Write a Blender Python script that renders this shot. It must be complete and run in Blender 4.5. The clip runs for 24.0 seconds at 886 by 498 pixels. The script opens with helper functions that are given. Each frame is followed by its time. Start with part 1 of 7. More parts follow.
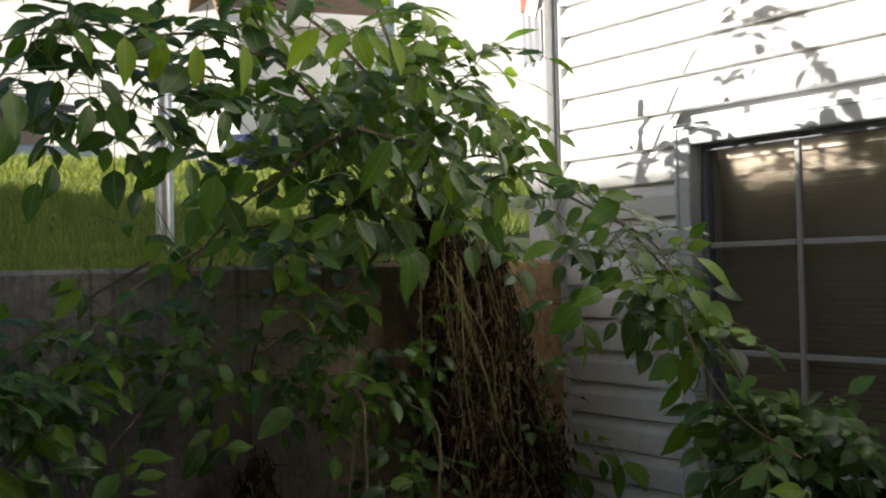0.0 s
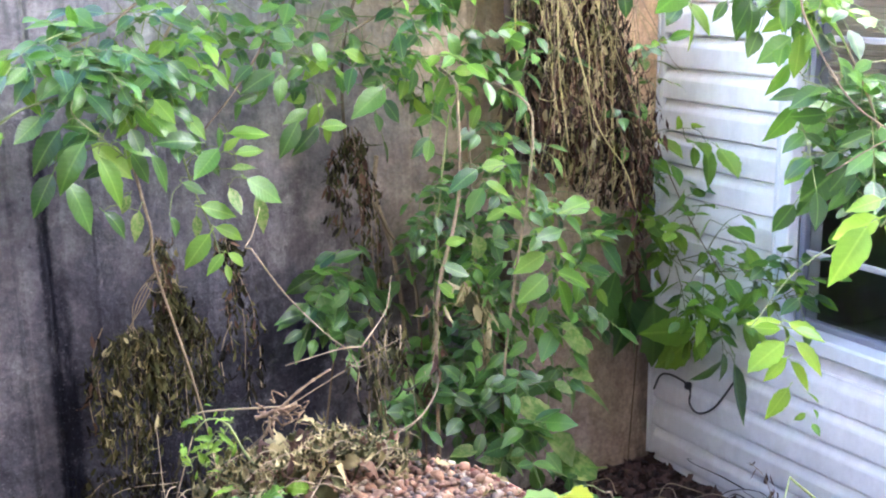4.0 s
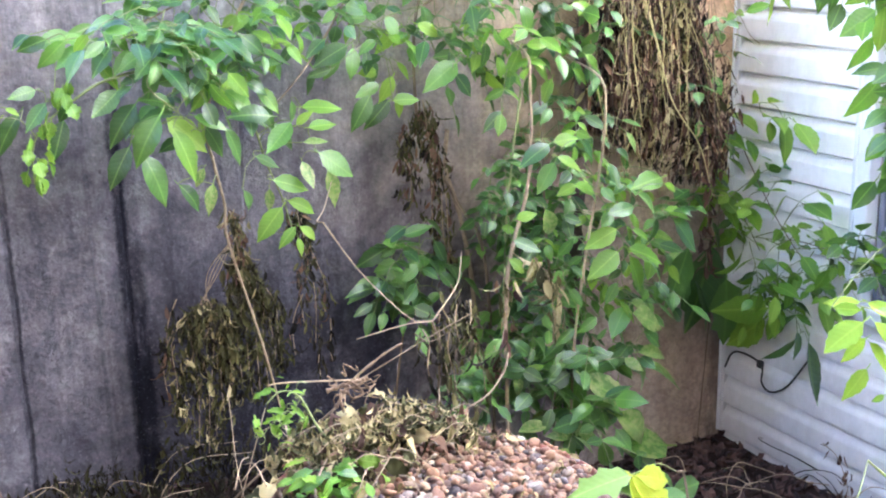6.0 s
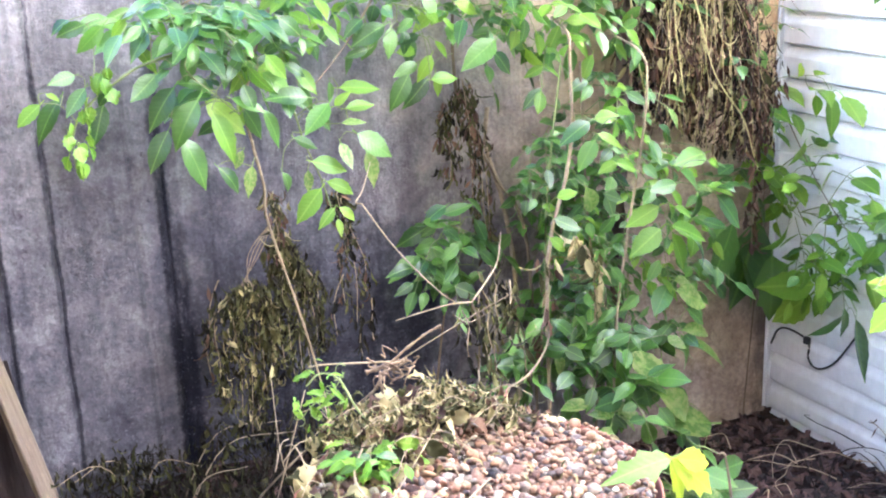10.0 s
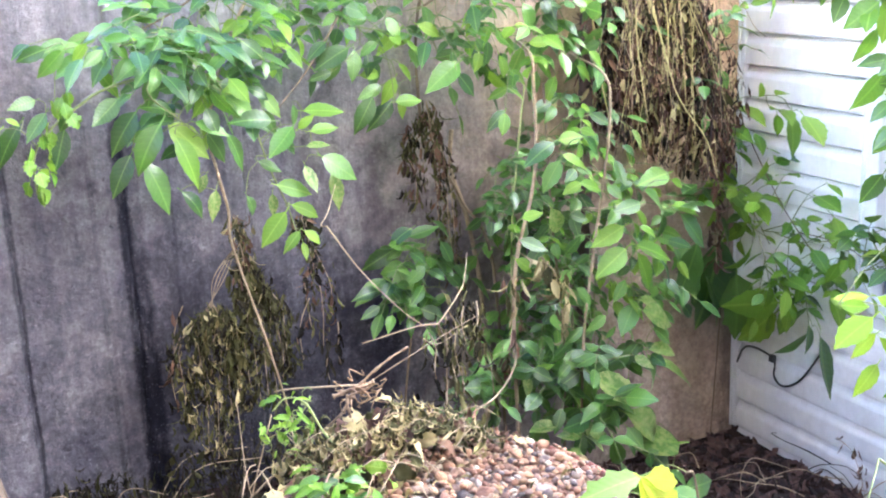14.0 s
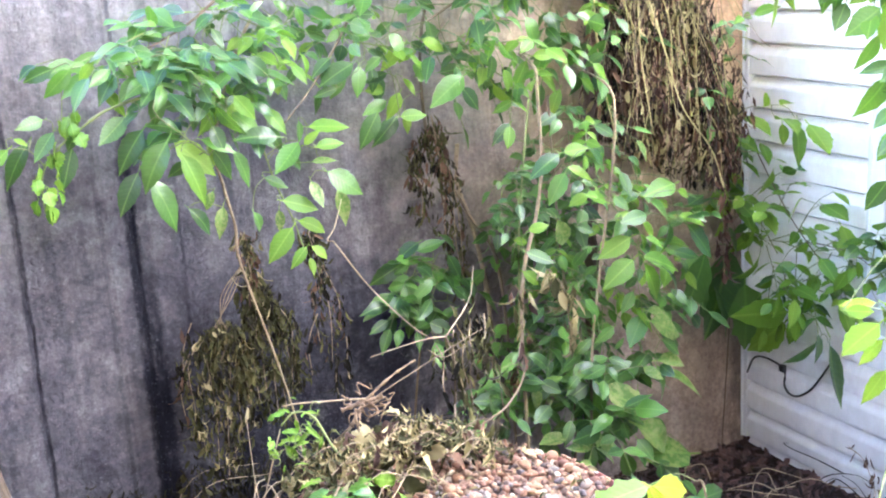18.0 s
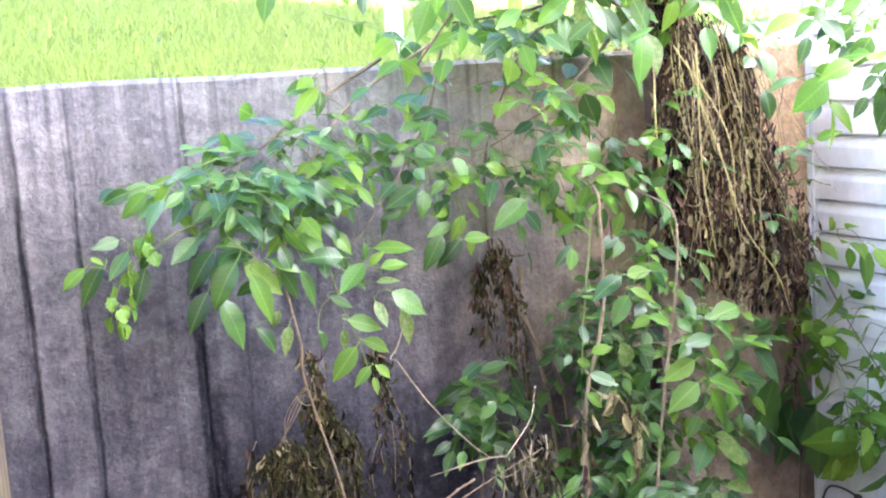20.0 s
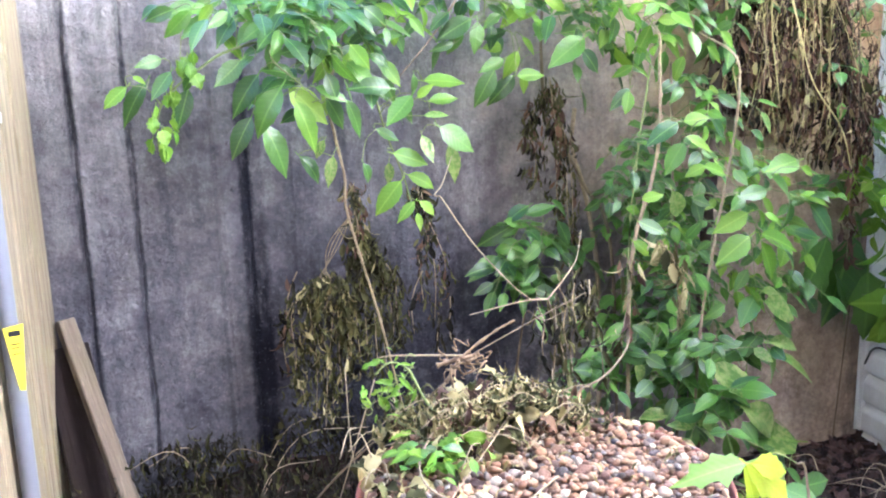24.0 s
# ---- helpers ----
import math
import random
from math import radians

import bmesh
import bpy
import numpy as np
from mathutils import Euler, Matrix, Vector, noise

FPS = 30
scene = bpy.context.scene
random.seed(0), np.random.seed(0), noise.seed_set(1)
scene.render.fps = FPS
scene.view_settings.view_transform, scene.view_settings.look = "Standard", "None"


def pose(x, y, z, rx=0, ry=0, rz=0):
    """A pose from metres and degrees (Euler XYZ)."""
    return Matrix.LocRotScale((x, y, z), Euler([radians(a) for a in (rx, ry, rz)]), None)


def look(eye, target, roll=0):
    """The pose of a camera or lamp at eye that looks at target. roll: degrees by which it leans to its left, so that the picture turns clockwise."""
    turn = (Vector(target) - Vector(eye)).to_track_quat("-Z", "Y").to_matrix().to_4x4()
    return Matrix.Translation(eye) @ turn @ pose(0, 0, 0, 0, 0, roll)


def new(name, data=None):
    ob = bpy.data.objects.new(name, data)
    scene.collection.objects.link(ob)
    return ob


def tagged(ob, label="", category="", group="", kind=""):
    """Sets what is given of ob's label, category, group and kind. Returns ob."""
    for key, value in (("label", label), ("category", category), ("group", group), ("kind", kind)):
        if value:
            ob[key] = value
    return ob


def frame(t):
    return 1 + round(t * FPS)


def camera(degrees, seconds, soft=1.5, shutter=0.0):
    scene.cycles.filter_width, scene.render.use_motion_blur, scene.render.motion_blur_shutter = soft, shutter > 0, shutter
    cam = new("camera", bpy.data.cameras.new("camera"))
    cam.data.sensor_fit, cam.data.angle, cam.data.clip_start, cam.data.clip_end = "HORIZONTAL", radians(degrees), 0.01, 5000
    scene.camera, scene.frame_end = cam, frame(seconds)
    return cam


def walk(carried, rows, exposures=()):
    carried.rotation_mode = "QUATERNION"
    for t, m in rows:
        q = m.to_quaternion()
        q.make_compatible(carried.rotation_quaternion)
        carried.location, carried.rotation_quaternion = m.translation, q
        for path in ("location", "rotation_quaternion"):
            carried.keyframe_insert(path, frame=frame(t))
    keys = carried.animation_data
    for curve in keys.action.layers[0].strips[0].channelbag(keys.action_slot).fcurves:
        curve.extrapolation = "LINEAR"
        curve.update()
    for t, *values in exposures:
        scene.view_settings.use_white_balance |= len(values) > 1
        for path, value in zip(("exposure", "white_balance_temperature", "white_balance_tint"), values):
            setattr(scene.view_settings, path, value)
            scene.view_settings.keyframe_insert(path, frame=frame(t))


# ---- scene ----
# camera and walk
cam = camera(41.61, 24.0, soft=2.1)
PATH = [
    (0, (-2.509, -3.024, 1.723), (-1.3971, -1.3624, 1.7591), -1.39),
    (0.5, (-2.528, -2.993, 1.713), (-1.4101, -1.3348, 1.7332), -1.80),
    (1, (-2.534, -2.967, 1.713), (-1.4116, -1.3121, 1.7351), -2.27),
    (1.5, (-2.538, -2.969, 1.696), (-1.4593, -1.2851, 1.6981), -2.95),
    (2, (-2.541, -2.972, 1.695), (-1.4614, -1.2904, 1.6187), -2.91),
    (2.2, (-2.552, -2.982, 1.695), (-1.4672, -1.3046, 1.5878), -2.56),
    (2.5, (-2.546, -2.977, 1.691), (-1.498, -1.2837, 1.5101), -2.56),
    (3, (-2.533, -2.973, 1.69), (-1.5963, -1.2466, 1.3128), -1.21),
    (3.5, (-2.536, -2.97, 1.692), (-1.5684, -1.2821, 1.2285), -0.77),
    (5.5, (-2.537, -2.95, 1.696), (-1.6099, -1.2552, 1.1789), -2.09),
    (6, (-2.542, -2.951, 1.697), (-1.6794, -1.225, 1.1721), -1.23),
    (6.5, (-2.537, -2.948, 1.693), (-1.6954, -1.2133, 1.1602), -1.64),
    (7, (-2.529, -2.947, 1.684), (-1.704, -1.2003, 1.1655), -2.19),
    (7.5, (-2.529, -2.951, 1.676), (-1.7121, -1.2017, 1.1532), -2.67),
    (8, (-2.536, -2.942, 1.688), (-1.7404, -1.1932, 1.1319), -2.41),
    (8.5, (-2.536, -2.941, 1.685), (-1.7487, -1.1862, 1.1367), -2.30),
    (9, (-2.532, -2.943, 1.681), (-1.7431, -1.1917, 1.1261), -2.80),
    (9.5, (-2.521, -2.941, 1.684), (-1.7305, -1.1931, 1.1197), -2.54),
    (10, (-2.518, -2.947, 1.712), (-1.7357, -1.1961, 1.1432), -2.36),
    (10.5, (-2.522, -2.943, 1.697), (-1.7412, -1.1898, 1.1339), -2.65),
    (12.5, (-2.513, -2.945, 1.705), (-1.7015, -1.2053, 1.144), -2.79),
    (13, (-2.515, -2.946, 1.701), (-1.6761, -1.2093, 1.1714), -2.26),
    (13.5, (-2.516, -2.946, 1.703), (-1.6838, -1.2075, 1.1688), -2.49),
    (14, (-2.516, -2.943, 1.705), (-1.6751, -1.2078, 1.174), -2.56),
    (14.5, (-2.519, -2.95, 1.7), (-1.6777, -1.2103, 1.183), -2.28),
    (15, (-2.516, -2.947, 1.694), (-1.7329, -1.1829, 1.1704), -3.45),
    (15.5, (-2.514, -2.946, 1.691), (-1.7173, -1.1976, 1.1342), -4.33),
    (16, (-2.527, -2.944, 1.673), (-1.7376, -1.2026, 1.0852), -4.29),
    (16.1, (-2.537, -2.945, 1.664), (-1.7434, -1.2126, 1.0559), -4.51),
    (16.5, (-2.52, -2.941, 1.687), (-1.7022, -1.2033, 1.1302), -3.35),
    (17, (-2.518, -2.949, 1.698), (-1.702, -1.2071, 1.1486), -3.13),
    (17.5, (-2.515, -2.952, 1.699), (-1.6932, -1.2079, 1.1679), -3.23),
    (19.5, (-2.505, -2.986, 1.683), (-1.6625, -1.2044, 1.3426), -4.77),
    (20, (-2.504, -3.002, 1.68), (-1.7596, -1.1665, 1.4046), -3.86),
    (20.4, (-2.495, -3.023, 1.683), (-1.895, -1.1496, 1.3233), -3.83),
    (20.5, (-2.494, -3.024, 1.681), (-1.9166, -1.1528, 1.2754), -3.24),
    (21, (-2.496, -3.017, 1.675), (-1.9135, -1.1722, 1.1685), -1.87),
    (21.5, (-2.488, -3.014, 1.679), (-1.8524, -1.1634, 1.2642), -1.99),
    (22, (-2.475, -2.998, 1.679), (-1.9087, -1.1127, 1.3284), -1.22),
    (22.5, (-2.481, -2.98, 1.664), (-1.8051, -1.1441, 1.2477), -1.69),
    (23, (-2.478, -2.974, 1.66), (-1.8308, -1.1301, 1.2344), -1.75),
    (23.5, (-2.477, -2.964, 1.653), (-1.8462, -1.1272, 1.1741), -0.61),
    (24, (-2.475, -2.944, 1.648), (-1.8404, -1.1232, 1.1172), -1.62),
]
EXPOSURES = [(0.0, 1.0, 6150, 12), (1.0, 1.54, 6100, 12), (1.5, 1.85, 6000, 12), (2.0, 2.2, 5900, 14), (2.5, 2.8, 5650, 18), (2.8, 3.25, 5450, 23), (3.2, 4.1, 5300, 24), (3.6, 4.7, 5250, 22), (5.5, 5.1, 5200, 21), (6.5, 5.15, 5200, 20), (8.0, 5.3, 5210, 19), (9.0, 5.55, 5210, 19), (13.0, 5.6, 5260, 21), (14.0, 5.4, 5260, 21), (17.5, 5.5, 5250, 19), (19.5, 5.12, 5200, 25), (20.4, 5.12, 5200, 25), (21.0, 5.12, 5080, 18), (21.6, 5.48, 5030, 20), (22.0, 5.55, 5070, 20), (23.0, 5.7, 5080, 20), (24.0, 5.36, 5100, 17)]
walk(cam, [(t, look(e, g, r)) for t, e, g, r in PATH], EXPOSURES)

# world and sun: low afternoon sun from behind the retaining wall
SUN_EL, SUN_AZ = radians(15.5), radians(60)
world = bpy.data.worlds.new("sky")
scene.world = world
world.use_nodes = True
sky = world.node_tree.nodes.new("ShaderNodeTexSky")
sky.sky_type, sky.sun_disc = "NISHITA", False
sky.sun_elevation, sky.sun_rotation = SUN_EL, -SUN_AZ
sky.air_density, sky.dust_density = 1.0, 2.0
back = world.node_tree.nodes["Background"]
back.inputs["Strength"].default_value = 0.06
world.node_tree.links.new(sky.outputs["Color"], back.inputs["Color"])
sun = new("sun", bpy.data.lights.new("sun", "SUN"))
sun.data.energy, sun.data.angle, sun.data.color = 5.0, radians(0.6), (1.0, 0.9, 0.74)
to_sun = Vector((-math.sin(SUN_AZ) * math.cos(SUN_EL), math.cos(SUN_AZ) * math.cos(SUN_EL), math.sin(SUN_EL)))
sun.rotation_euler = to_sun.to_track_quat("Z", "Y").to_euler()

# ---- materials ----
class Mat:
    """A small wrapper round one node material."""

    def __init__(self, name):
        self.m = bpy.data.materials.new(name)
        self.m.use_nodes = True
        self.t = self.m.node_tree
        self.p = self.t.nodes["Principled BSDF"]
        self.out = self.t.nodes["Material Output"]

    def node(self, kind):
        return self.t.nodes.new(kind)

    def link(self, a, b):
        self.t.links.new(a, b)

    def coords(self, scale=(1, 1, 1), space="Object"):
        if space == "World":
            src = self.node("ShaderNodeNewGeometry").outputs["Position"]
        else:
            src = self.node("ShaderNodeTexCoord").outputs[space]
        mp = self.node("ShaderNodeMapping")
        mp.inputs["Scale"].default_value = scale
        self.link(src, mp.inputs["Vector"])
        return mp.outputs["Vector"]

    def noise(self, vec, scale, detail=5.0, rough=0.6):
        n = self.node("ShaderNodeTexNoise")
        n.inputs["Scale"].default_value = scale
        n.inputs["Detail"].default_value = detail
        n.inputs["Roughness"].default_value = rough
        self.link(vec, n.inputs["Vector"])
        return n.outputs["Fac"]

    def ramp(self, fac, stops):
        r = self.node("ShaderNodeValToRGB")
        els = r.color_ramp.elements
        while len(els) < len(stops):
            els.new(0.5)
        for e, (pos, col) in zip(els, stops):
            e.position = pos
            e.color = (*col, 1) if len(col) == 3 else col
        self.link(fac, r.inputs["Fac"])
        return r.outputs["Color"]

    def mix(self, fac, a, b, blend="MIX"):
        n = self.node("ShaderNodeMix")
        n.data_type, n.blend_type = "RGBA", blend
        for sock, v in ((n.inputs["Factor"], fac), (n.inputs[6], a), (n.inputs[7], b)):
            if isinstance(v, (int, float)):
                sock.default_value = v
            elif isinstance(v, tuple):
                sock.default_value = (*v, 1)
            else:
                self.link(v, sock)
        return n.outputs[2]

    def math(self, op, a, b=0.0):
        n = self.node("ShaderNodeMath")
        n.operation = op
        for sock, v in zip(n.inputs, (a, b)):
            if isinstance(v, (int, float)):
                sock.default_value = v
            else:
                self.link(v, sock)
        return n.outputs[0]

    def bump(self, height, strength=0.3, dist=0.01):
        b = self.node("ShaderNodeBump")
        b.inputs["Strength"].default_value = strength
        b.inputs["Distance"].default_value = dist
        self.link(height, b.inputs["Height"])
        self.link(b.outputs["Normal"], self.p.inputs["Normal"])

    def set(self, colour=None, rough=None, metal=None):
        for key, v in (("Base Color", colour), ("Roughness", rough), ("Metallic", metal)):
            if v is None:
                continue
            if isinstance(v, (int, float)):
                self.p.inputs[key].default_value = v
            elif isinstance(v, tuple):
                self.p.inputs[key].default_value = (*v, 1)
            else:
                self.link(v, self.p.inputs[key])
        return self

    def random(self):
        return self.node("ShaderNodeObjectInfo").outputs["Random"]


def concrete_mat():
    m = Mat("board_marked_concrete")
    v = m.coords((1, 1, 1), "World")
    fine = m.noise(v, 70, 6, 0.7)
    blotch = m.noise(v, 2.6, 6, 0.65)
    cloud = m.noise(v, 9, 6, 0.7)
    run = m.noise(m.coords((11, 1, 0.45), "World"), 1.5, 6, 0.65)
    col = m.ramp(m.math("ADD", m.math("MULTIPLY", run, 0.6), m.math("MULTIPLY", cloud, 0.4)), [(0.34, (0.11, 0.103, 0.12)), (0.5, (0.195, 0.186, 0.203)), (0.66, (0.3, 0.288, 0.3))])
    col = m.mix(m.ramp(blotch, [(0.4, (0, 0, 0)), (0.62, (0.75, 0.75, 0.75))]), col, m.ramp(cloud, [(0.35, (0.13, 0.124, 0.147)), (0.7, (0.36, 0.346, 0.36))]))
    sep = m.node("ShaderNodeSeparateXYZ")
    m.link(m.node("ShaderNodeNewGeometry").outputs["Position"], sep.inputs[0])
    x, z = sep.outputs[0], sep.outputs[2]

    def span(value, a, b):
        n = m.node("ShaderNodeMapRange")
        n.inputs["From Min"].default_value, n.inputs["From Max"].default_value = a, b
        m.link(value, n.inputs["Value"])
        return n.outputs[0]

    # each form board took the cast a little lighter or darker
    tone = m.node("ShaderNodeValToRGB")
    tone.color_ramp.interpolation = "CONSTANT"
    steps = ((0.0, 0.92), (0.079, 1.2), (0.13, 0.86), (0.211, 1.12), (0.238, 0.98), (0.285, 1.08), (0.362, 0.84), (0.462, 1.1), (0.554, 0.95), (0.642, 1.12), (0.746, 0.92))
    while len(tone.color_ramp.elements) < len(steps):
        tone.color_ramp.elements.new(0.5)
    for el, (at, k) in zip(tone.color_ramp.elements, steps):
        el.position, el.color = at, (k, k, k, 1)
    m.link(span(x, -2.6, 0.0), tone.inputs["Fac"])
    col = m.mix(1.0, col, tone.outputs["Color"], "MULTIPLY")
    # pale worn patches and dark damp ones
    patch = m.noise(m.coords((1.6, 1, 0.8), "World"), 2.2, 6, 0.72)
    col = m.mix(0.85, col, m.ramp(patch, [(0.34, (0.55, 0.54, 0.6)), (0.5, (1, 1, 1)), (0.64, (1.35, 1.34, 1.3))]), "MULTIPLY")
    # clayey stains at the house end, plus painted warm light bounced off the siding
    warm = span(m.math("ADD", m.math("ADD", x, m.math("MULTIPLY", blotch, 1.1)), m.math("MULTIPLY", z, 0.45)), -0.5, 0.4)
    col = m.mix(m.math("MULTIPLY", warm, 0.85), col, m.ramp(cloud, [(0.3, (0.25, 0.18, 0.125)), (0.7, (0.52, 0.4, 0.285))]))
    clay_glow = span(m.math("ADD", x, m.math("MULTIPLY", m.math("SUBTRACT", m.noise(v, 5, 6, 0.75), 0.5), 0.9)), -0.95, -0.35)
    col = m.mix(m.math("MULTIPLY", m.math("MULTIPLY", clay_glow, span(m.math("ADD", z, m.math("MULTIPLY", cloud, 0.4)), 1.05, 1.6)), 0.85), col, m.ramp(cloud, [(0.3, (0.58, 0.36, 0.18)), (0.7, (0.84, 0.58, 0.34))]))
    # weathered pale upper face, ragged lower edge; stronger light up there is painted in
    top_light = span(m.math("ADD", m.math("ADD", z, m.math("MULTIPLY", blotch, 0.6)), m.math("MULTIPLY", run, 0.7)), 1.45, 2.3)
    col = m.mix(m.math("MULTIPLY", top_light, m.math("SUBTRACT", 0.8, m.math("MULTIPLY", clay_glow, 0.7))), col, m.ramp(m.math("ADD", m.math("MULTIPLY", cloud, 0.5), m.math("MULTIPLY", warm, 0.35)), [(0.15, (0.22, 0.207, 0.215)), (0.38, (0.43, 0.41, 0.41)), (0.55, (0.5, 0.4, 0.3))]))
    # pale lime runs and black drips below the top edge
    drip = m.noise(m.coords((26, 1, 0.25), "World"), 1.3, 4, 0.6)
    topz = span(m.math("ADD", z, m.math("MULTIPLY", run, 0.8)), 1.6, 2.25)
    topz = m.math("MULTIPLY", topz, m.math("SUBTRACT", 1.0, m.math("MULTIPLY", clay_glow, 0.8)))
    col = m.mix(m.math("MULTIPLY", m.ramp(drip, [(0.5, (0, 0, 0)), (0.66, (0.6, 0.6, 0.6))]), topz), col, (0.46, 0.44, 0.42))
    col = m.mix(m.math("MULTIPLY", m.ramp(drip, [(0.36, (0.65, 0.65, 0.65)), (0.47, (0, 0, 0))]), topz), col, (0.09, 0.085, 0.085))
    # damp, mossy foot with a ragged upper edge; shade towards the ground painted in
    damp_shade = span(m.math("ADD", m.math("ADD", z, m.math("MULTIPLY", blotch, 0.9)), m.math("MULTIPLY", run, 0.5)), 2.3, 1.4)
    col = m.mix(m.math("MULTIPLY", m.math("MULTIPLY", damp_shade, span(m.math("ADD", x, m.math("MULTIPLY", cloud, 0.3)), -0.7, -1.15)), m.math("MULTIPLY", m.math("ADD", 0.7, m.math("MULTIPLY", span(x, -2.1, -1.8), 0.18)), 1.0)), col, m.ramp(cloud, [(0.3, (0.022, 0.022, 0.036)), (0.52, (0.048, 0.046, 0.062)), (0.72, (0.115, 0.11, 0.13))]))
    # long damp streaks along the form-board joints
    # the broad pair at -1.66 and -1.36 paints in shade behind the clumps
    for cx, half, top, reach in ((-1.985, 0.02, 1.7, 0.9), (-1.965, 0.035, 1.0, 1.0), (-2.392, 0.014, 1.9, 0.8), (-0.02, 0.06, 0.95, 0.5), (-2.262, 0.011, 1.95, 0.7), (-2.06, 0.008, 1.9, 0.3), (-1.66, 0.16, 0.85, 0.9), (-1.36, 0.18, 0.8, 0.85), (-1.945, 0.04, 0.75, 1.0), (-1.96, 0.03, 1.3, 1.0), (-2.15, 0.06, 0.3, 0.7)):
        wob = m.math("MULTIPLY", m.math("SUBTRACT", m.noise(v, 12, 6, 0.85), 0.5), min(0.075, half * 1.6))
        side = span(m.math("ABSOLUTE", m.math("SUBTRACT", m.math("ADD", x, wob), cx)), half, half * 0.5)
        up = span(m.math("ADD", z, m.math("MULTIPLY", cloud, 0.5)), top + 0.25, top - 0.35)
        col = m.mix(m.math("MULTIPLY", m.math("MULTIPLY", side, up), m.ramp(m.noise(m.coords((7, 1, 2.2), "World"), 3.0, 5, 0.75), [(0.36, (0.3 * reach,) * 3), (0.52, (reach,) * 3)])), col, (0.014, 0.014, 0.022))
    pits = m.ramp(m.noise(v, 33, 2, 0.5), [(0.24, (0.35, 0.35, 0.35)), (0.29, (1, 1, 1))])
    col = m.mix(0.7, col, pits, "MULTIPLY")
    col = m.mix(0.75, col, m.ramp(m.noise(v, 15, 7, 0.8), [(0.32, (0.6, 0.6, 0.62)), (0.5, (1, 1, 1)), (0.68, (1.35, 1.34, 1.32))]), "MULTIPLY")
    col = m.mix(0.4, col, m.ramp(fine, [(0.3, (0.42, 0.42, 0.42)), (0.68, (1.2, 1.2, 1.2))]), "MULTIPLY")
    speck = m.ramp(m.noise(v, 120, 3, 0.6), [(0.62, (0, 0, 0)), (0.7, (0.1, 0.1, 0.1))])
    col = m.mix(speck, col, (0.55, 0.53, 0.54))
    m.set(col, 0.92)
    m.bump(m.math("ADD", m.math("MULTIPLY", fine, 0.5), m.math("MULTIPLY", m.noise(v, 22, 5, 0.7), 1.2)), 0.9, 0.012)
    return m.m


def vinyl_mat(name="white_vinyl", base=(0.82, 0.82, 0.81), dirt=0.4):
    m = Mat(name)
    v = m.coords((1, 1, 1), "World")
    run = m.noise(m.coords((1, 5, 0.9), "World"), 3.0, 5, 0.65)
    grime = m.ramp(run, [(0.42, (0, 0, 0)), (0.75, (dirt, dirt, dirt))])
    col = m.mix(grime, base, (0.42, 0.4, 0.36))
    col = m.mix(0.12, col, m.ramp(m.noise(v, 40, 4), [(0.3, (0.4, 0.4, 0.4)), (0.6, (1, 1, 1))]), "MULTIPLY")
    # lower boards greyed with a ragged edge, painting in the shade of the foliage
    sep = m.node("ShaderNodeSeparateXYZ")
    m.link(m.node("ShaderNodeNewGeometry").outputs["Position"], sep.inputs[0])
    low = m.node("ShaderNodeMapRange")
    low.inputs["From Min"].default_value, low.inputs["From Max"].default_value = 0.95, 0.35
    m.link(m.math("ADD", sep.outputs[2], m.math("MULTIPLY", m.noise(v, 7, 6, 0.75), 0.8)), low.inputs["Value"])
    col = m.mix(m.math("MULTIPLY", low.outputs[0], 0.5), col, (0.3, 0.29, 0.28))
    m.set(col, 0.45)
    m.bump(m.noise(m.coords((1, 2, 30), "World"), 12, 3), 0.08, 0.002)
    return m.m


def wood_mat(name, dark, light, grain=1.0, rough=0.8):
    m = Mat(name)
    v = m.coords((26 * grain, 26 * grain, 1.1))
    n = m.noise(v, 2.0, 7, 0.7)
    big = m.noise(m.coords((2, 2, 0.8)), 2.5, 4)
    rnd = m.random()
    col = m.ramp(n, [(0.28, dark), (0.5, tuple((a + b) / 2 for a, b in zip(dark, light))), (0.7, light)])
    col = m.mix(m.math("MULTIPLY", big, 0.5), col, tuple(c * 0.62 for c in light))
    col = m.mix(m.math("MULTIPLY", rnd, 0.3), col, tuple(c * 0.7 for c in dark))
    crack = m.noise(m.coords((30 * grain, 30 * grain, 0.5)), 1.6, 4, 0.6)
    col = m.mix(m.ramp(crack, [(0.33, (0.85, 0.85, 0.85)), (0.37, (0, 0, 0))]), col, tuple(c * 0.35 for c in dark))
    algae = m.noise(m.coords((3, 3, 1.2)), 4.0, 6, 0.75)
    col = m.mix(m.ramp(algae, [(0.48, (0, 0, 0)), (0.66, (0.55, 0.55, 0.55))]), col, tuple(c * k for c, k in zip(light, (0.62, 0.68, 0.5))))
    col = m.mix(m.ramp(m.noise(m.coords((14, 14, 2)), 5.0, 5, 0.8), [(0.56, (0, 0, 0)), (0.68, (0.6, 0.6, 0.6))]), col, tuple(min(1.0, c * 1.35) for c in light))
    m.set(col, rough)
    m.bump(m.math("ADD", n, m.math("MULTIPLY", crack, 1.5)), 0.7, 0.006)
    return m.m


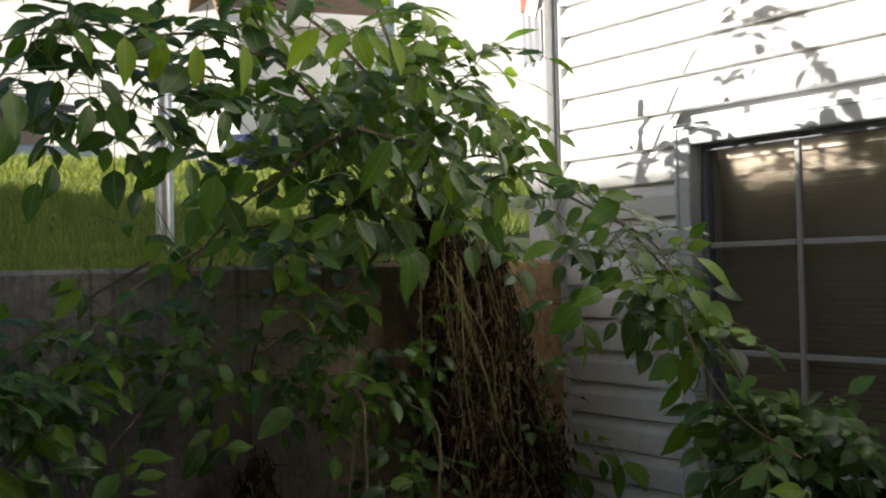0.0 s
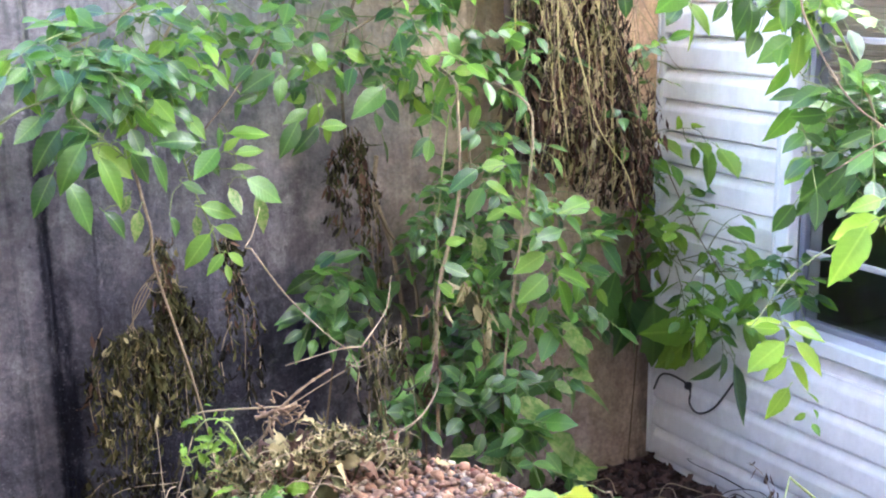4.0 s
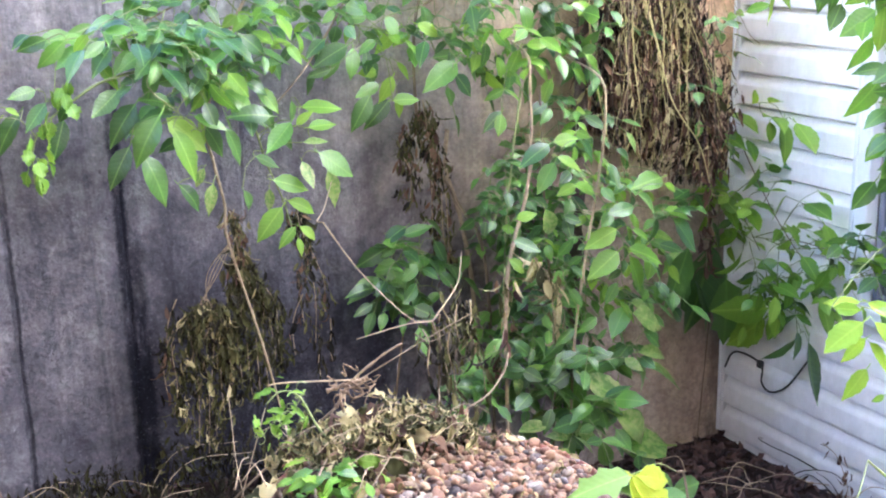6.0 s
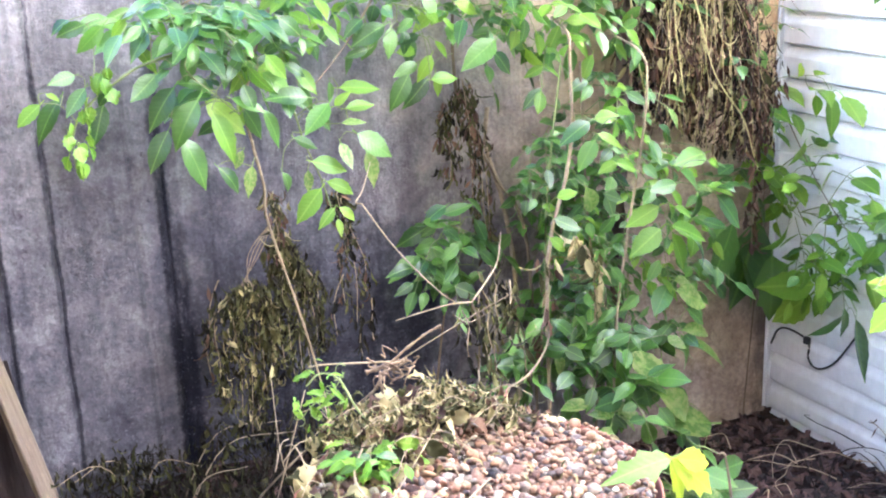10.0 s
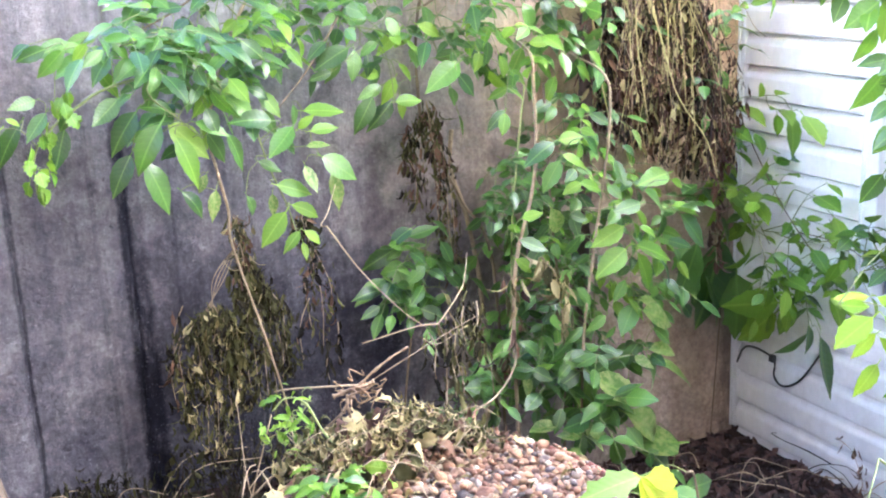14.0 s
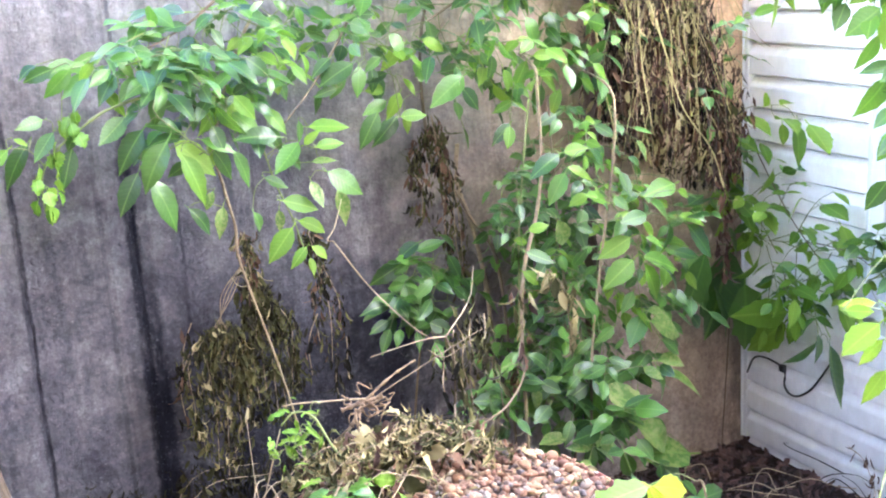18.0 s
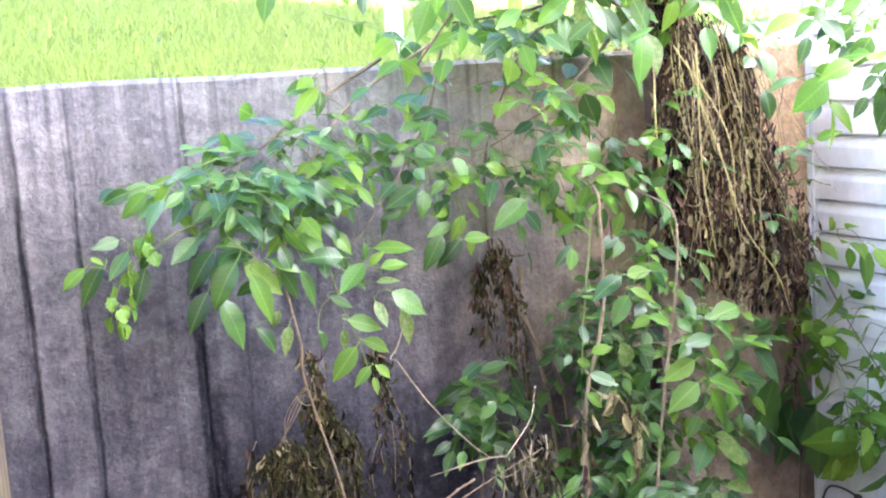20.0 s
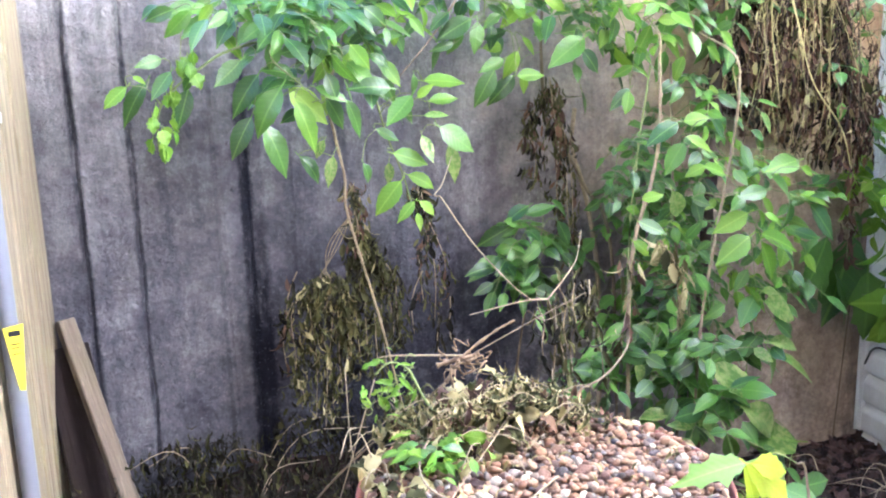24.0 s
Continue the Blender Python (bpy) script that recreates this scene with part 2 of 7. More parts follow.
def leaf_mat(name, low, high, thin, spot=None, gloss=0.34, trans=0.45, veins=True):
    """Leaf: a glossy skin over a body that lets light through, with a pale midrib and side veins."""
    m = Mat(name)
    v = m.coords((1, 1, 1))
    rnd = m.random()
    big = m.noise(v, 3, 4, 0.6)
    isle = m.node("ShaderNodeNewGeometry").outputs["Random Per Island"]
    hue = m.math("ADD", m.math("MULTIPLY", m.math("FRACT", m.math("ADD", rnd, isle)), 0.85), m.math("MULTIPLY", m.math("SUBTRACT", big, 0.3), 0.5))
    mid = tuple(0.66 * p + 0.34 * q for p, q in zip(low, high))
    col = m.ramp(hue, [(0.05, low), (0.5, mid), (0.95, high)])
    if spot:
        patch = m.ramp(m.noise(v, 5, 6, 0.75), [(0.46, (0, 0, 0)), (0.56, (0.9, 0.9, 0.9))])
        col = m.mix(patch, col, spot)
    height = m.math("MULTIPLY", big, 2.0)
    if veins:
        sep = m.node("ShaderNodeSeparateXYZ")
        m.link(v, sep.inputs[0])
        ax = m.math("ABSOLUTE", sep.outputs[0])
        side = m.math("SINE", m.math("MULTIPLY", m.math("SUBTRACT", sep.outputs[1], m.math("MULTIPLY", ax, 0.75)), 58.0))
        rib = m.ramp(ax, [(0.008, (0.55, 0.55, 0.55)), (0.022, (0, 0, 0))])
        line = m.ramp(side, [(0.8, (0, 0, 0)), (1.0, (0.12, 0.12, 0.12))])
        pale = tuple(min(1.0, 0.5 * p + 0.5 * q + 0.03) for p, q in zip(high, thin))
        col = m.mix(m.math("ADD", rib, line), col, pale)
        height = m.math("ADD", height, m.math("MULTIPLY", side, -0.12))
    fine = m.noise(v, 26, 3, 0.6)
    col = m.mix(0.35, col, m.ramp(fine, [(0.3, (0.72, 0.74, 0.7)), (0.7, (1.12, 1.1, 1.05))]), "MULTIPLY")
    m.set(col, m.math("ADD", m.math("MULTIPLY", big, 0.3), gloss - 0.12))
    m.p.inputs["Specular IOR Level"].default_value = 0.45 if veins else 0.25
    m.bump(height, 0.3, 0.004)
    tr = m.node("ShaderNodeBsdfTranslucent")
    m.link(m.mix(0.55, col, thin), tr.inputs["Color"])
    mx = m.node("ShaderNodeMixShader")
    mx.inputs[0].default_value = trans
    m.link(m.p.outputs[0], mx.inputs[1])
    m.link(tr.outputs[0], mx.inputs[2])
    m.link(mx.outputs[0], m.out.inputs["Surface"])
    return m.m


def plain_mat(name, a, b, scale=20, rough=0.7, metal=0.0, bump=0.2, dist=0.004, island=False, obj=False, stretch=(1, 1, 1)):
    m = Mat(name)
    n = m.noise(m.coords(stretch), scale, 5, 0.65)
    if island:
        n = m.math("ADD", m.math("MULTIPLY", n, 0.35), m.math("MULTIPLY", m.node("ShaderNodeNewGeometry").outputs["Random Per Island"], 0.75))
    if obj:
        n = m.math("ADD", m.math("MULTIPLY", n, 0.4), m.math("MULTIPLY", m.random(), 0.6))
    m.set(m.ramp(n, [(0.25, a), (0.75, b)]), rough, metal)
    if bump:
        m.bump(m.noise(m.coords(), scale * 3, 4), bump, dist)
    return m.m


def pebble_mat(name, by_island):
    m = Mat(name)
    rnd = m.node("ShaderNodeNewGeometry").outputs["Random Per Island"] if by_island else m.random()
    col = m.ramp(rnd, [(0.0, (0.045, 0.035, 0.038)), (0.1, (0.17, 0.08, 0.055)), (0.22, (0.34, 0.18, 0.11)), (0.34, (0.14, 0.075, 0.06)), (0.46, (0.4, 0.25, 0.16)), (0.56, (0.1, 0.085, 0.1)), (0.66, (0.36, 0.2, 0.12)), (0.76, (0.2, 0.11, 0.08)), (0.86, (0.44, 0.3, 0.2)), (0.93, (0.24, 0.22, 0.24)), (1.0, (0.7, 0.62, 0.53))])
    col = m.mix(1.0, col, (0.8, 0.77, 0.68), "MULTIPLY")
    n = m.noise(m.coords(), 40, 5, 0.7)
    col = m.mix(0.5, col, m.ramp(n, [(0.3, (0.5, 0.46, 0.44)), (0.7, (1, 1, 1))]), "MULTIPLY")
    m.set(col, 0.55)
    m.bump(n, 0.4, 0.006)
    return m.m


def glass_mat():
    m = Mat("window_glass")
    m.set((0.9, 0.92, 0.92), 0.02)
    m.p.inputs["Transmission Weight"].default_value = 1.0
    m.p.inputs["IOR"].default_value = 1.5
    return m.m


CONCRETE = concrete_mat()
VINYL = vinyl_mat("white_vinyl", (0.88, 0.885, 0.89), 0.2)
TRIM = vinyl_mat("white_trim", (0.8, 0.81, 0.82), 0.25)
BAR = vinyl_mat("glazing_bar_grey", (0.36, 0.36, 0.36), 0.2)
BLUE_TRIM = vinyl_mat("window_frame_white", (0.68, 0.72, 0.76), 0.2)
WOOD = wood_mat("weathered_fence_wood", (0.1, 0.075, 0.045), (0.4, 0.33, 0.22), 1.4)
OLD_WOOD = wood_mat("old_grey_board", (0.055, 0.04, 0.028), (0.19, 0.145, 0.1))
DARK_WOOD = wood_mat("dark_board", (0.012, 0.008, 0.008), (0.032, 0.022, 0.02))
BARK = plain_mat("vine_bark", (0.06, 0.045, 0.03), (0.22, 0.165, 0.1), 60, 0.85, bump=0.5, stretch=(1, 1, 0.2))
PALE_STEM = plain_mat("dry_pale_stem", (0.14, 0.1, 0.06), (0.38, 0.3, 0.19), 60, 0.85, bump=0.4)
ROOT = plain_mat("brown_root", (0.07, 0.045, 0.028), (0.27, 0.185, 0.11), 40, 0.85, bump=0.6)
DARK_BARK = plain_mat("dark_vine_bark", (0.035, 0.025, 0.022), (0.13, 0.09, 0.065), 60, 0.9, bump=0.6, stretch=(1, 1, 0.2))
GREEN_STEM = plain_mat("green_stem", (0.1, 0.13, 0.03), (0.2, 0.24, 0.08), 60, 0.55)
LEAF = leaf_mat("green_leaf", (0.010, 0.042, 0.016), (0.1, 0.22, 0.033), (0.2, 0.39, 0.015), None, 0.3, 0.34)
LEAF_YOUNG = leaf_mat("young_leaf", (0.07, 0.19, 0.02), (0.2, 0.34, 0.035), (0.36, 0.54, 0.03), None, 0.4)
LEAF_LEMON = leaf_mat("lemon_yellow_leaf", (0.3, 0.4, 0.03), (0.48, 0.54, 0.06), (0.6, 0.66, 0.03), None, 0.42, 0.6)
# also on shaded crown leaves, extra bright and translucent to look backlit
LEAF_LIME = leaf_mat("lime_green_leaf", (0.2, 0.36, 0.025), (0.34, 0.5, 0.04), (0.44, 0.62, 0.02), None, 0.42, 0.6)
LEAF_PALE = leaf_mat("pale_green_leaf", (0.08, 0.19, 0.028), (0.17, 0.29, 0.06), (0.36, 0.52, 0.07), None, 0.45)
LEAF_SPOT = leaf_mat("blotched_leaf", (0.05, 0.13, 0.02), (0.11, 0.2, 0.035), (0.24, 0.38, 0.04), (0.26, 0.29, 0.1), 0.36, 0.36)
LEAF_DRY = leaf_mat("dry_brown_leaf", (0.03, 0.018, 0.02), (0.2, 0.12, 0.08), (0.28, 0.17, 0.08), None, 0.75, 0.2, False)
LEAF_DARK = leaf_mat("rotting_dark_leaf", (0.007, 0.006, 0.006), (0.04, 0.036, 0.022), (0.05, 0.045, 0.025), None, 0.7, 0.15, False)
LEAF_WILT = leaf_mat("wilted_olive_leaf", (0.02, 0.022, 0.01), (0.12, 0.115, 0.045), (0.2, 0.19, 0.06), None, 0.7, 0.18, False)
LEAF_STRAW = leaf_mat("straw_dry_leaf", (0.16, 0.13, 0.055), (0.52, 0.45, 0.24), (0.5, 0.42, 0.18), None, 0.7, 0.25, False)
GRASS = leaf_mat("grass_blades", (0.13, 0.19, 0.035), (0.3, 0.37, 0.085), (0.45, 0.5, 0.1), None, 0.5, 0.5, False)
LAWN = plain_mat("lawn_soil", (0.05, 0.075, 0.02), (0.12, 0.15, 0.04), 6, 0.95, bump=0.6, dist=0.03)
SOIL = plain_mat("brown_mulch_soil", (0.011, 0.008, 0.007), (0.042, 0.025, 0.02), 14, 0.95, bump=0.8, dist=0.03)
CHIP = plain_mat("mulch_chips", (0.015, 0.009, 0.008), (0.085, 0.046, 0.037), 30, 0.9, bump=0.3, island=True)
TERRACOTTA = plain_mat("red_brown_planter", (0.17, 0.055, 0.04), (0.28, 0.1, 0.065), 12, 0.6, bump=0.15)
PEBBLE = pebble_mat("river_pebble", False)
PEBBLE_MASS = pebble_mat("river_pebble_rest", True)
PVC = plain_mat("grey_plastic_conduit", (0.14, 0.15, 0.19), (0.19, 0.2, 0.245), 8, 0.5, bump=0.05)
STRAW_STEM = plain_mat("straw_yellow_stem", (0.26, 0.22, 0.08), (0.5, 0.43, 0.2), 50, 0.75, bump=0.3)
STEEL = plain_mat("galvanised_steel", (0.5, 0.51, 0.52), (0.68, 0.69, 0.7), 30, 0.35, 0.9, 0.1)
YELLOW = plain_mat("yellow_tag", (0.75, 0.58, 0.02), (0.85, 0.68, 0.03), 20, 0.5, bump=0.02)
BLACK = plain_mat("black_rubber", (0.012, 0.012, 0.014), (0.03, 0.03, 0.034), 40, 0.5)
BLIND = plain_mat("blind_slat_beige", (0.48, 0.41, 0.33), (0.58, 0.5, 0.41), 8, 0.55, bump=0.03)
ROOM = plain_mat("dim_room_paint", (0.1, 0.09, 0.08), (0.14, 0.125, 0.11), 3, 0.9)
HOUSE_WHITE = plain_mat("far_white_siding", (0.72, 0.72, 0.72), (0.8, 0.8, 0.8), 2, 0.6, stretch=(0.2, 0.2, 12))
HOUSE_TAN = plain_mat("far_tan_siding", (0.36, 0.28, 0.2), (0.46, 0.37, 0.28), 2, 0.7, stretch=(0.2, 0.2, 12))
SHINGLE = plain_mat("grey_shingles", (0.1, 0.1, 0.13), (0.2, 0.2, 0.24), 14, 0.9, bump=0.4, dist=0.02)
BROWN_ROOF = plain_mat("brown_shingles", (0.12, 0.075, 0.05), (0.24, 0.16, 0.11), 14, 0.9, bump=0.4, dist=0.02)
BLUE_COVER = plain_mat("blue_tarpaulin", (0.03, 0.035, 0.09), (0.06, 0.07, 0.15), 6, 0.5, bump=0.3, dist=0.02)
GREY_WALL = plain_mat("plain_dark_wall", (0.07, 0.06, 0.05), (0.1, 0.09, 0.08), 3, 0.9)
BRICK = plain_mat("red_brick", (0.24, 0.08, 0.06), (0.36, 0.14, 0.1), 12, 0.85, bump=0.3, obj=True)
GLASS = glass_mat()
DARK_GLASS = plain_mat("dark_far_glass", (0.03, 0.035, 0.045), (0.05, 0.06, 0.075), 1, 0.08, bump=0)
# old leaves are waxy
LEAF.node_tree.nodes["Principled BSDF"].inputs["Specular IOR Level"].default_value = 0.62
# damp soil, rotten leaves and raw concrete are matte
for matte in (DARK_WOOD, SOIL, LEAF_DARK, LEAF_WILT, LEAF_DRY, CONCRETE):
    matte.node_tree.nodes["Principled BSDF"].inputs["Specular IOR Level"].default_value = 0.12


# ---- mesh helpers ----
def mesh_of(name, bm, material):
    me = bpy.data.meshes.new(name)
    bm.to_mesh(me)
    bm.free()
    me.materials.append(material)
    return me


def smooth(me):
    me.polygons.foreach_set("use_smooth", [True] * len(me.polygons))
    return me


def part(name, bm, material, parent, label="", shade=False):
    me = mesh_of(name, bm, material)
    if shade:
        smooth(me)
    ob = new(name, me)
    ob.parent = parent
    if label:
        ob["label"] = label
    return ob


def thing(name, label, category, group="", kind="", at=(0, 0, 0)):
    ob = tagged(new(name), label, category, group, kind)
    ob.location = at
    ob.empty_display_size = 0.1
    return ob


def solid(name, bm, material, label, category, group="", kind="", shade=False):
    me = mesh_of(name, bm, material)
    if shade:
        smooth(me)
    return tagged(new(name, me), label, category, group, kind)


def box(x0, x1, y0, y1, z0, z1, bevel=0.0, bm=None, seg=1):
    own = bm is None
    bm = bm or bmesh.new()
    r = bmesh.ops.create_cube(bm, size=1.0)
    vs = r["verts"]
    for v in vs:
        v.co = Vector(((x0 + x1) / 2 + v.co.x * (x1 - x0), (y0 + y1) / 2 + v.co.y * (y1 - y0), (z0 + z1) / 2 + v.co.z * (z1 - z0)))
    if bevel:
        es = list({e for v in vs for e in v.link_edges})
        bmesh.ops.bevel(bm, geom=es, offset=bevel, segments=seg, affect="EDGES", profile=0.6)
    return bm


def frame_axes(d):
    d = Vector(d).normalized()
    a = d.cross(Vector((0, 0, 1)))
    if a.length < 0.05:
        a = d.cross(Vector((1, 0, 0)))
    a.normalize()
    return d, a, a.cross(d).normalized()


def spline(points, per=6):
    """Points of a smooth line through the given ones."""
    ps = [Vector(p) for p in points]
    if len(ps) < 3:
        return [ps[0].lerp(ps[-1], k / per) for k in range(per + 1)]
    ext = [ps[0] * 2 - ps[1]] + ps + [ps[-1] * 2 - ps[-2]]
    out = []
    for i in range(1, len(ext) - 2):
        a, b, c, d = ext[i - 1 : i + 3]
        for k in range(per):
            t = k / per
            out.append(0.5 * ((2 * b) + (c - a) * t + (2 * a - 5 * b + 4 * c - d) * t * t + (3 * b - a - 3 * c + d) * t ** 3))
    return out + [ps[-1]]


def tube(points, r0, r1, sides=6, bm=None, per=6, wob=0.0, rng=None):
    bm = bm or bmesh.new()
    line = spline(points, per)
    rings = []
    for i, p in enumerate(line):
        d = line[min(i + 1, len(line) - 1)] - line[max(i - 1, 0)]
        _, a, b = frame_axes(d)
        r = r0 + (r1 - r0) * i / (len(line) - 1)
        if wob and rng:
            r *= 1 + rng.uniform(-wob, wob)
        rings.append([bm.verts.new(p + (a * math.cos(k * math.tau / sides) + b * math.sin(k * math.tau / sides)) * r) for k in range(sides)])
    for q, w in zip(rings, rings[1:]):
        for k in range(sides):
            bm.faces.new((q[k], q[(k + 1) % sides], w[(k + 1) % sides], w[k]))
    bm.faces.new(rings[0][::-1])
    bm.faces.new(rings[-1])
    return bm


def lathe(profile, sides=48):
    """A turned body from (radius, height) pairs."""
    bm = bmesh.new()
    rings = [[bm.verts.new((r * math.cos(k * math.tau / sides), r * math.sin(k * math.tau / sides), z)) for k in range(sides)] for r, z in profile]
    for q, w in zip(rings, rings[1:]):
        for k in range(sides):
            bm.faces.new((q[k], q[(k + 1) % sides], w[(k + 1) % sides], w[k]))
    return bm

# ---- setting ----
WALL_TOP = 1.748
rng = random.Random(7)


def lawn_height(x, y):
    s = max(y - 0.18, 0.0)
    return 1.70 + 0.155 * s - 0.0022 * s * s * (1 if s < 22 else 0) - (0.0022 * 484 if s >= 22 else 0) - (0.095 * (s - 22) if s >= 22 else 0)


def build_retaining_wall():
    """Cast concrete with the marks of upright form boards."""
    bm = bmesh.new()
    joints = [(-6.0, 1), (-4.4, 1), (-3.0, 1), (-2.394, 1.6), (-2.261, 1.4), (-2.052, 0.5), (-1.98, 1.2), (-1.86, 0.2), (-1.66, 0.4), (-1.4, 0.2), (-1.16, 0.4), (-0.93, 0.2), (-0.66, 0.3), (-0.41, 0.2), (-0.15, 0.3), (0.0, 1)]
    cols = []
    for (a, ga), (b, gb) in zip(joints, joints[1:]):
        off = rng.uniform(-0.004, 0.003)
        lean = rng.uniform(-0.0015, 0.0015)
        cols += [(a, off + 0.0035 * ga), (a + 0.008, off - lean), (b - 0.008, off + lean)]
    cols.append((0.0, 0.004))
    rows = [-0.3] + [0.06 * k for k in range(29)] + [WALL_TOP - 0.012]
    grid = []
    for z in rows:
        grid.append([bm.verts.new((x + (0.009 * noise.noise((x * 5, z * 5.5, 1.0)) if -5.9 < x < -0.02 else 0), y + 0.004 * noise.noise((x * 2.2, z * 1.7, 3.0)) + 0.0022 * noise.noise((x * 9, z * 11, 6.0)), z + (0.006 * noise.noise((x * 3, 0, 9)) if z > 1.7 else 0))) for x, y in cols])
    grid.append([bm.verts.new((x, y + 0.014, WALL_TOP + 0.006 * noise.noise((x * 3, 0, 9)))) for x, y in cols])
    grid.append([bm.verts.new((x, 0.21, WALL_TOP + 0.004 * noise.noise((x * 3, 4, 9)))) for x, y in cols])
    grid.append([bm.verts.new((x, 0.22, -0.3)) for x, y in cols])
    for q, w in zip(grid, grid[1:]):
        for i in range(len(q) - 1):
            bm.faces.new((q[i], q[i + 1], w[i + 1], w[i]))
    bm.faces.new([r[0] for r in grid])
    bm.faces.new([r[-1] for r in reversed(grid)])
    bmesh.ops.recalc_face_normals(bm, faces=bm.faces)
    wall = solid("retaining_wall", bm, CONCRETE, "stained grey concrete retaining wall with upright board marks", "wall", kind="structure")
    # form-tie holes: dark recessed plugs
    for x, z in ((-2.366, 1.612),):
        b = lathe([(0.013, 0.0), (0.011, -0.001), (0.008, -0.006), (0.0005, -0.007)], 14)
        bmesh.ops.transform(b, matrix=pose(x, -0.004, z, 90, 0, 0), verts=b.verts)
        part("tie_hole", b, BLACK, wall, "small dark form-tie hole", True)
    return wall


def build_ground():
    """One sheet: the low yard in front of the wall, then the lawn that climbs behind it."""
    xs = [-400, -120, -40, -20, -12, -8, -6, -5] + [-4 + 0.25 * k for k in range(17)] + [0.6, 2, 5, 9, 14, 24, 60, 150, 400]
    low = [-400, -100, -30, -12, -7, -5] + [-4 + 0.2 * k for k in range(20)] + [0.03]
    high = [0.12, 0.2, 0.4, 0.7, 1, 1.5, 2, 3, 4, 5.5, 7, 9, 11, 14, 17, 20, 24, 30, 45, 80, 200, 500]
    for name, ys, mat, label in (("ground", low, SOIL, "bare brown soil covered with mulch and dry litter"), ("lawn", high, LAWN, "green lawn sloping up behind the concrete wall")):
        bm = bmesh.new()
        g = []
        for y in ys:
            row = []
            for x in xs:
                if name == "ground":
                    z = 0.02 * noise.noise((x * 1.7, y * 1.7, 0)) - 0.02
                    if -2.45 < x < -0.9 and y > -1.0:
                        z += 0.27 * max(0, 1 - (abs(x + 1.9) / 0.85) ** 2) * min(1, max(0, 1 - (abs(y) - 0.1) / 0.6))
                else:
                    z = lawn_height(x, y) - 0.03
                row.append(bm.verts.new((x, y, z)))
            g.append(row)
        for q, w in zip(g, g[1:]):
            for i in range(len(q) - 1):
                bm.faces.new((q[i], q[i + 1], w[i + 1], w[i]))
        me = smooth(mesh_of(name, bm, mat))
        tagged(new(name, me), label, "ground" if name == "ground" else "lawn", kind="structure")


def grass():
    """Blades of the lawn, finer and denser towards the wall."""
    r = np.random.default_rng(5)
    verts, faces = [], []
    for x0, x1, y0, y1, n, h, w in ((-3.4, 0.0, 0.2, 1.6, 15000, 0.06, 0.0032), (-3.6, 1.5, 1.6, 4.5, 19000, 0.075, 0.005), (-4.5, 4.5, 4.5, 10, 20000, 0.09, 0.009), (-8, 12, 10, 21, 16000, 0.11, 0.018)):
        px, py = r.uniform(x0, x1, n), r.uniform(y0, y1, n)
        ang, hh = r.uniform(0, math.tau, n), h * r.uniform(0.5, 1.5, n)
        lx, ly = r.normal(0, 0.45, n) * hh, r.normal(0, 0.45, n) * hh
        for i in range(n):
            z = lawn_height(px[i], py[i]) - 0.035
            cx, sx = math.cos(ang[i]) * w, math.sin(ang[i]) * w
            k = len(verts)
            verts += [(px[i] - cx, py[i] - sx, z), (px[i] + cx, py[i] + sx, z), (px[i] + lx[i] * 0.4 + cx * 0.7, py[i] + ly[i] * 0.4 + sx * 0.7, z + hh[i] * 0.6), (px[i] + lx[i] * 0.4 - cx * 0.7, py[i] + ly[i] * 0.4 - sx * 0.7, z + hh[i] * 0.6), (px[i] + lx[i], py[i] + ly[i], z + hh[i])]
            faces += [(k, k + 1, k + 2, k + 3), (k + 3, k + 2, k + 4)]
    me = bpy.data.meshes.new("grass")
    me.from_pydata(verts, [], faces)
    me.materials.append(GRASS)
    tagged(new("grass", me), "uncut bright green grass on the upper lawn", "grass", kind="stuff")


# house wall: face at x = 0, looking towards -x
COURSE, GROOVE = 0.1035, 0.006
WIN_Y0, WIN_Y1, WIN_Z0, WIN_Z1 = -0.545, -1.62, 0.575, 2.13


def build_house_wall():
    wall = thing("house_wall", "house wall clad in grubby white lapped vinyl siding", "wall", kind="structure")
    # backing with the window opening cut through
    bm = bmesh.new()
    for y0, y1, z0, z1 in ((-7, WIN_Y1 + 0.03, -0.4, 5.6), (WIN_Y0 - 0.03, 0.0, -0.4, 5.6), (WIN_Y1 + 0.03, WIN_Y0 - 0.03, -0.4, WIN_Z0 + 0.03), (WIN_Y1 + 0.03, WIN_Y0 - 0.03, WIN_Z1 - 0.03, 5.6)):
        box(0.04, 0.16, y0, y1, z0, z1, bm=bm)
    part("sheathing", bm, VINYL, wall)
    # corner post beyond the end of the retaining wall
    part("corner_post", box(-0.055, 0.05, 0.002, 0.115, 1.6, 5.6, 0.004), TRIM, wall, "white vinyl corner post")
    part("j_channel", box(-0.014, 0.02, -0.028, -0.004, 0.0, 5.6, 0.003), TRIM, wall, "narrow white trim channel at the corner")
    part("channel_lip", box(-0.02, -0.008, -0.012, -0.004, 0.0, 5.6, 0.002), TRIM, wall)
    return wall


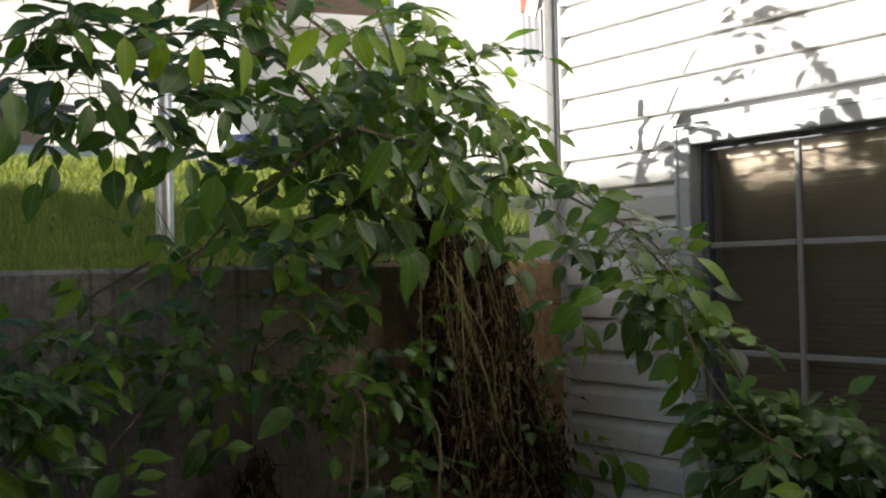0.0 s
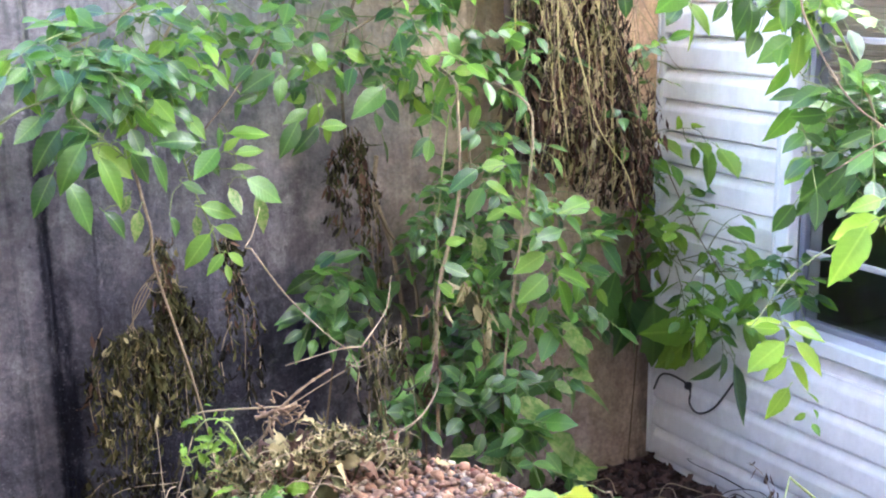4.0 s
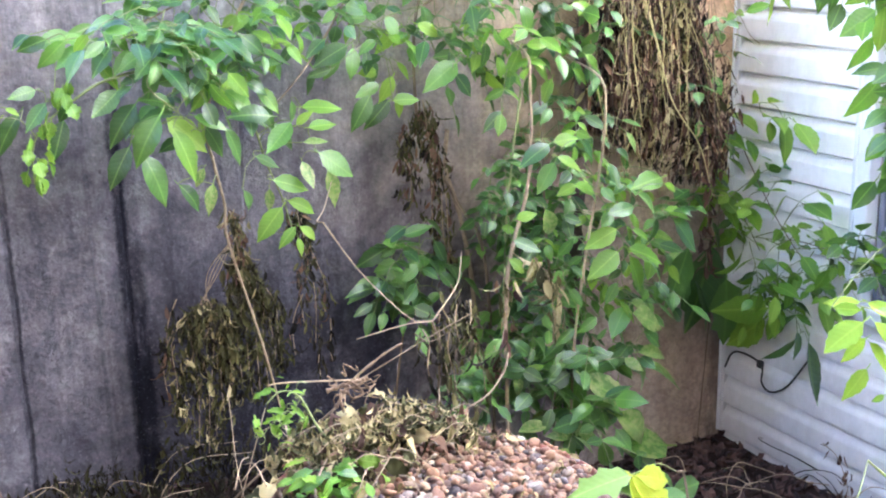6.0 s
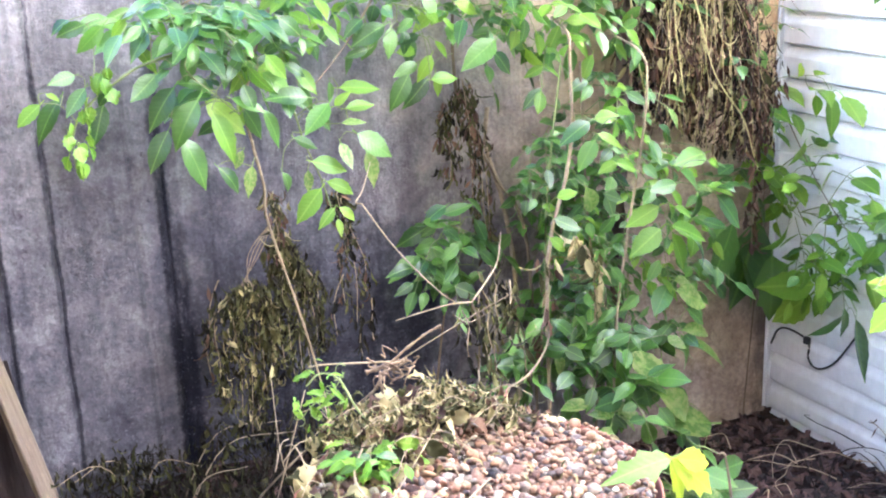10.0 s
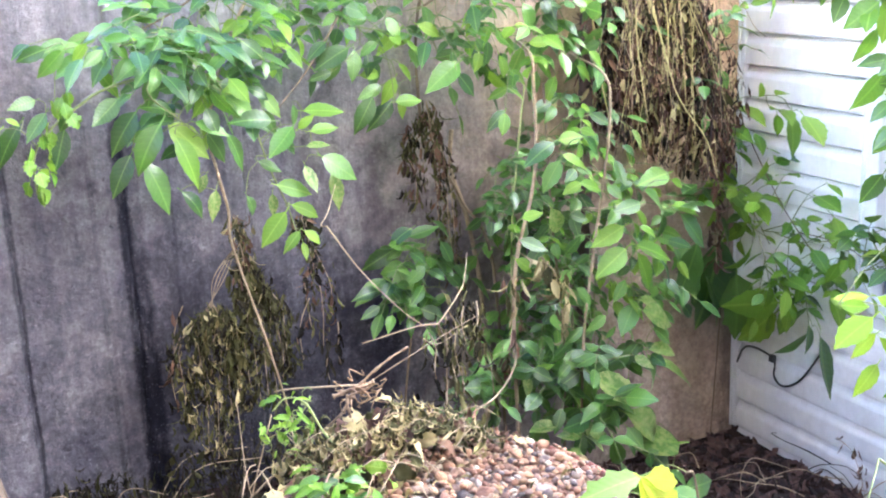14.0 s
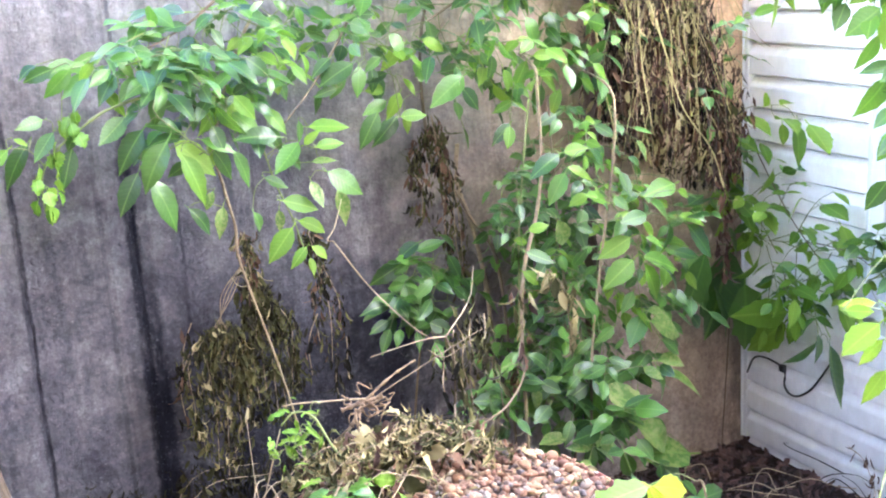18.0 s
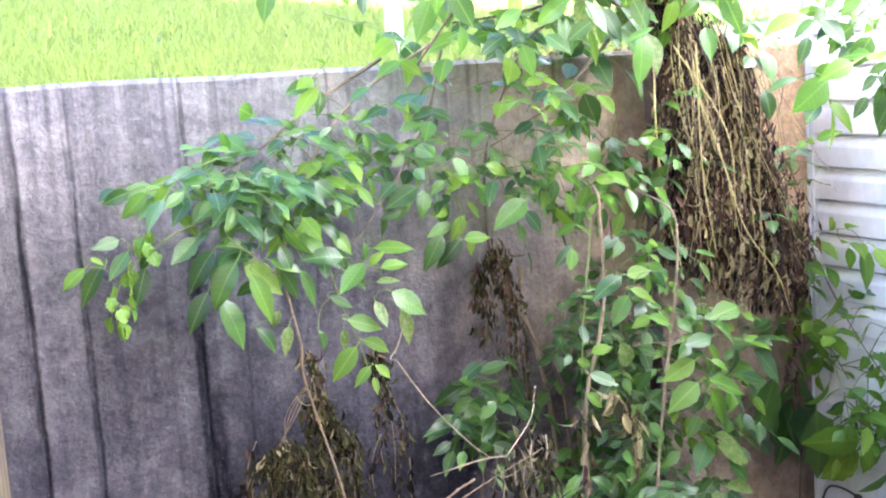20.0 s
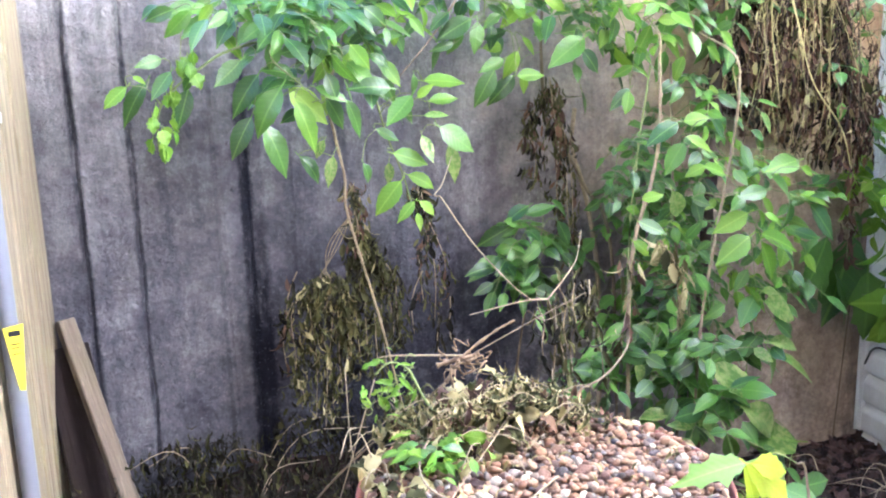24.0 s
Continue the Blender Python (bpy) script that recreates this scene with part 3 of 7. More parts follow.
def siding_course(y0, y1):
    """One course of lapped siding between two places along the wall; its foot at z = 0."""
    bm = bmesh.new()
    prof = [(0.03, 0.0), (-0.009, 0.0), (-0.0105, 0.003), (-0.0095, 0.062), (-0.007, 0.069), (0.001, 0.080), (0.006, 0.089), (0.0075, 0.0945), (0.02, 0.0955), (0.02, 0.108)]
    n = max(2, int(abs(y1 - y0) / 0.5))
    lines = []
    for k in range(n + 1):
        y = y0 + (y1 - y0) * k / n
        lines.append([bm.verts.new((x + 0.0012 * noise.noise((y * 2.0, z * 5, y0)), y, z)) for x, z in prof])
    for q, w in zip(lines, lines[1:]):
        for i in range(len(prof) - 1):
            bm.faces.new((q[i], w[i], w[i + 1], q[i + 1]))
    return mesh_of("siding_board", bm, VINYL)


def build_window():
    win = thing("window_1", "white grid window with closed beige blinds behind the glass", "window", kind="structure")
    y0, y1, z0, z1 = WIN_Y0, WIN_Y1, WIN_Z0, WIN_Z1
    w = 0.058
    bm = box(-0.018, 0.03, y0 - w, y0, z0, z1, 0.004)
    box(-0.024, -0.014, y0 - 0.014, y0 - 0.001, z0, z1, 0.002, bm)
    box(-0.018, 0.03, y1, y1 + w, z0, z1, 0.004, bm)
    part("window_frame", bm, BLUE_TRIM, win, "white painted side casing")
    bm = box(-0.02, 0.03, y1 + w + 0.001, y0 - w - 0.001, z1 - w, z1, 0.004)
    box(-0.026, -0.012, y1, y0, z1 - 0.012, z1 + 0.004, 0.002, bm)
    part("window_head", bm, BLUE_TRIM, win)
    part("window_sill", box(-0.035, 0.04, y1 + w + 0.001, y0 - w - 0.001, z0, z0 + 0.05, 0.006), BLUE_TRIM, win)
    iy0, iy1, iz0, iz1 = y0 - w, y1 + w, z0 + 0.05, z1 - w
    sash = bmesh.new()
    s = 0.02
    for a, b, c, d in ((iy0 - s, iy0, iz0, iz1), (iy1, iy1 + s, iz0, iz1), (iy1 + s, iy0 - s, iz1 - s, iz1), (iy1 + s, iy0 - s, iz0, iz0 + s)):
        box(0.031, 0.062, a, b, c, d, 0.003, sash)
    part("sash", sash, PVC, win, "slate grey sash frame")
    for y in (-0.947, -1.264):
        part("muntin", box(0.036, 0.05, y - 0.009, y + 0.009, iz0 + s, iz1 - s, 0.003), BAR, win, "slim grey glazing bar")
    for z in (1.775, 1.465, 1.155, 0.845):
        for a, b in ((iy0 - s, -0.938), (-0.956, -1.255), (-1.273, iy1 + s)):
            part("muntin", box(0.037, 0.049, b + 0.001, a - 0.001, z - 0.009, z + 0.009, 0.003), BAR, win)
    pane = part("pane", box(0.053, 0.057, iy1 + s, iy0 - s, iz0 + s, iz1 - s), GLASS, win, "clear reflecting window pane")
    pane.visible_shadow = False
    # blinds, drawn most of the way down
    blind = thing("window_blind", "beige horizontal slat blind behind a window pane", "blind")
    bm = box(-0.0092, 0.0092, iy1 + 0.012, iy0 - 0.012, -0.0008, 0.0008)
    slat = mesh_of("slat", bm, BLIND)
    k, z = 0, iz1 - 0.05
    while z > 1.22:
        o = new("slat", slat)
        o.parent, o.matrix_local = blind, pose(0.1, 0, z, 0, 55 + 2 * math.sin(k * 1.7), 0)
        z, k = z - 0.0165, k + 1
    part("head_rail", box(0.085, 0.118, iy1 + 0.012, iy0 - 0.012, iz1 - 0.045, iz1 - 0.012, 0.003), BLIND, blind)
    part("bottom_rail", box(0.09, 0.11, iy1 + 0.04, iy0 - 0.04, 1.19, 1.205, 0.003), BLIND, blind)
    # the room behind, its dimness painted in with dark walls
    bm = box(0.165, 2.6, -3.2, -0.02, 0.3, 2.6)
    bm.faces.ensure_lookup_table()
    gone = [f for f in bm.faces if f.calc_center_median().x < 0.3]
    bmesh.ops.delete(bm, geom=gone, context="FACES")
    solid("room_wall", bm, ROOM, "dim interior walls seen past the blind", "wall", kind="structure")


build_retaining_wall()
build_ground()
grass()
HOUSE = build_house_wall()
build_window()


# unseen wall behind the camera, added dark and tall to hold back skylight
solid("wall_south", box(-9.0, -0.02, -4.7, -4.5, -0.3, 7.0), GREY_WALL, "unseen plain dark wall, added behind the yard to cut skylight", "wall", kind="structure")


def far_house(name, label, x0, x1, y, z0, height, wall_mat, roof_rise, depth=7.0, windows=(), roof_mat=None, turn=0.0):
    """A far house: walls, gabled roof along x, and its windows."""
    h = thing(name, label, "house")
    part("wall", box(x0, x1, y, y + depth, z0 - 1.5, z0 + height), wall_mat, h)
    bm = bmesh.new()
    o = 0.4
    zt = z0 + height
    a = [bm.verts.new(p) for p in ((x0 - o, y - o, zt - 0.12), (x1 + o, y - o, zt - 0.12), (x1 + o, y + depth / 2, zt + roof_rise), (x0 - o, y + depth / 2, zt + roof_rise), (x0 - o, y + depth + o, zt - 0.12), (x1 + o, y + depth + o, zt - 0.12))]
    b = [bm.verts.new(v.co + Vector((0, 0, 0.16))) for v in a]
    for q in ((0, 1, 2, 3), (3, 2, 5, 4)):
        bm.faces.new([b[i] for i in q])
        bm.faces.new([a[i] for i in reversed(q)])
    for i, j in ((0, 1), (1, 2), (2, 5), (5, 4), (4, 3), (3, 0)):
        bm.faces.new((a[i], a[j], b[j], b[i]))
    part("roof", bm, roof_mat or SHINGLE, h)
    part("fascia", box(x0 - o, x1 + o, y - o - 0.03, y - o - 0.002, zt - 0.2, zt + 0.05), HOUSE_WHITE, h)
    for wx, wz, ww, wh in windows:
        f = part("window", box(wx - ww / 2 - 0.08, wx + ww / 2 + 0.08, y - 0.05, y - 0.003, wz - wh / 2 - 0.08, wz + wh / 2 + 0.08, 0.01), TRIM, h)
        part("pane", box(wx - ww / 2, wx + ww / 2, y - 0.06, y - 0.051, wz - wh / 2, wz + wh / 2), DARK_GLASS, f)
    mid = Vector(((x0 + x1) / 2, y, 0))
    h.matrix_world = Matrix.Translation(mid) @ pose(0, 0, 0, 0, 0, turn) @ Matrix.Translation(-mid)
    return h

# ---- things ----
far_house("white_house", "white sided house in soft shade beyond the lawn", -5.0, 11.0, 21.0, 3.9, 3.9, HOUSE_WHITE, 0.9, 6.0, ((1.6, 5.9, 0.9, 1.2),), turn=-50)
# added sunlit house end; its white stands in for the bright sky
far_house("white_house", "white sunlit house end, added where bright sky shows beyond the lawn", 5.9, 9.5, 10.4, 3.0, 5.5, HOUSE_WHITE, 0.6, 2.0, (), turn=-56)
far_house("brown_roofed_house", "white house with a low brown roof beyond the lawn", 5.6, 7.7, 15.0, 3.1, 3.0, HOUSE_WHITE, 1.3, 3.0, (), BROWN_ROOF, turn=-12)
# unseen house, added so its roofline shades the yard and lower siding
far_house("neighbour_house", "unseen plain tan house, added to shade the yard from the sun", -25.5, -10.5, 9.5, 3.0, 2.37, HOUSE_TAN, 0.25, 7.0, (), turn=-90)


def porch():
    p = thing("porch", "low porch with a grey shingle roof and tan wall", "porch")
    part("wall", box(-1.5, 2.7, 16.4, 18.4, 3.0, 4.5), HOUSE_TAN, p)
    bm = bmesh.new()
    v = [bm.verts.new(c) for c in ((-1.9, 16.0, 4.42), (3.1, 16.0, 4.42), (3.1, 18.8, 5.0), (-1.9, 18.8, 5.0), (-1.9, 16.0, 4.54), (3.1, 16.0, 4.54), (3.1, 18.8, 5.12), (-1.9, 18.8, 5.12))]
    for q in ((3, 2, 1, 0), (4, 5, 6, 7), (0, 1, 5, 4), (1, 2, 6, 5), (2, 3, 7, 6), (3, 0, 4, 7)):
        bm.faces.new([v[i] for i in q])
    part("roof", bm, SHINGLE, p)
    part("step", box(-1.6, 3.4, 15.3, 16.38, 2.9, 3.8, 0.02), STEEL, p, "grey painted porch edge")


porch()


def tarpaulin():
    """A low dark blue shape, unidentified; drawn as a heap under a sagging sheet."""
    t = thing("tarpaulin", "low dark blue shape of unknown kind on the lawn", "tarpaulin")
    bm = bmesh.new()
    g = []
    for i in range(15):
        u = i / 14
        row = []
        for j in range(9):
            v = j / 8
            h = 0.42 * min(1, 5 * u, 5 * (1 - u)) * min(1, 4 * v, 4 * (1 - v)) * (1 + 0.25 * noise.noise((u * 4, v * 3, 2)))
            x, y = 2.65 + 1.1 * u, 8.8 + 0.7 * v
            row.append(bm.verts.new((x, y, lawn_height(x, y) - 0.05 + max(0, h))))
        g.append(row)
    for q, w in zip(g, g[1:]):
        for j in range(8):
            bm.faces.new((q[j], w[j], w[j + 1], q[j + 1]))
    part("sheet", bm, BLUE_COVER, t, "", True)


tarpaulin()


def steel_pole():
    p = thing("steel_pole", "round galvanised steel pole standing in the lawn", "pole", at=(-0.975, 1.1, 1.82))
    b = lathe([(0.033, -0.3), (0.033, 0.66), (0.03, 0.68), (0.001, 0.685)], 20)
    part("shaft", b, STEEL, p, "", True)
    b = lathe([(0.037, 0.65), (0.038, 0.69), (0.02, 0.71), (0.001, 0.712)], 20)
    part("cap", b, STEEL, p, "", True)


steel_pole()


def build_fence():
    """Upright boards that run from the wall towards the yard, their tops cut on a falling line."""
    f = thing("wooden_fence", "weathered upright fence boards with a sloping top", "fence", kind="")
    a, b = Vector((-2.484, -0.012)), Vector((-2.80, -1.15))
    d = (b - a).normalized()
    n = Vector((-d.y, d.x))
    if n.x < 0:
        n = -n
    ang = math.degrees(math.atan2(d.y, d.x))
    s, k = 0.0, 0
    # boards past the first few run on unseen, added to block low side light
    widths = (0.13, 0.095) + (0.14,) * 30
    for k, w in enumerate(widths):
        c = a + d * (s + w / 2)
        s0, s1 = s + 0.001, s + w - 0.003
        t0, t1 = (1.745 - 0.30 * min(q, 1.2) for q in (s0, s1))
        bm = bmesh.new()
        th = 0.038
        vs = []
        for q, t in ((s0, t0), (s1, t1)):
            for o in (0.0, -th):
                p = a + d * q + n * (o + rng.uniform(-0.003, 0.002))
                vs.append((bm.verts.new((p.x, p.y, -0.1)), bm.verts.new((p.x, p.y, t))))
        (b0, u0), (b1, u1), (b2, u2), (b3, u3) = vs
        for q in ((b0, b2, u2, u0), (b3, b1, u1, u3), (b1, b0, u0, u1), (b2, b3, u3, u2), (u0, u2, u3, u1), (b0, b1, b3, b2)):
            bm.faces.new(q)
        bmesh.ops.recalc_face_normals(bm, faces=bm.faces)
        bmesh.ops.bevel(bm, geom=list(bm.edges), offset=0.003, segments=1, affect="EDGES")
        part("fence_board", bm, WOOD, f)
        s += w
    return a, d, n


FA, FD, FN = build_fence()


def conduit():
    c = FA + FD * 0.44 + FN * 0.0275
    p = thing("conduit", "grey plastic electrical conduit strapped to the fence boards", "conduit", at=(c.x, c.y, 0))
    part("pipe", lathe([(0.0192, -0.1), (0.0192, 1.47), (0.02, 1.472), (0.02, 1.475), (0.0192, 1.477), (0.0192, 2.6)], 24), PVC, p, "", True)
    ang = math.degrees(math.atan2(FD.y, FD.x))
    b = lathe([(0.02, -0.012), (0.0225, -0.012), (0.0225, 0.012), (0.02, 0.012)], 24)
    box(-0.045, 0.045, -0.027, -0.0245, -0.011, 0.011, 0.001, b)
    box(-0.024, 0.024, 0.018, 0.0245, -0.012, 0.012, 0.002, b)
    bmesh.ops.transform(b, matrix=pose(0, 0, 1.3, 0, 0, ang + 180), verts=b.verts)
    part("strap", b, STEEL, p, "bright metal pipe strap")
    # hanging warning tag: tapered, with a black print block
    t = bmesh.new()
    vs = [t.verts.new(q) for q in ((-0.021, 0, 0.07), (0.021, 0, 0.075), (0.011, 0, -0.075), (-0.001, 0, -0.072))]
    t.faces.new(vs)
    r = bmesh.ops.extrude_face_region(t, geom=t.faces[:])
    bmesh.ops.translate(t, vec=(0, -0.0012, 0), verts=[v for v in r["geom"] if isinstance(v, bmesh.types.BMVert)])
    bmesh.ops.recalc_face_normals(t, faces=t.faces)
    tag = part("warning_tag", t, YELLOW, p, "yellow plastic warning tag")
    tag.matrix_local = pose(0.008, -0.0222, 0.80, 2, 0, 8)
    for k, (z, w, h) in enumerate(((0.056, 0.024, 0.012), (0.032, 0.02, 0.003), (0.024, 0.018, 0.003), (0.01, 0.015, 0.003))):
        bar = part("print_bar", box(-w / 2 + 0.001, w / 2 + 0.001, -0.0017, -0.0013, z - h / 2, z + h / 2), BLACK, tag)


conduit()


def leaning_board():
    for name, label, mat, a, b, w in (("leaning_board", "grey weathered board leaning against the concrete wall", OLD_WOOD, (-2.462, -0.035, 0.735), (-2.285, -0.42, 0.0), 0.045), ("dark_plank", "dark damp plank standing behind a leaning board", DARK_WOOD, (-2.47, -0.022, 0.66), (-2.40, -0.25, 0.0), 0.12)):
        a, b = Vector(a), Vector(b)
        d, s, u = frame_axes(a - b)
        L = (a - b).length
        bm = box(-w / 2, w / 2, -0.014, 0.014, 0, L, 0.003)
        m = Matrix((s, u, d)).transposed().to_4x4()
        o = solid(name, bm, mat, label, "board")
        o.matrix_world = Matrix.Translation(b) @ m


leaning_board()

# planter with river pebbles
POT = Vector((-1.667, -1.157, 0.0))
POT_R, POT_Z = 0.348, 0.665


def planter():
    p = thing("planter", "large round red-brown planter filled with river pebbles", "planter", at=POT)
    r = POT_R
    b = lathe([(0.001, 0.0), (r * 0.72, 0.0), (r * 0.74, 0.012), (r * 0.93, POT_Z - 0.07), (r * 0.985, POT_Z - 0.066), (r, POT_Z - 0.058), (r * 1.003, POT_Z - 0.022), (r * 0.998, POT_Z - 0.015), (r * 0.985, POT_Z - 0.015), (r * 0.978, POT_Z - 0.026), (r * 0.94, POT_Z - 0.06), (0.001, POT_Z - 0.062)], 72)
    part("tub", b, TERRACOTTA, p, "", True)
    return p


PLANTER = planter()


def cable():
    pts = [(-0.014, -0.032, 0.24), (-0.016, -0.05, 0.275), (-0.018, -0.063, 0.295), (-0.02, -0.093, 0.316), (-0.02, -0.147, 0.322), (-0.02, -0.21, 0.312), (-0.022, -0.224, 0.29), (-0.022, -0.221, 0.255), (-0.022, -0.247, 0.232), (-0.02, -0.285, 0.238), (-0.02, -0.333, 0.272), (-0.02, -0.372, 0.32), (-0.02, -0.42, 0.39)]
    c = thing("cable", "thin black cable stapled across the white siding", "cable")
    part("lead", tube(pts, 0.0035, 0.0035, 8), BLACK, c, "", True)
    part("plug", box(-0.03, -0.012, -0.222, -0.2, 0.298, 0.322, 0.003), BLACK, c)


cable()


def torn_flashing():
    """A strip of bare grey sheet on the corner post, torn along its lower edge."""
    f = thing("torn_flashing", "torn grey flashing on the white house corner", "flashing")
    bm = bmesh.new()
    low = ((0.012, 2.43), (0.03, 2.415), (0.05, 2.425), (0.066, 2.4), (0.085, 2.412), (0.1, 2.425), (0.112, 2.405))
    front = [(bm.verts.new((-0.0605, y, z)), bm.verts.new((-0.0605 - 0.002 * (i % 2), y, 2.6 - 0.1 * (0.112 - y)))) for i, (y, z) in enumerate(low)]
    for (p, q), (s, t) in zip(front, front[1:]):
        bm.faces.new((p, q, t, s))
    r = bmesh.ops.extrude_face_region(bm, geom=bm.faces[:])
    bmesh.ops.translate(bm, vec=(0.003, 0, 0), verts=[v for v in r["geom"] if isinstance(v, bmesh.types.BMVert)])
    bmesh.ops.recalc_face_normals(bm, faces=bm.faces)
    part("sheet", bm, PVC, f, "bare grey sheet")
    part("red_edge", box(-0.066, -0.0575, 0.075, 0.116, 2.595, 2.9, 0.002), BRICK, f, "dull red painted edge")
    flap = box(-0.004, 0.0, -0.03, 0.03, -0.06, 0.06, 0.001)
    bmesh.ops.transform(flap, matrix=pose(-0.066, 0.04, 2.63, 24, -4, 0), verts=flap.verts)
    part("flap", flap, TRIM, f, "bent white vinyl flap")


torn_flashing()

# ---- leaves ----
def blade(width, tip, droop, fold, curl, teeth, seed, wave=0.0):
    """One leaf of length 1 along +y, face up, with a short stalk behind it."""
    r = random.Random(seed)
    bm = bmesh.new()
    rows = []
    shape = ((0, 0.03), (0.05, 0.26), (0.12, 0.56), (0.2, 0.8), (0.3, 0.95), (0.4, 1.0), (0.5, 0.97), (0.6, 0.89), (0.69, 0.76 - 0.05 * tip), (0.78, 0.58 - 0.08 * tip), (0.86, 0.38 - 0.09 * tip), (0.93, 0.18 - 0.05 * tip), (1, 0.01))
    twist = r.uniform(-0.15, 0.15)
    for k, (t, q) in enumerate(shape):
        w = width * q * (1 + teeth * (0.7 if k % 2 else -0.7))
        y = math.sin(t * (0.6 + curl)) / (0.6 + curl) if curl else t
        z = -droop * t * t + (-(1 - math.cos(t * curl)) * 0.5 if curl else 0)
        c, s = math.cos(twist * t), math.sin(twist * t)
        row = []
        for side in (-1, -0.55, 0, 0.55, 1):
            h = fold * w * (abs(side) - 0.42 * side * side) + r.uniform(-1, 1) * wave * abs(side)
            x = side * w
            row.append(bm.verts.new((x * c - h * s, y + (teeth * 0.12 if k % 2 else 0) * abs(side) + r.uniform(-1, 1) * wave * 0.4, z + h * c + x * s)))
        rows.append(row)
    for a, b in zip(rows, rows[1:]):
        for q in range(4):
            bm.faces.new((a[q], a[q + 1], b[q + 1], b[q]))
    s = [bm.verts.new(c) for c in ((-0.011, -0.16, 0.03), (0.011, -0.16, 0.03), (0.012, 0.03, 0.002), (-0.012, 0.03, 0.002))]
    bm.faces.new(s)
    return bm


def lobed(seed, droop=0.15, fold=0.18):
    """A box elder leaflet: pointed, with coarse lobes and teeth, length 1 along +y."""
    r = random.Random(seed)
    half = ((0.0, 0.02), (0.05, 0.1), (0.14, 0.2), (0.22, 0.21), (0.36, 0.34), (0.43, 0.24), (0.54, 0.21), (0.66, 0.25), (0.72, 0.14), (0.84, 0.08), (1.0, 0.005))
    bm = bmesh.new()
    rows = []
    left = [w * r.uniform(0.75, 1.15) for _, w in half]
    right = [w * r.uniform(0.75, 1.15) for _, w in half]
    for k, (y, w) in enumerate(half):
        z = -droop * y * y
        row = []
        for side in (-1, -0.5, 0, 0.5, 1):
            x = side * (left[k] if side < 0 else right[k])
            row.append(bm.verts.new((x, y + 0.1 * abs(side) * w, z + fold * abs(x) - 0.25 * x * x + r.uniform(-1, 1) * 0.012 * abs(side))))
        rows.append(row)
    for a, b in zip(rows, rows[1:]):
        for q in range(4):
            bm.faces.new((a[q], a[q + 1], b[q + 1], b[q]))
    s = [bm.verts.new(c) for c in ((-0.011, -0.16, 0.03), (0.011, -0.16, 0.03), (0.012, 0.03, 0.002), (-0.012, 0.03, 0.002))]
    bm.faces.new(s)
    return bm


def family(name, material, specs):
    return [smooth(mesh_of(name, blade(*sp), material)) for sp in specs]


ROUND = [(0.225, 0.5, 0.22, 0.35, 0.0, 0.04, 1), (0.21, 0.8, 0.35, 0.45, 0.0, 0.05, 2), (0.24, 0.6, 0.12, 0.25, 0.0, 0.04, 3, 0.01), (0.2, 0.9, 0.3, 0.5, 0.5, 0.05, 4, 0.01), (0.25, 0.4, 0.26, 0.3, 0.0, 0.04, 5, 0.012), (0.22, 0.7, -0.1, 0.5, 0.0, 0.05, 6), (0.2, 0.8, 0.45, 0.6, 0.3, 0.05, 7), (0.235, 0.5, 0.3, 0.2, 0.0, 0.03, 8, 0.014)]
SLIM = [(0.2, 0.6, 0.2, 0.4, 0.0, 0.07, 11), (0.22, 0.6, 0.1, 0.4, 0.3, 0.08, 12, 0.01), (0.24, 0.5, 0.28, 0.3, 0.0, 0.08, 13), (0.21, 0.6, -0.12, 0.3, 0.0, 0.06, 14)]
BROAD = [(0.34, 0.7, 0.2, 0.25, 0.0, 0.1, 15), (0.38, 0.8, 0.3, 0.2, 0.0, 0.12, 16, 0.012), (0.36, 0.6, 0.1, 0.3, 0.0, 0.1, 17)]
CRISP = [(0.24, 0.5, 0.15, 0.5, 0.4, 0.14, 31, 0.07), (0.27, 0.4, 0.05, 0.3, 0.3, 0.16, 32, 0.09), (0.2, 0.6, 0.3, 0.6, 0.5, 0.12, 33, 0.07)]
CURL = [(0.12, 0.4, 0.5, 1.1, 1.6, 0.1, 21, 0.05), (0.15, 0.5, 0.3, 1.3, 2.2, 0.12, 22, 0.06), (0.09, 0.3, 0.7, 0.9, 1.2, 0.1, 23, 0.05), (0.17, 0.5, 0.2, 0.9, 1.0, 0.12, 24, 0.07)]
LEAVES = {
    "g": family("leaf", LEAF, ROUND), "y": family("leaf", LEAF_YOUNG, ROUND[:4] + SLIM[:2]), "Y": family("leaf", LEAF_LIME, SLIM), "s": family("leaf", LEAF_SPOT, ROUND),
    "m": family("leaf", LEAF, BROAD), "p": family("leaf", LEAF_PALE, BROAD), "L": family("leaf", LEAF_LEMON, BROAD), "c": family("leaf", LEAF_YOUNG, CRISP), "x": family("dry_leaf", LEAF_DARK, CURL), "d": family("dry_leaf", LEAF_DRY, CURL), "w": family("dry_leaf", LEAF_WILT, CURL), "t": family("dry_leaf", LEAF_STRAW, CURL),
}
LEAVES["m"] = [smooth(mesh_of("leaf", lobed(k), LEAF)) for k in (51, 52, 53)]
LEAVES["P"] = [smooth(mesh_of("leaf", lobed(54, 0.25), LEAF_PALE))]
LEAVES["M"] = [smooth(mesh_of("leaf", lobed(k, 0.2), LEAF_LEMON)) for k in (55, 56)]

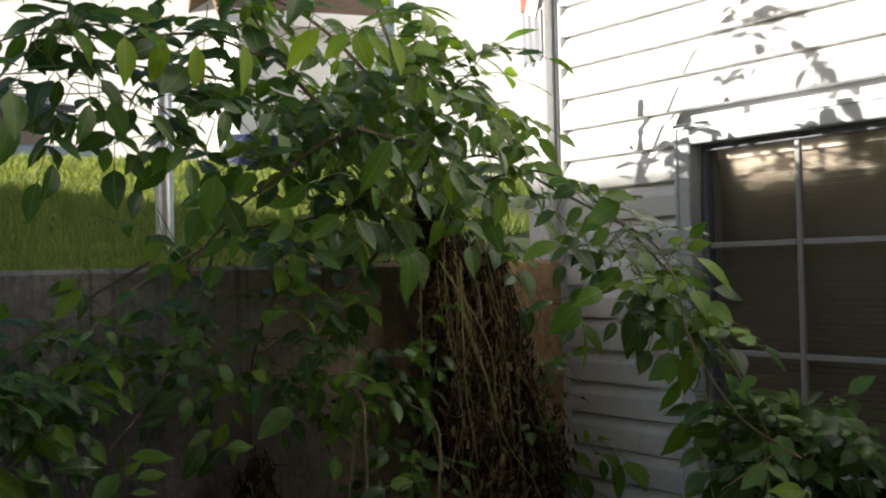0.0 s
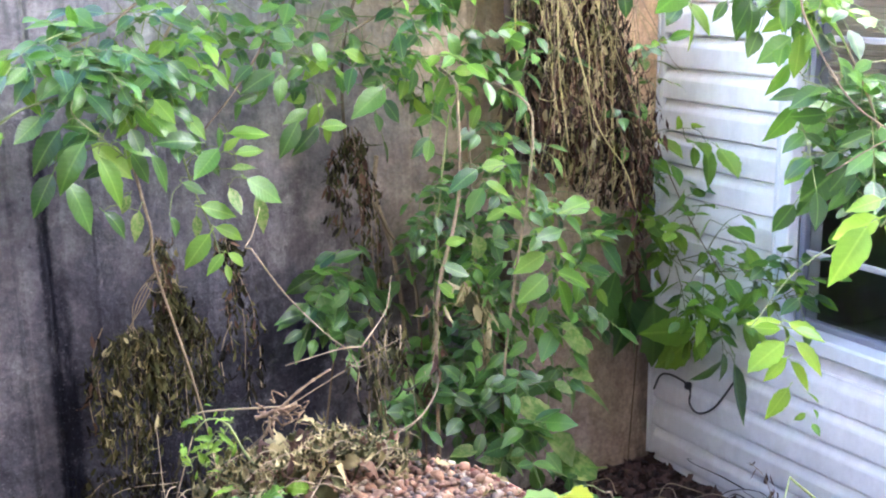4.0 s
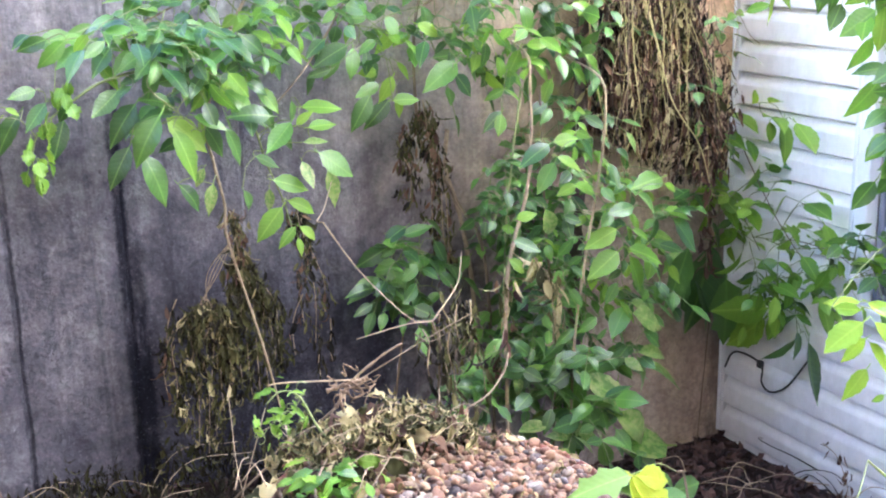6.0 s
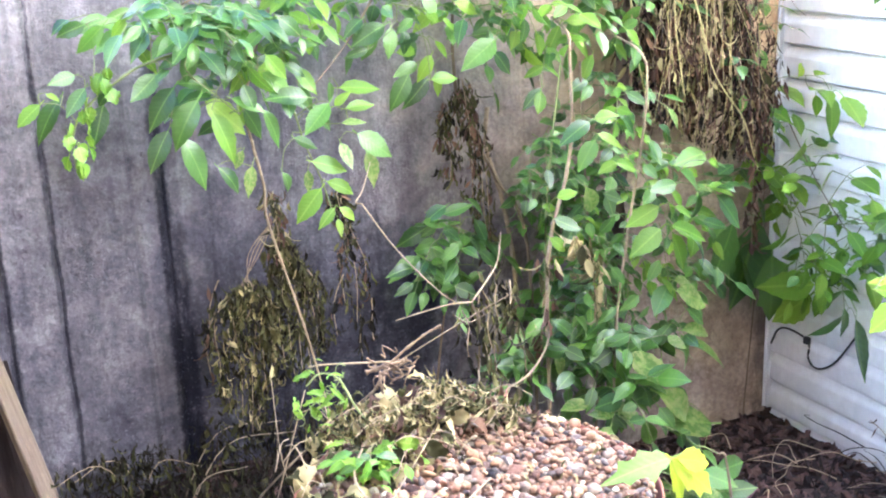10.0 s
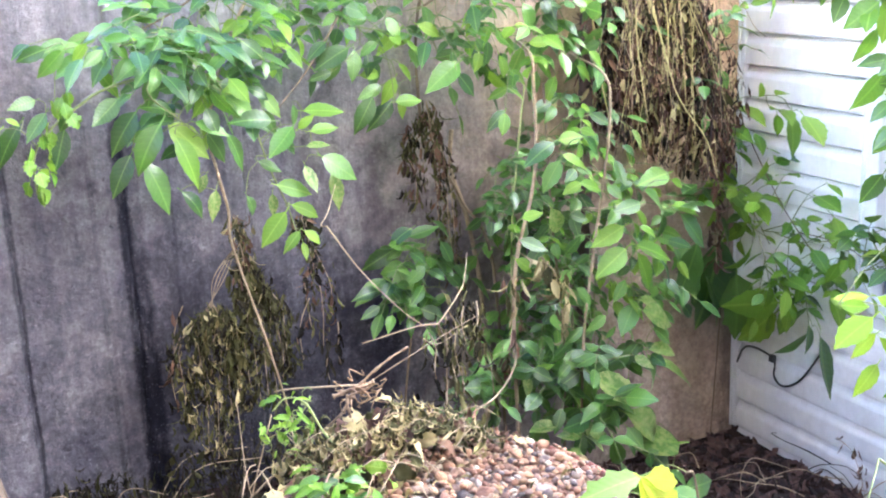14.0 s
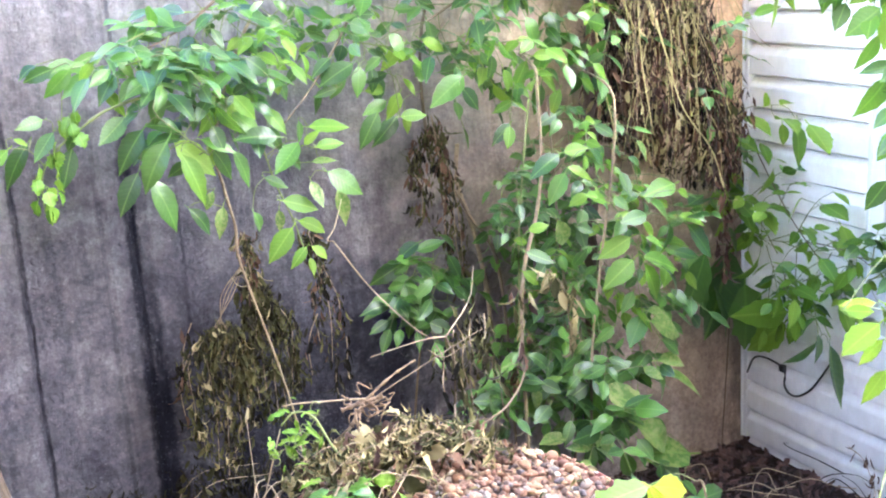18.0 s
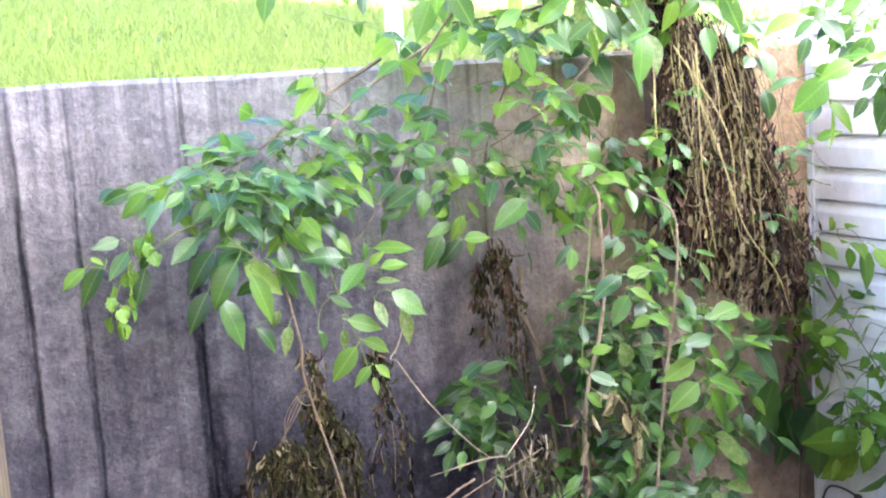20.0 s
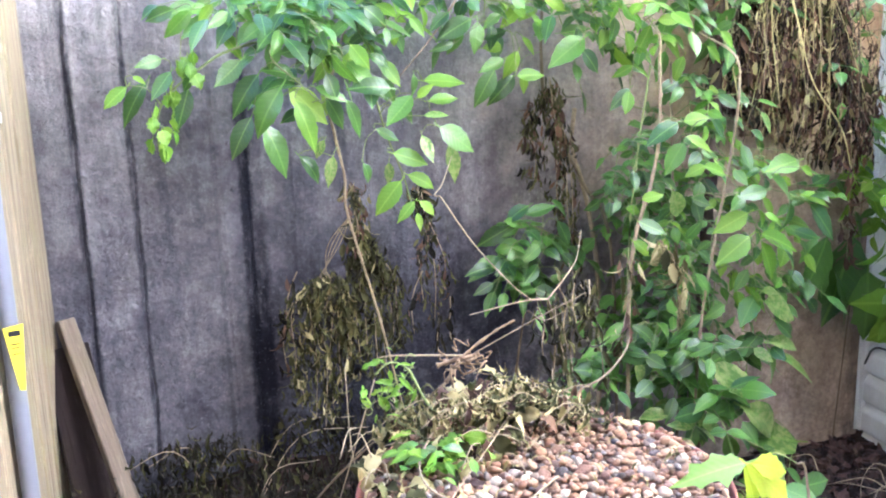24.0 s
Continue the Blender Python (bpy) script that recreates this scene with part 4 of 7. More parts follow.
DROOP = [(0.13, 0.5, 0.1, 1.2, 0.35, 0.1, 41, 0.03), (0.16, 0.6, -0.12, 1.0, 0.5, 0.12, 42, 0.04), (0.1, 0.5, 0.2, 1.4, 0.2, 0.1, 43, 0.03), (0.18, 0.4, 0.05, 0.8, 0.6, 0.12, 44, 0.05), (0.12, 0.6, -0.2, 1.1, 0.3, 0.08, 45, 0.04)]
HANGING = {"d": family("dry_leaf", LEAF_DRY, DROOP), "w": family("dry_leaf", LEAF_WILT, DROOP), "t": family("dry_leaf", LEAF_STRAW, DROOP), "x": family("dry_leaf", LEAF_DARK, DROOP)}


def leaf(parent, base, tip, kind, r, wide=1.0, face=(0.05, -0.45, 0.75), loose=1.0):
    base, tip = Vector(base), Vector(tip)
    d = tip - base
    L = max(d.length, 0.02)
    d.normalize()
    n = Vector((face[0] + r.gauss(0, 0.35) * loose, face[1] + r.gauss(0, 0.3) * loose, face[2] + r.gauss(0, 0.3) * loose))
    n = n - d * n.dot(d)
    if n.length < 0.05:
        n = frame_axes(d)[1]
    n.normalize()
    x = d.cross(n).normalized()
    me = r.choice(LEAVES[kind])
    o = new(me.name.split(".")[0], me)
    m = Matrix((x, d, n)).transposed().to_4x4()
    w = L * wide * r.uniform(0.9, 1.15)
    o.parent, o.matrix_local = parent, Matrix.Translation(base) @ m @ Matrix.Diagonal((w, L, L, 1))
    return o


STEMS = {}


def spray(parent, rows, seed, wide=1.0):
    """Leaves at given places, each on a thin stalk that springs from the nearest stem of its plant."""
    r = random.Random(seed)
    nodes = [p for line in STEMS.get(parent.name, ()) for p in line]
    stalks = bmesh.new()
    for bx, by, bz, tx, ty, tz, kind in rows:
        base, tip = Vector((bx, by, bz)), Vector((tx, ty, tz))
        leaf(parent, base, tip, kind, r, wide, (0.05, -0.66, 0.56), 0.65)
        back = (base - tip).normalized() * 0.012
        near = min(nodes, key=lambda p: (p - base).length_squared, default=None)
        if near is not None and 0.012 < (near - base).length < 0.3:
            mid = near.lerp(base, 0.55) + back + Vector((0, 0, 0.08 * (near - base).length))
            tube([near, mid, base + back * 0.3], 0.0013, 0.0009, 4, stalks, 3)
            nodes += [mid, base]
    if stalks.verts:
        part("stalk_growth", stalks, GREEN_STEM, parent)["kind"] = "stuff"


def thicket(parent, centre, radii, sprigs, seed, size=0.075, kinds="ggggy", hang=0.2, stem=None, leaves=5, toward=(0, -1, 0), wide=1.1):
    """Compound leaves: a thin stalk with pairs of leaflets and one at its end."""
    r = random.Random(seed)
    c = Vector(centre)
    for _ in range(sprigs):
        u = Vector((r.gauss(0, 1), r.gauss(0, 1), r.gauss(0, 1))).normalized() * (r.random() ** 0.4)
        p = c + Vector((u.x * radii[0], u.y * radii[1], u.z * radii[2]))
        out = (Vector((u.x * 0.6, u.y * 0.4, u.z * 0.4)) + Vector(toward) * r.uniform(0.1, 0.9) + Vector((r.gauss(0, 0.6), r.gauss(0, 0.3), r.gauss(0, 0.4) - hang))).normalized()
        ln = size * r.uniform(1.3, 2.2)
        tip = p + out * ln + Vector((0, 0, -0.25 * ln))
        mid = (p + tip) / 2 + Vector((0, 0, 0.12 * ln))
        part("leaf_stalk", tube([p - out * ln * 0.5, p, mid, tip], 0.0018, 0.001, 4, per=2), stem or GREEN_STEM, parent)
        _, a, b = frame_axes(out)
        k = r.choice(kinds)
        s = size * r.uniform(0.8, 1.25)
        leaf(parent, tip, tip + (out + Vector((0, 0, -hang - 0.2))).normalized() * s * 1.15, k, r, wide)
        pairs = (leaves - 1) // 2
        for q in range(pairs):
            t = 0.15 + 0.75 * q / max(1, pairs - 0.3)
            at = p.lerp(mid, t * 2) if t < 0.5 else mid.lerp(tip, t * 2 - 1)
            for sgn in (-1, 1):
                d = (a * sgn * 1.1 + out * 0.5 + Vector((0, 0, -hang)) + Vector((r.gauss(0, 0.15), r.gauss(0, 0.15), r.gauss(0, 0.15)))).normalized()
                leaf(parent, at, at + d * s * r.uniform(0.8, 1.05), k if r.random() < 0.85 else r.choice(kinds), r, wide)


def strand(parent, points, n, kinds, seed, size=0.05, spread=0.03, stem=None, thick=0.0018, curled=False):
    """A hanging dead stem with shrivelled leaves along it, joined into one piece."""
    r = random.Random(seed)
    line = spline(points, 6)
    bm = tube(points, thick, thick * 0.6, 4, per=5)
    part("dead_stem", bm, stem or PALE_STEM, parent)
    by = {}
    for _ in range(n):
        k = r.choice(kinds)
        i = r.randrange(len(line) - 1)
        p = line[i].lerp(line[i + 1], r.random()) + Vector((r.gauss(0, spread), r.gauss(0, spread * 0.6), r.gauss(0, spread * 0.4)))
        d = Vector((r.gauss(0, 0.38), r.gauss(0, 0.3), -1)).normalized()
        nrm = Vector((r.gauss(0, 1), r.gauss(0, 1) - 0.6, r.gauss(0, 0.4)))
        nrm = (nrm - d * nrm.dot(d)).normalized()
        x = d.cross(nrm).normalized()
        s = size * r.uniform(0.5, 1.35)
        m = Matrix.Translation(p) @ Matrix((x, d, nrm)).transposed().to_4x4() @ Matrix.Diagonal((s * r.uniform(0.55, 1.25), s * r.uniform(0.9, 1.3), s, 1))
        by.setdefault(k, []).append((r.choice(LEAVES[k] if curled or r.random() < 0.3 else HANGING[k]), m))
    for k, items in by.items():
        verts, faces = [], []
        for me, m in items:
            o = len(verts)
            verts += [m @ v.co for v in me.vertices]
            faces += [tuple(o + i for i in p.vertices) for p in me.polygons]
        me = bpy.data.meshes.new("shrivelled_leaves")
        me.from_pydata(verts, [], faces)
        me.materials.append(LEAVES[k][0].materials[0])
        ob = new("shrivelled_leaves", smooth(me))
        ob.parent = parent
        ob["kind"] = "stuff"


def stem(parent, points, r0, r1, material=None, name="stem", seed=0, sides=7, per=6, label=""):
    STEMS.setdefault(parent.name, []).append([p.copy() for p in spline(points, 6)])
    return part(name, tube(points, r0, r1, sides, per=per, wob=0.12, rng=random.Random(seed)), material or BARK, parent, label, True)


# ---- sprays of leaves that stand out ----
SPRAY_A_A = [(-2.285, -0.413, 1.345, -2.346, -0.423, 1.300, "y"), (-2.241, -0.374, 1.347, -2.310, -0.390, 1.267, "g"), (-2.270, -0.402, 1.365, -2.246, -0.422, 1.351, "y"), (-2.192, -0.419, 1.371, -2.242, -0.442, 1.318, "g"), (-2.169, -0.369, 1.497, -2.238, -0.372, 1.476, "g"), (-2.137, -0.400, 1.496, -2.203, -0.409, 1.435, "g"), (-2.098, -0.391, 1.483, -2.166, -0.413, 1.441, "g"), (-2.098, -0.446, 1.508, -2.132, -0.450, 1.471, "y"), (-2.207, -0.402, 1.397, -2.262, -0.433, 1.389, "g"), (-2.073, -0.378, 1.445, -2.033, -0.407, 1.388, "y"), (-2.044, -0.438, 1.388, -2.109, -0.450, 1.333, "g"), (-2.003, -0.398, 1.351, -2.078, -0.411, 1.272, "g"), (-1.961, -0.429, 1.323, -2.043, -0.462, 1.229, "g"), (-2.024, -0.393, 1.258, -2.083, -0.407, 1.174, "g")]
SPRAY_A_B = [(-1.999, -0.407, 1.240, -1.946, -0.432, 1.125, "g"), (-1.935, -0.382, 1.315, -1.852, -0.409, 1.233, "y"), (-1.930, -0.420, 1.290, -1.883, -0.454, 1.180, "y"), (-1.850, -0.381, 1.285, -1.804, -0.391, 1.217, "g"), (-1.820, -0.435, 1.287, -1.775, -0.450, 1.207, "g"), (-1.662, -0.427, 1.284, -1.734, -0.457, 1.217, "g"), (-1.718, -0.449, 1.306, -1.813, -0.478, 1.331, "g"), (-1.652, -0.435, 1.279, -1.627, -0.464, 1.311, "y"), (-1.616, -0.411, 1.265, -1.544, -0.416, 1.274, "y"), (-1.612, -0.361, 1.306, -1.512, -0.376, 1.303, "y"), (-1.636, -0.362, 1.324, -1.632, -0.373, 1.275, "g"), (-1.599, -0.429, 1.207, -1.515, -0.444, 1.145, "g"), (-1.643, -0.432, 1.192, -1.627, -0.453, 1.127, "s"), (-1.563, -0.386, 1.153, -1.542, -0.409, 1.067, "s")]
SPRAY_A_C = [(-1.643, -0.449, 1.239, -1.591, -0.473, 1.244, "s"), (-1.712, -0.426, 1.154, -1.628, -0.442, 1.130, "y"), (-1.662, -0.373, 1.090, -1.587, -0.403, 1.061, "y"), (-1.699, -0.438, 1.091, -1.766, -0.441, 1.018, "y"), (-1.650, -0.382, 1.026, -1.698, -0.397, 0.984, "y"), (-1.640, -0.386, 1.026, -1.596, -0.409, 0.994, "y"), (-1.637, -0.361, 0.992, -1.638, -0.391, 0.957, "y"), (-1.822, -0.360, 1.390, -1.868, -0.392, 1.324, "y"), (-1.816, -0.399, 1.360, -1.758, -0.413, 1.399, "y"), (-1.803, -0.435, 1.407, -1.768, -0.465, 1.355, "y"), (-1.840, -0.406, 1.420, -1.794, -0.423, 1.474, "g"), (-1.890, -0.424, 1.367, -1.854, -0.435, 1.414, "g"), (-1.954, -0.405, 1.393, -1.887, -0.427, 1.411, "g"), (-1.971, -0.422, 1.454, -1.947, -0.427, 1.414, "g")]
SPRAY_A_D = [(-1.924, -0.396, 1.340, -1.997, -0.429, 1.380, "g"), (-1.924, -0.400, 1.321, -1.997, -0.434, 1.342, "g"), (-1.887, -0.434, 1.319, -1.819, -0.462, 1.293, "g"), (-1.983, -0.402, 1.410, -2.038, -0.403, 1.401, "g"), (-2.016, -0.434, 1.394, -2.069, -0.460, 1.376, "g"), (-1.684, -0.376, 1.430, -1.685, -0.381, 1.385, "y"), (-1.649, -0.389, 1.457, -1.623, -0.420, 1.416, "y"), (-1.718, -0.428, 1.439, -1.720, -0.457, 1.405, "g"), (-1.769, -0.436, 1.486, -1.711, -0.441, 1.442, "g"), (-1.840, -0.378, 1.151, -1.865, -0.409, 1.092, "s"), (-1.711, -0.387, 1.126, -1.716, -0.405, 1.076, "s"), (-1.922, -0.391, 1.161, -1.862, -0.411, 1.100, "g"), (-2.156, -0.395, 1.329, -2.190, -0.428, 1.250, "g"), (-1.866, -0.407, 1.196, -1.896, -0.417, 1.152, "s")]
SPRAY_A_E = [(-2.064, -0.430, 1.490, -2.116, -0.449, 1.456, "g"), (-2.038, -0.382, 1.509, -2.001, -0.395, 1.459, "g"), (-1.936, -0.426, 1.504, -1.983, -0.432, 1.473, "g"), (-1.898, -0.385, 1.475, -1.851, -0.385, 1.434, "g"), (-1.854, -0.418, 1.498, -1.885, -0.423, 1.452, "g"), (-1.738, -0.385, 1.375, -1.709, -0.411, 1.336, "g"), (-1.739, -0.388, 1.207, -1.688, -0.392, 1.172, "g"), (-1.784, -0.426, 1.139, -1.759, -0.436, 1.085, "g"), (-1.956, -0.368, 1.292, -2.019, -0.401, 1.296, "g"), (-1.904, -0.380, 1.263, -1.962, -0.400, 1.244, "g"), (-1.804, -0.412, 1.345, -1.759, -0.433, 1.303, "g"), (-2.014, -0.400, 1.461, -1.971, -0.413, 1.430, "g"), (-2.148, -0.432, 1.368, -2.175, -0.434, 1.324, "g"), (-1.694, -0.427, 1.259, -1.644, -0.432, 1.221, "g")]
SPRAY_B_A = [(-1.474, -0.324, 1.439, -1.565, -0.339, 1.405, "g"), (-1.492, -0.308, 1.415, -1.537, -0.323, 1.359, "g"), (-1.453, -0.307, 1.430, -1.466, -0.337, 1.362, "g"), (-1.409, -0.280, 1.423, -1.409, -0.306, 1.351, "g"), (-1.421, -0.247, 1.485, -1.467, -0.264, 1.443, "y"), (-1.371, -0.288, 1.404, -1.434, -0.292, 1.388, "g"), (-1.422, -0.259, 1.362, -1.346, -0.262, 1.367, "y"), (-1.344, -0.297, 1.353, -1.384, -0.303, 1.291, "y"), (-1.367, -0.264, 1.333, -1.440, -0.280, 1.308, "g"), (-1.402, -0.285, 1.310, -1.460, -0.303, 1.229, "g"), (-1.337, -0.254, 1.290, -1.414, -0.288, 1.228, "g"), (-1.333, -0.297, 1.388, -1.309, -0.327, 1.350, "y"), (-1.312, -0.266, 1.467, -1.387, -0.291, 1.414, "y"), (-1.267, -0.242, 1.449, -1.318, -0.249, 1.431, "y")]
SPRAY_B_B = [(-1.311, -0.301, 1.442, -1.281, -0.318, 1.408, "y"), (-1.279, -0.302, 1.478, -1.208, -0.313, 1.443, "y"), (-1.172, -0.312, 1.377, -1.278, -0.344, 1.327, "g"), (-1.207, -0.243, 1.385, -1.135, -0.273, 1.393, "g"), (-1.121, -0.259, 1.383, -1.080, -0.273, 1.326, "g"), (-1.116, -0.302, 1.433, -1.093, -0.316, 1.388, "g"), (-1.187, -0.328, 1.351, -1.134, -0.333, 1.290, "g"), (-1.016, -0.287, 1.428, -1.012, -0.302, 1.372, "y"), (-0.964, -0.271, 1.395, -1.017, -0.291, 1.313, "y"), (-0.973, -0.321, 1.410, -0.917, -0.351, 1.413, "y"), (-0.949, -0.292, 1.377, -0.880, -0.308, 1.306, "y"), (-0.880, -0.297, 1.313, -0.927, -0.309, 1.248, "y"), (-1.042, -0.247, 1.341, -1.005, -0.281, 1.282, "g"), (-1.045, -0.313, 1.242, -1.117, -0.346, 1.201, "g")]
SPRAY_B_C = [(-0.848, -0.257, 1.358, -0.810, -0.286, 1.339, "g"), (-0.846, -0.305, 1.391, -0.818, -0.336, 1.373, "g"), (-0.801, -0.278, 1.332, -0.754, -0.294, 1.290, "y"), (-0.794, -0.327, 1.374, -0.753, -0.345, 1.334, "y"), (-1.355, -0.314, 1.295, -1.282, -0.324, 1.300, "y"), (-1.314, -0.252, 1.296, -1.309, -0.264, 1.242, "y"), (-1.183, -0.257, 1.441, -1.142, -0.270, 1.405, "g"), (-1.398, -0.320, 1.447, -1.450, -0.334, 1.422, "g"), (-1.517, -0.315, 1.383, -1.575, -0.320, 1.373, "g"), (-1.238, -0.269, 1.418, -1.298, -0.294, 1.391, "g"), (-1.527, -0.314, 1.456, -1.586, -0.339, 1.428, "g")]
SPRAY_C_A = [(-1.004, -0.483, 1.176, -1.099, -0.510, 1.148, "g"), (-0.940, -0.403, 1.163, -0.871, -0.417, 1.172, "y"), (-0.939, -0.405, 1.110, -1.000, -0.420, 1.040, "g"), (-0.950, -0.434, 1.131, -0.886, -0.466, 1.099, "y"), (-0.900, -0.472, 1.174, -0.853, -0.473, 1.125, "g"), (-0.915, -0.474, 1.060, -0.980, -0.475, 1.042, "y"), (-0.882, -0.450, 1.075, -0.861, -0.455, 1.044, "y"), (-0.865, -0.481, 1.034, -0.937, -0.492, 1.074, "y"), (-0.801, -0.454, 1.102, -0.794, -0.485, 1.034, "g"), (-0.774, -0.489, 1.186, -0.744, -0.512, 1.136, "s"), (-0.592, -0.408, 1.033, -0.700, -0.434, 1.029, "y"), (-0.635, -0.476, 1.031, -0.587, -0.481, 1.007, "y"), (-0.709, -0.457, 1.009, -0.607, -0.457, 0.937, "g"), (-0.577, -0.403, 0.938, -0.486, -0.430, 0.918, "y")]
SPRAY_C_B = [(-0.557, -0.417, 0.913, -0.475, -0.440, 0.812, "g"), (-0.610, -0.401, 0.923, -0.606, -0.415, 0.826, "g"), (-0.741, -0.486, 0.983, -0.831, -0.499, 0.979, "g"), (-0.787, -0.451, 0.964, -0.845, -0.479, 0.935, "g"), (-0.749, -0.490, 0.923, -0.706, -0.520, 0.902, "y"), (-0.777, -0.459, 0.921, -0.877, -0.459, 0.880, "y"), (-0.720, -0.436, 0.854, -0.611, -0.466, 0.813, "y"), (-0.753, -0.435, 0.850, -0.860, -0.461, 0.801, "y"), (-0.727, -0.450, 0.837, -0.675, -0.464, 0.714, "y"), (-0.684, -0.488, 0.823, -0.630, -0.518, 0.746, "g"), (-0.988, -0.438, 0.997, -0.947, -0.443, 0.902, "s"), (-1.103, -0.473, 0.938, -1.035, -0.492, 0.899, "g"), (-1.091, -0.428, 0.875, -1.044, -0.461, 0.839, "y"), (-1.083, -0.452, 0.986, -1.031, -0.471, 1.001, "y")]
SPRAY_C_C = [(-1.112, -0.427, 0.962, -1.064, -0.429, 0.947, "y"), (-0.733, -0.404, 0.750, -0.778, -0.417, 0.696, "g"), (-0.700, -0.401, 0.675, -0.769, -0.432, 0.604, "g"), (-0.691, -0.415, 0.687, -0.594, -0.420, 0.652, "s"), (-0.708, -0.449, 0.670, -0.594, -0.466, 0.622, "s"), (-0.682, -0.462, 0.617, -0.621, -0.479, 0.568, "g"), (-0.697, -0.463, 0.557, -0.582, -0.483, 0.552, "s"), (-0.641, -0.426, 0.501, -0.512, -0.449, 0.425, "s"), (-0.702, -0.417, 0.564, -0.785, -0.445, 0.502, "g"), (-0.700, -0.458, 0.543, -0.658, -0.480, 0.438, "g"), (-0.730, -0.421, 0.540, -0.852, -0.423, 0.525, "g"), (-0.935, -0.429, 0.563, -0.859, -0.445, 0.589, "g"), (-0.963, -0.477, 0.575, -1.008, -0.488, 0.546, "g"), (-1.047, -0.421, 0.547, -0.991, -0.444, 0.572, "y")]
SPRAY_C_D = [(-1.056, -0.442, 0.562, -1.168, -0.473, 0.614, "g"), (-1.135, -0.436, 0.563, -1.171, -0.437, 0.498, "g"), (-1.082, -0.432, 0.551, -1.048, -0.450, 0.483, "s"), (-1.140, -0.419, 0.524, -1.248, -0.441, 0.566, "g"), (-0.858, -0.422, 0.519, -0.907, -0.424, 0.390, "g"), (-0.902, -0.428, 0.524, -0.976, -0.436, 0.495, "g"), (-0.891, -0.476, 0.528, -0.746, -0.503, 0.414, "s"), (-0.733, -0.417, 0.366, -0.862, -0.450, 0.380, "g"), (-0.770, -0.459, 0.383, -0.604, -0.492, 0.283, "s"), (-0.563, -0.430, 0.232, -0.774, -0.454, 0.314, "s"), (-0.687, -0.416, 0.227, -0.510, -0.445, 0.124, "g"), (-0.903, -0.484, 0.408, -1.017, -0.506, 0.409, "g"), (-0.799, -0.436, 0.299, -0.772, -0.459, 0.194, "g"), (-0.601, -0.458, 0.105, -0.481, -0.492, -0.005, "g")]
SPRAY_C_E = [(-1.140, -0.472, 0.679, -1.207, -0.501, 0.640, "g"), (-1.039, -0.472, 0.660, -0.972, -0.476, 0.601, "g"), (-1.062, -0.481, 0.621, -1.114, -0.513, 0.686, "g"), (-0.927, -0.487, 0.675, -0.986, -0.497, 0.642, "g"), (-0.812, -0.423, 0.668, -0.874, -0.434, 0.637, "g"), (-0.909, -0.406, 0.807, -0.980, -0.435, 0.780, "g"), (-0.920, -0.449, 0.773, -0.882, -0.474, 0.726, "g"), (-0.932, -0.415, 0.860, -0.895, -0.439, 0.906, "g"), (-0.909, -0.406, 0.962, -0.863, -0.417, 0.940, "g"), (-0.822, -0.439, 0.610, -0.791, -0.447, 0.639, "g"), (-1.199, -0.487, 0.649, -1.262, -0.513, 0.624, "g"), (-1.265, -0.461, 0.699, -1.226, -0.462, 0.646, "g")]
SPRAY_D_A = [(-1.340, -0.133, 0.790, -1.433, -0.166, 0.750, "g"), (-1.297, -0.133, 0.828, -1.276, -0.165, 0.720, "g"), (-1.272, -0.190, 0.935, -1.358, -0.210, 0.909, "g"), (-1.270, -0.161, 0.904, -1.182, -0.170, 0.918, "g"), (-1.298, -0.123, 0.865, -1.399, -0.134, 0.825, "g"), (-1.215, -0.112, 0.850, -1.179, -0.125, 0.765, "g"), (-1.170, -0.150, 0.874, -1.140, -0.177, 0.805, "g"), (-1.231, -0.130, 0.745, -1.204, -0.131, 0.648, "g"), (-1.334, -0.134, 0.728, -1.373, -0.138, 0.651, "g"), (-1.160, -0.169, 0.724, -1.233, -0.172, 0.701, "g"), (-1.284, -0.146, 0.868, -1.339, -0.152, 0.846, "g"), (-1.236, -0.183, 0.821, -1.297, -0.201, 0.788, "g"), (-1.366, -0.162, 0.725, -1.425, -0.181, 0.708, "g"), (-1.153, -0.153, 0.785, -1.132, -0.177, 0.738, "g")]
SPRAY_D_B = [(-1.262, -0.119, 0.728, -1.315, -0.153, 0.665, "g"), (-1.187, -0.147, 0.933, -1.140, -0.169, 0.896, "g")]
SPRAY_E_A = [(-0.118, -0.118, 1.136, -0.121, -0.268, 1.119, "y"), (-0.165, -0.274, 1.184, -0.183, -0.320, 1.240, "y"), (-0.150, -0.328, 1.192, -0.178, -0.420, 1.226, "y"), (-0.109, -0.352, 1.138, -0.135, -0.406, 1.020, "y"), (-0.143, -0.437, 1.145, -0.168, -0.566, 1.080, "y"), (-0.129, -0.289, 1.143, -0.154, -0.442, 1.169, "y"), (-0.151, -0.337, 1.137, -0.168, -0.378, 1.079, "y"), (-0.140, -0.237, 0.862, -0.153, -0.338, 0.800, "y"), (-0.145, -0.240, 0.721, -0.157, -0.184, 0.593, "y"), (-0.167, -0.360, 0.713, -0.171, -0.448, 0.666, "y"), (-0.152, -0.502, 0.764, -0.173, -0.601, 0.728, "y"), (-0.121, -0.475, 0.914, -0.143, -0.598, 0.905, "y"), (-0.115, -0.092, 0.864, -0.139, -0.219, 0.798, "y"), (-0.171, -0.393, 0.578, -0.182, -0.192, 0.517, "y")]
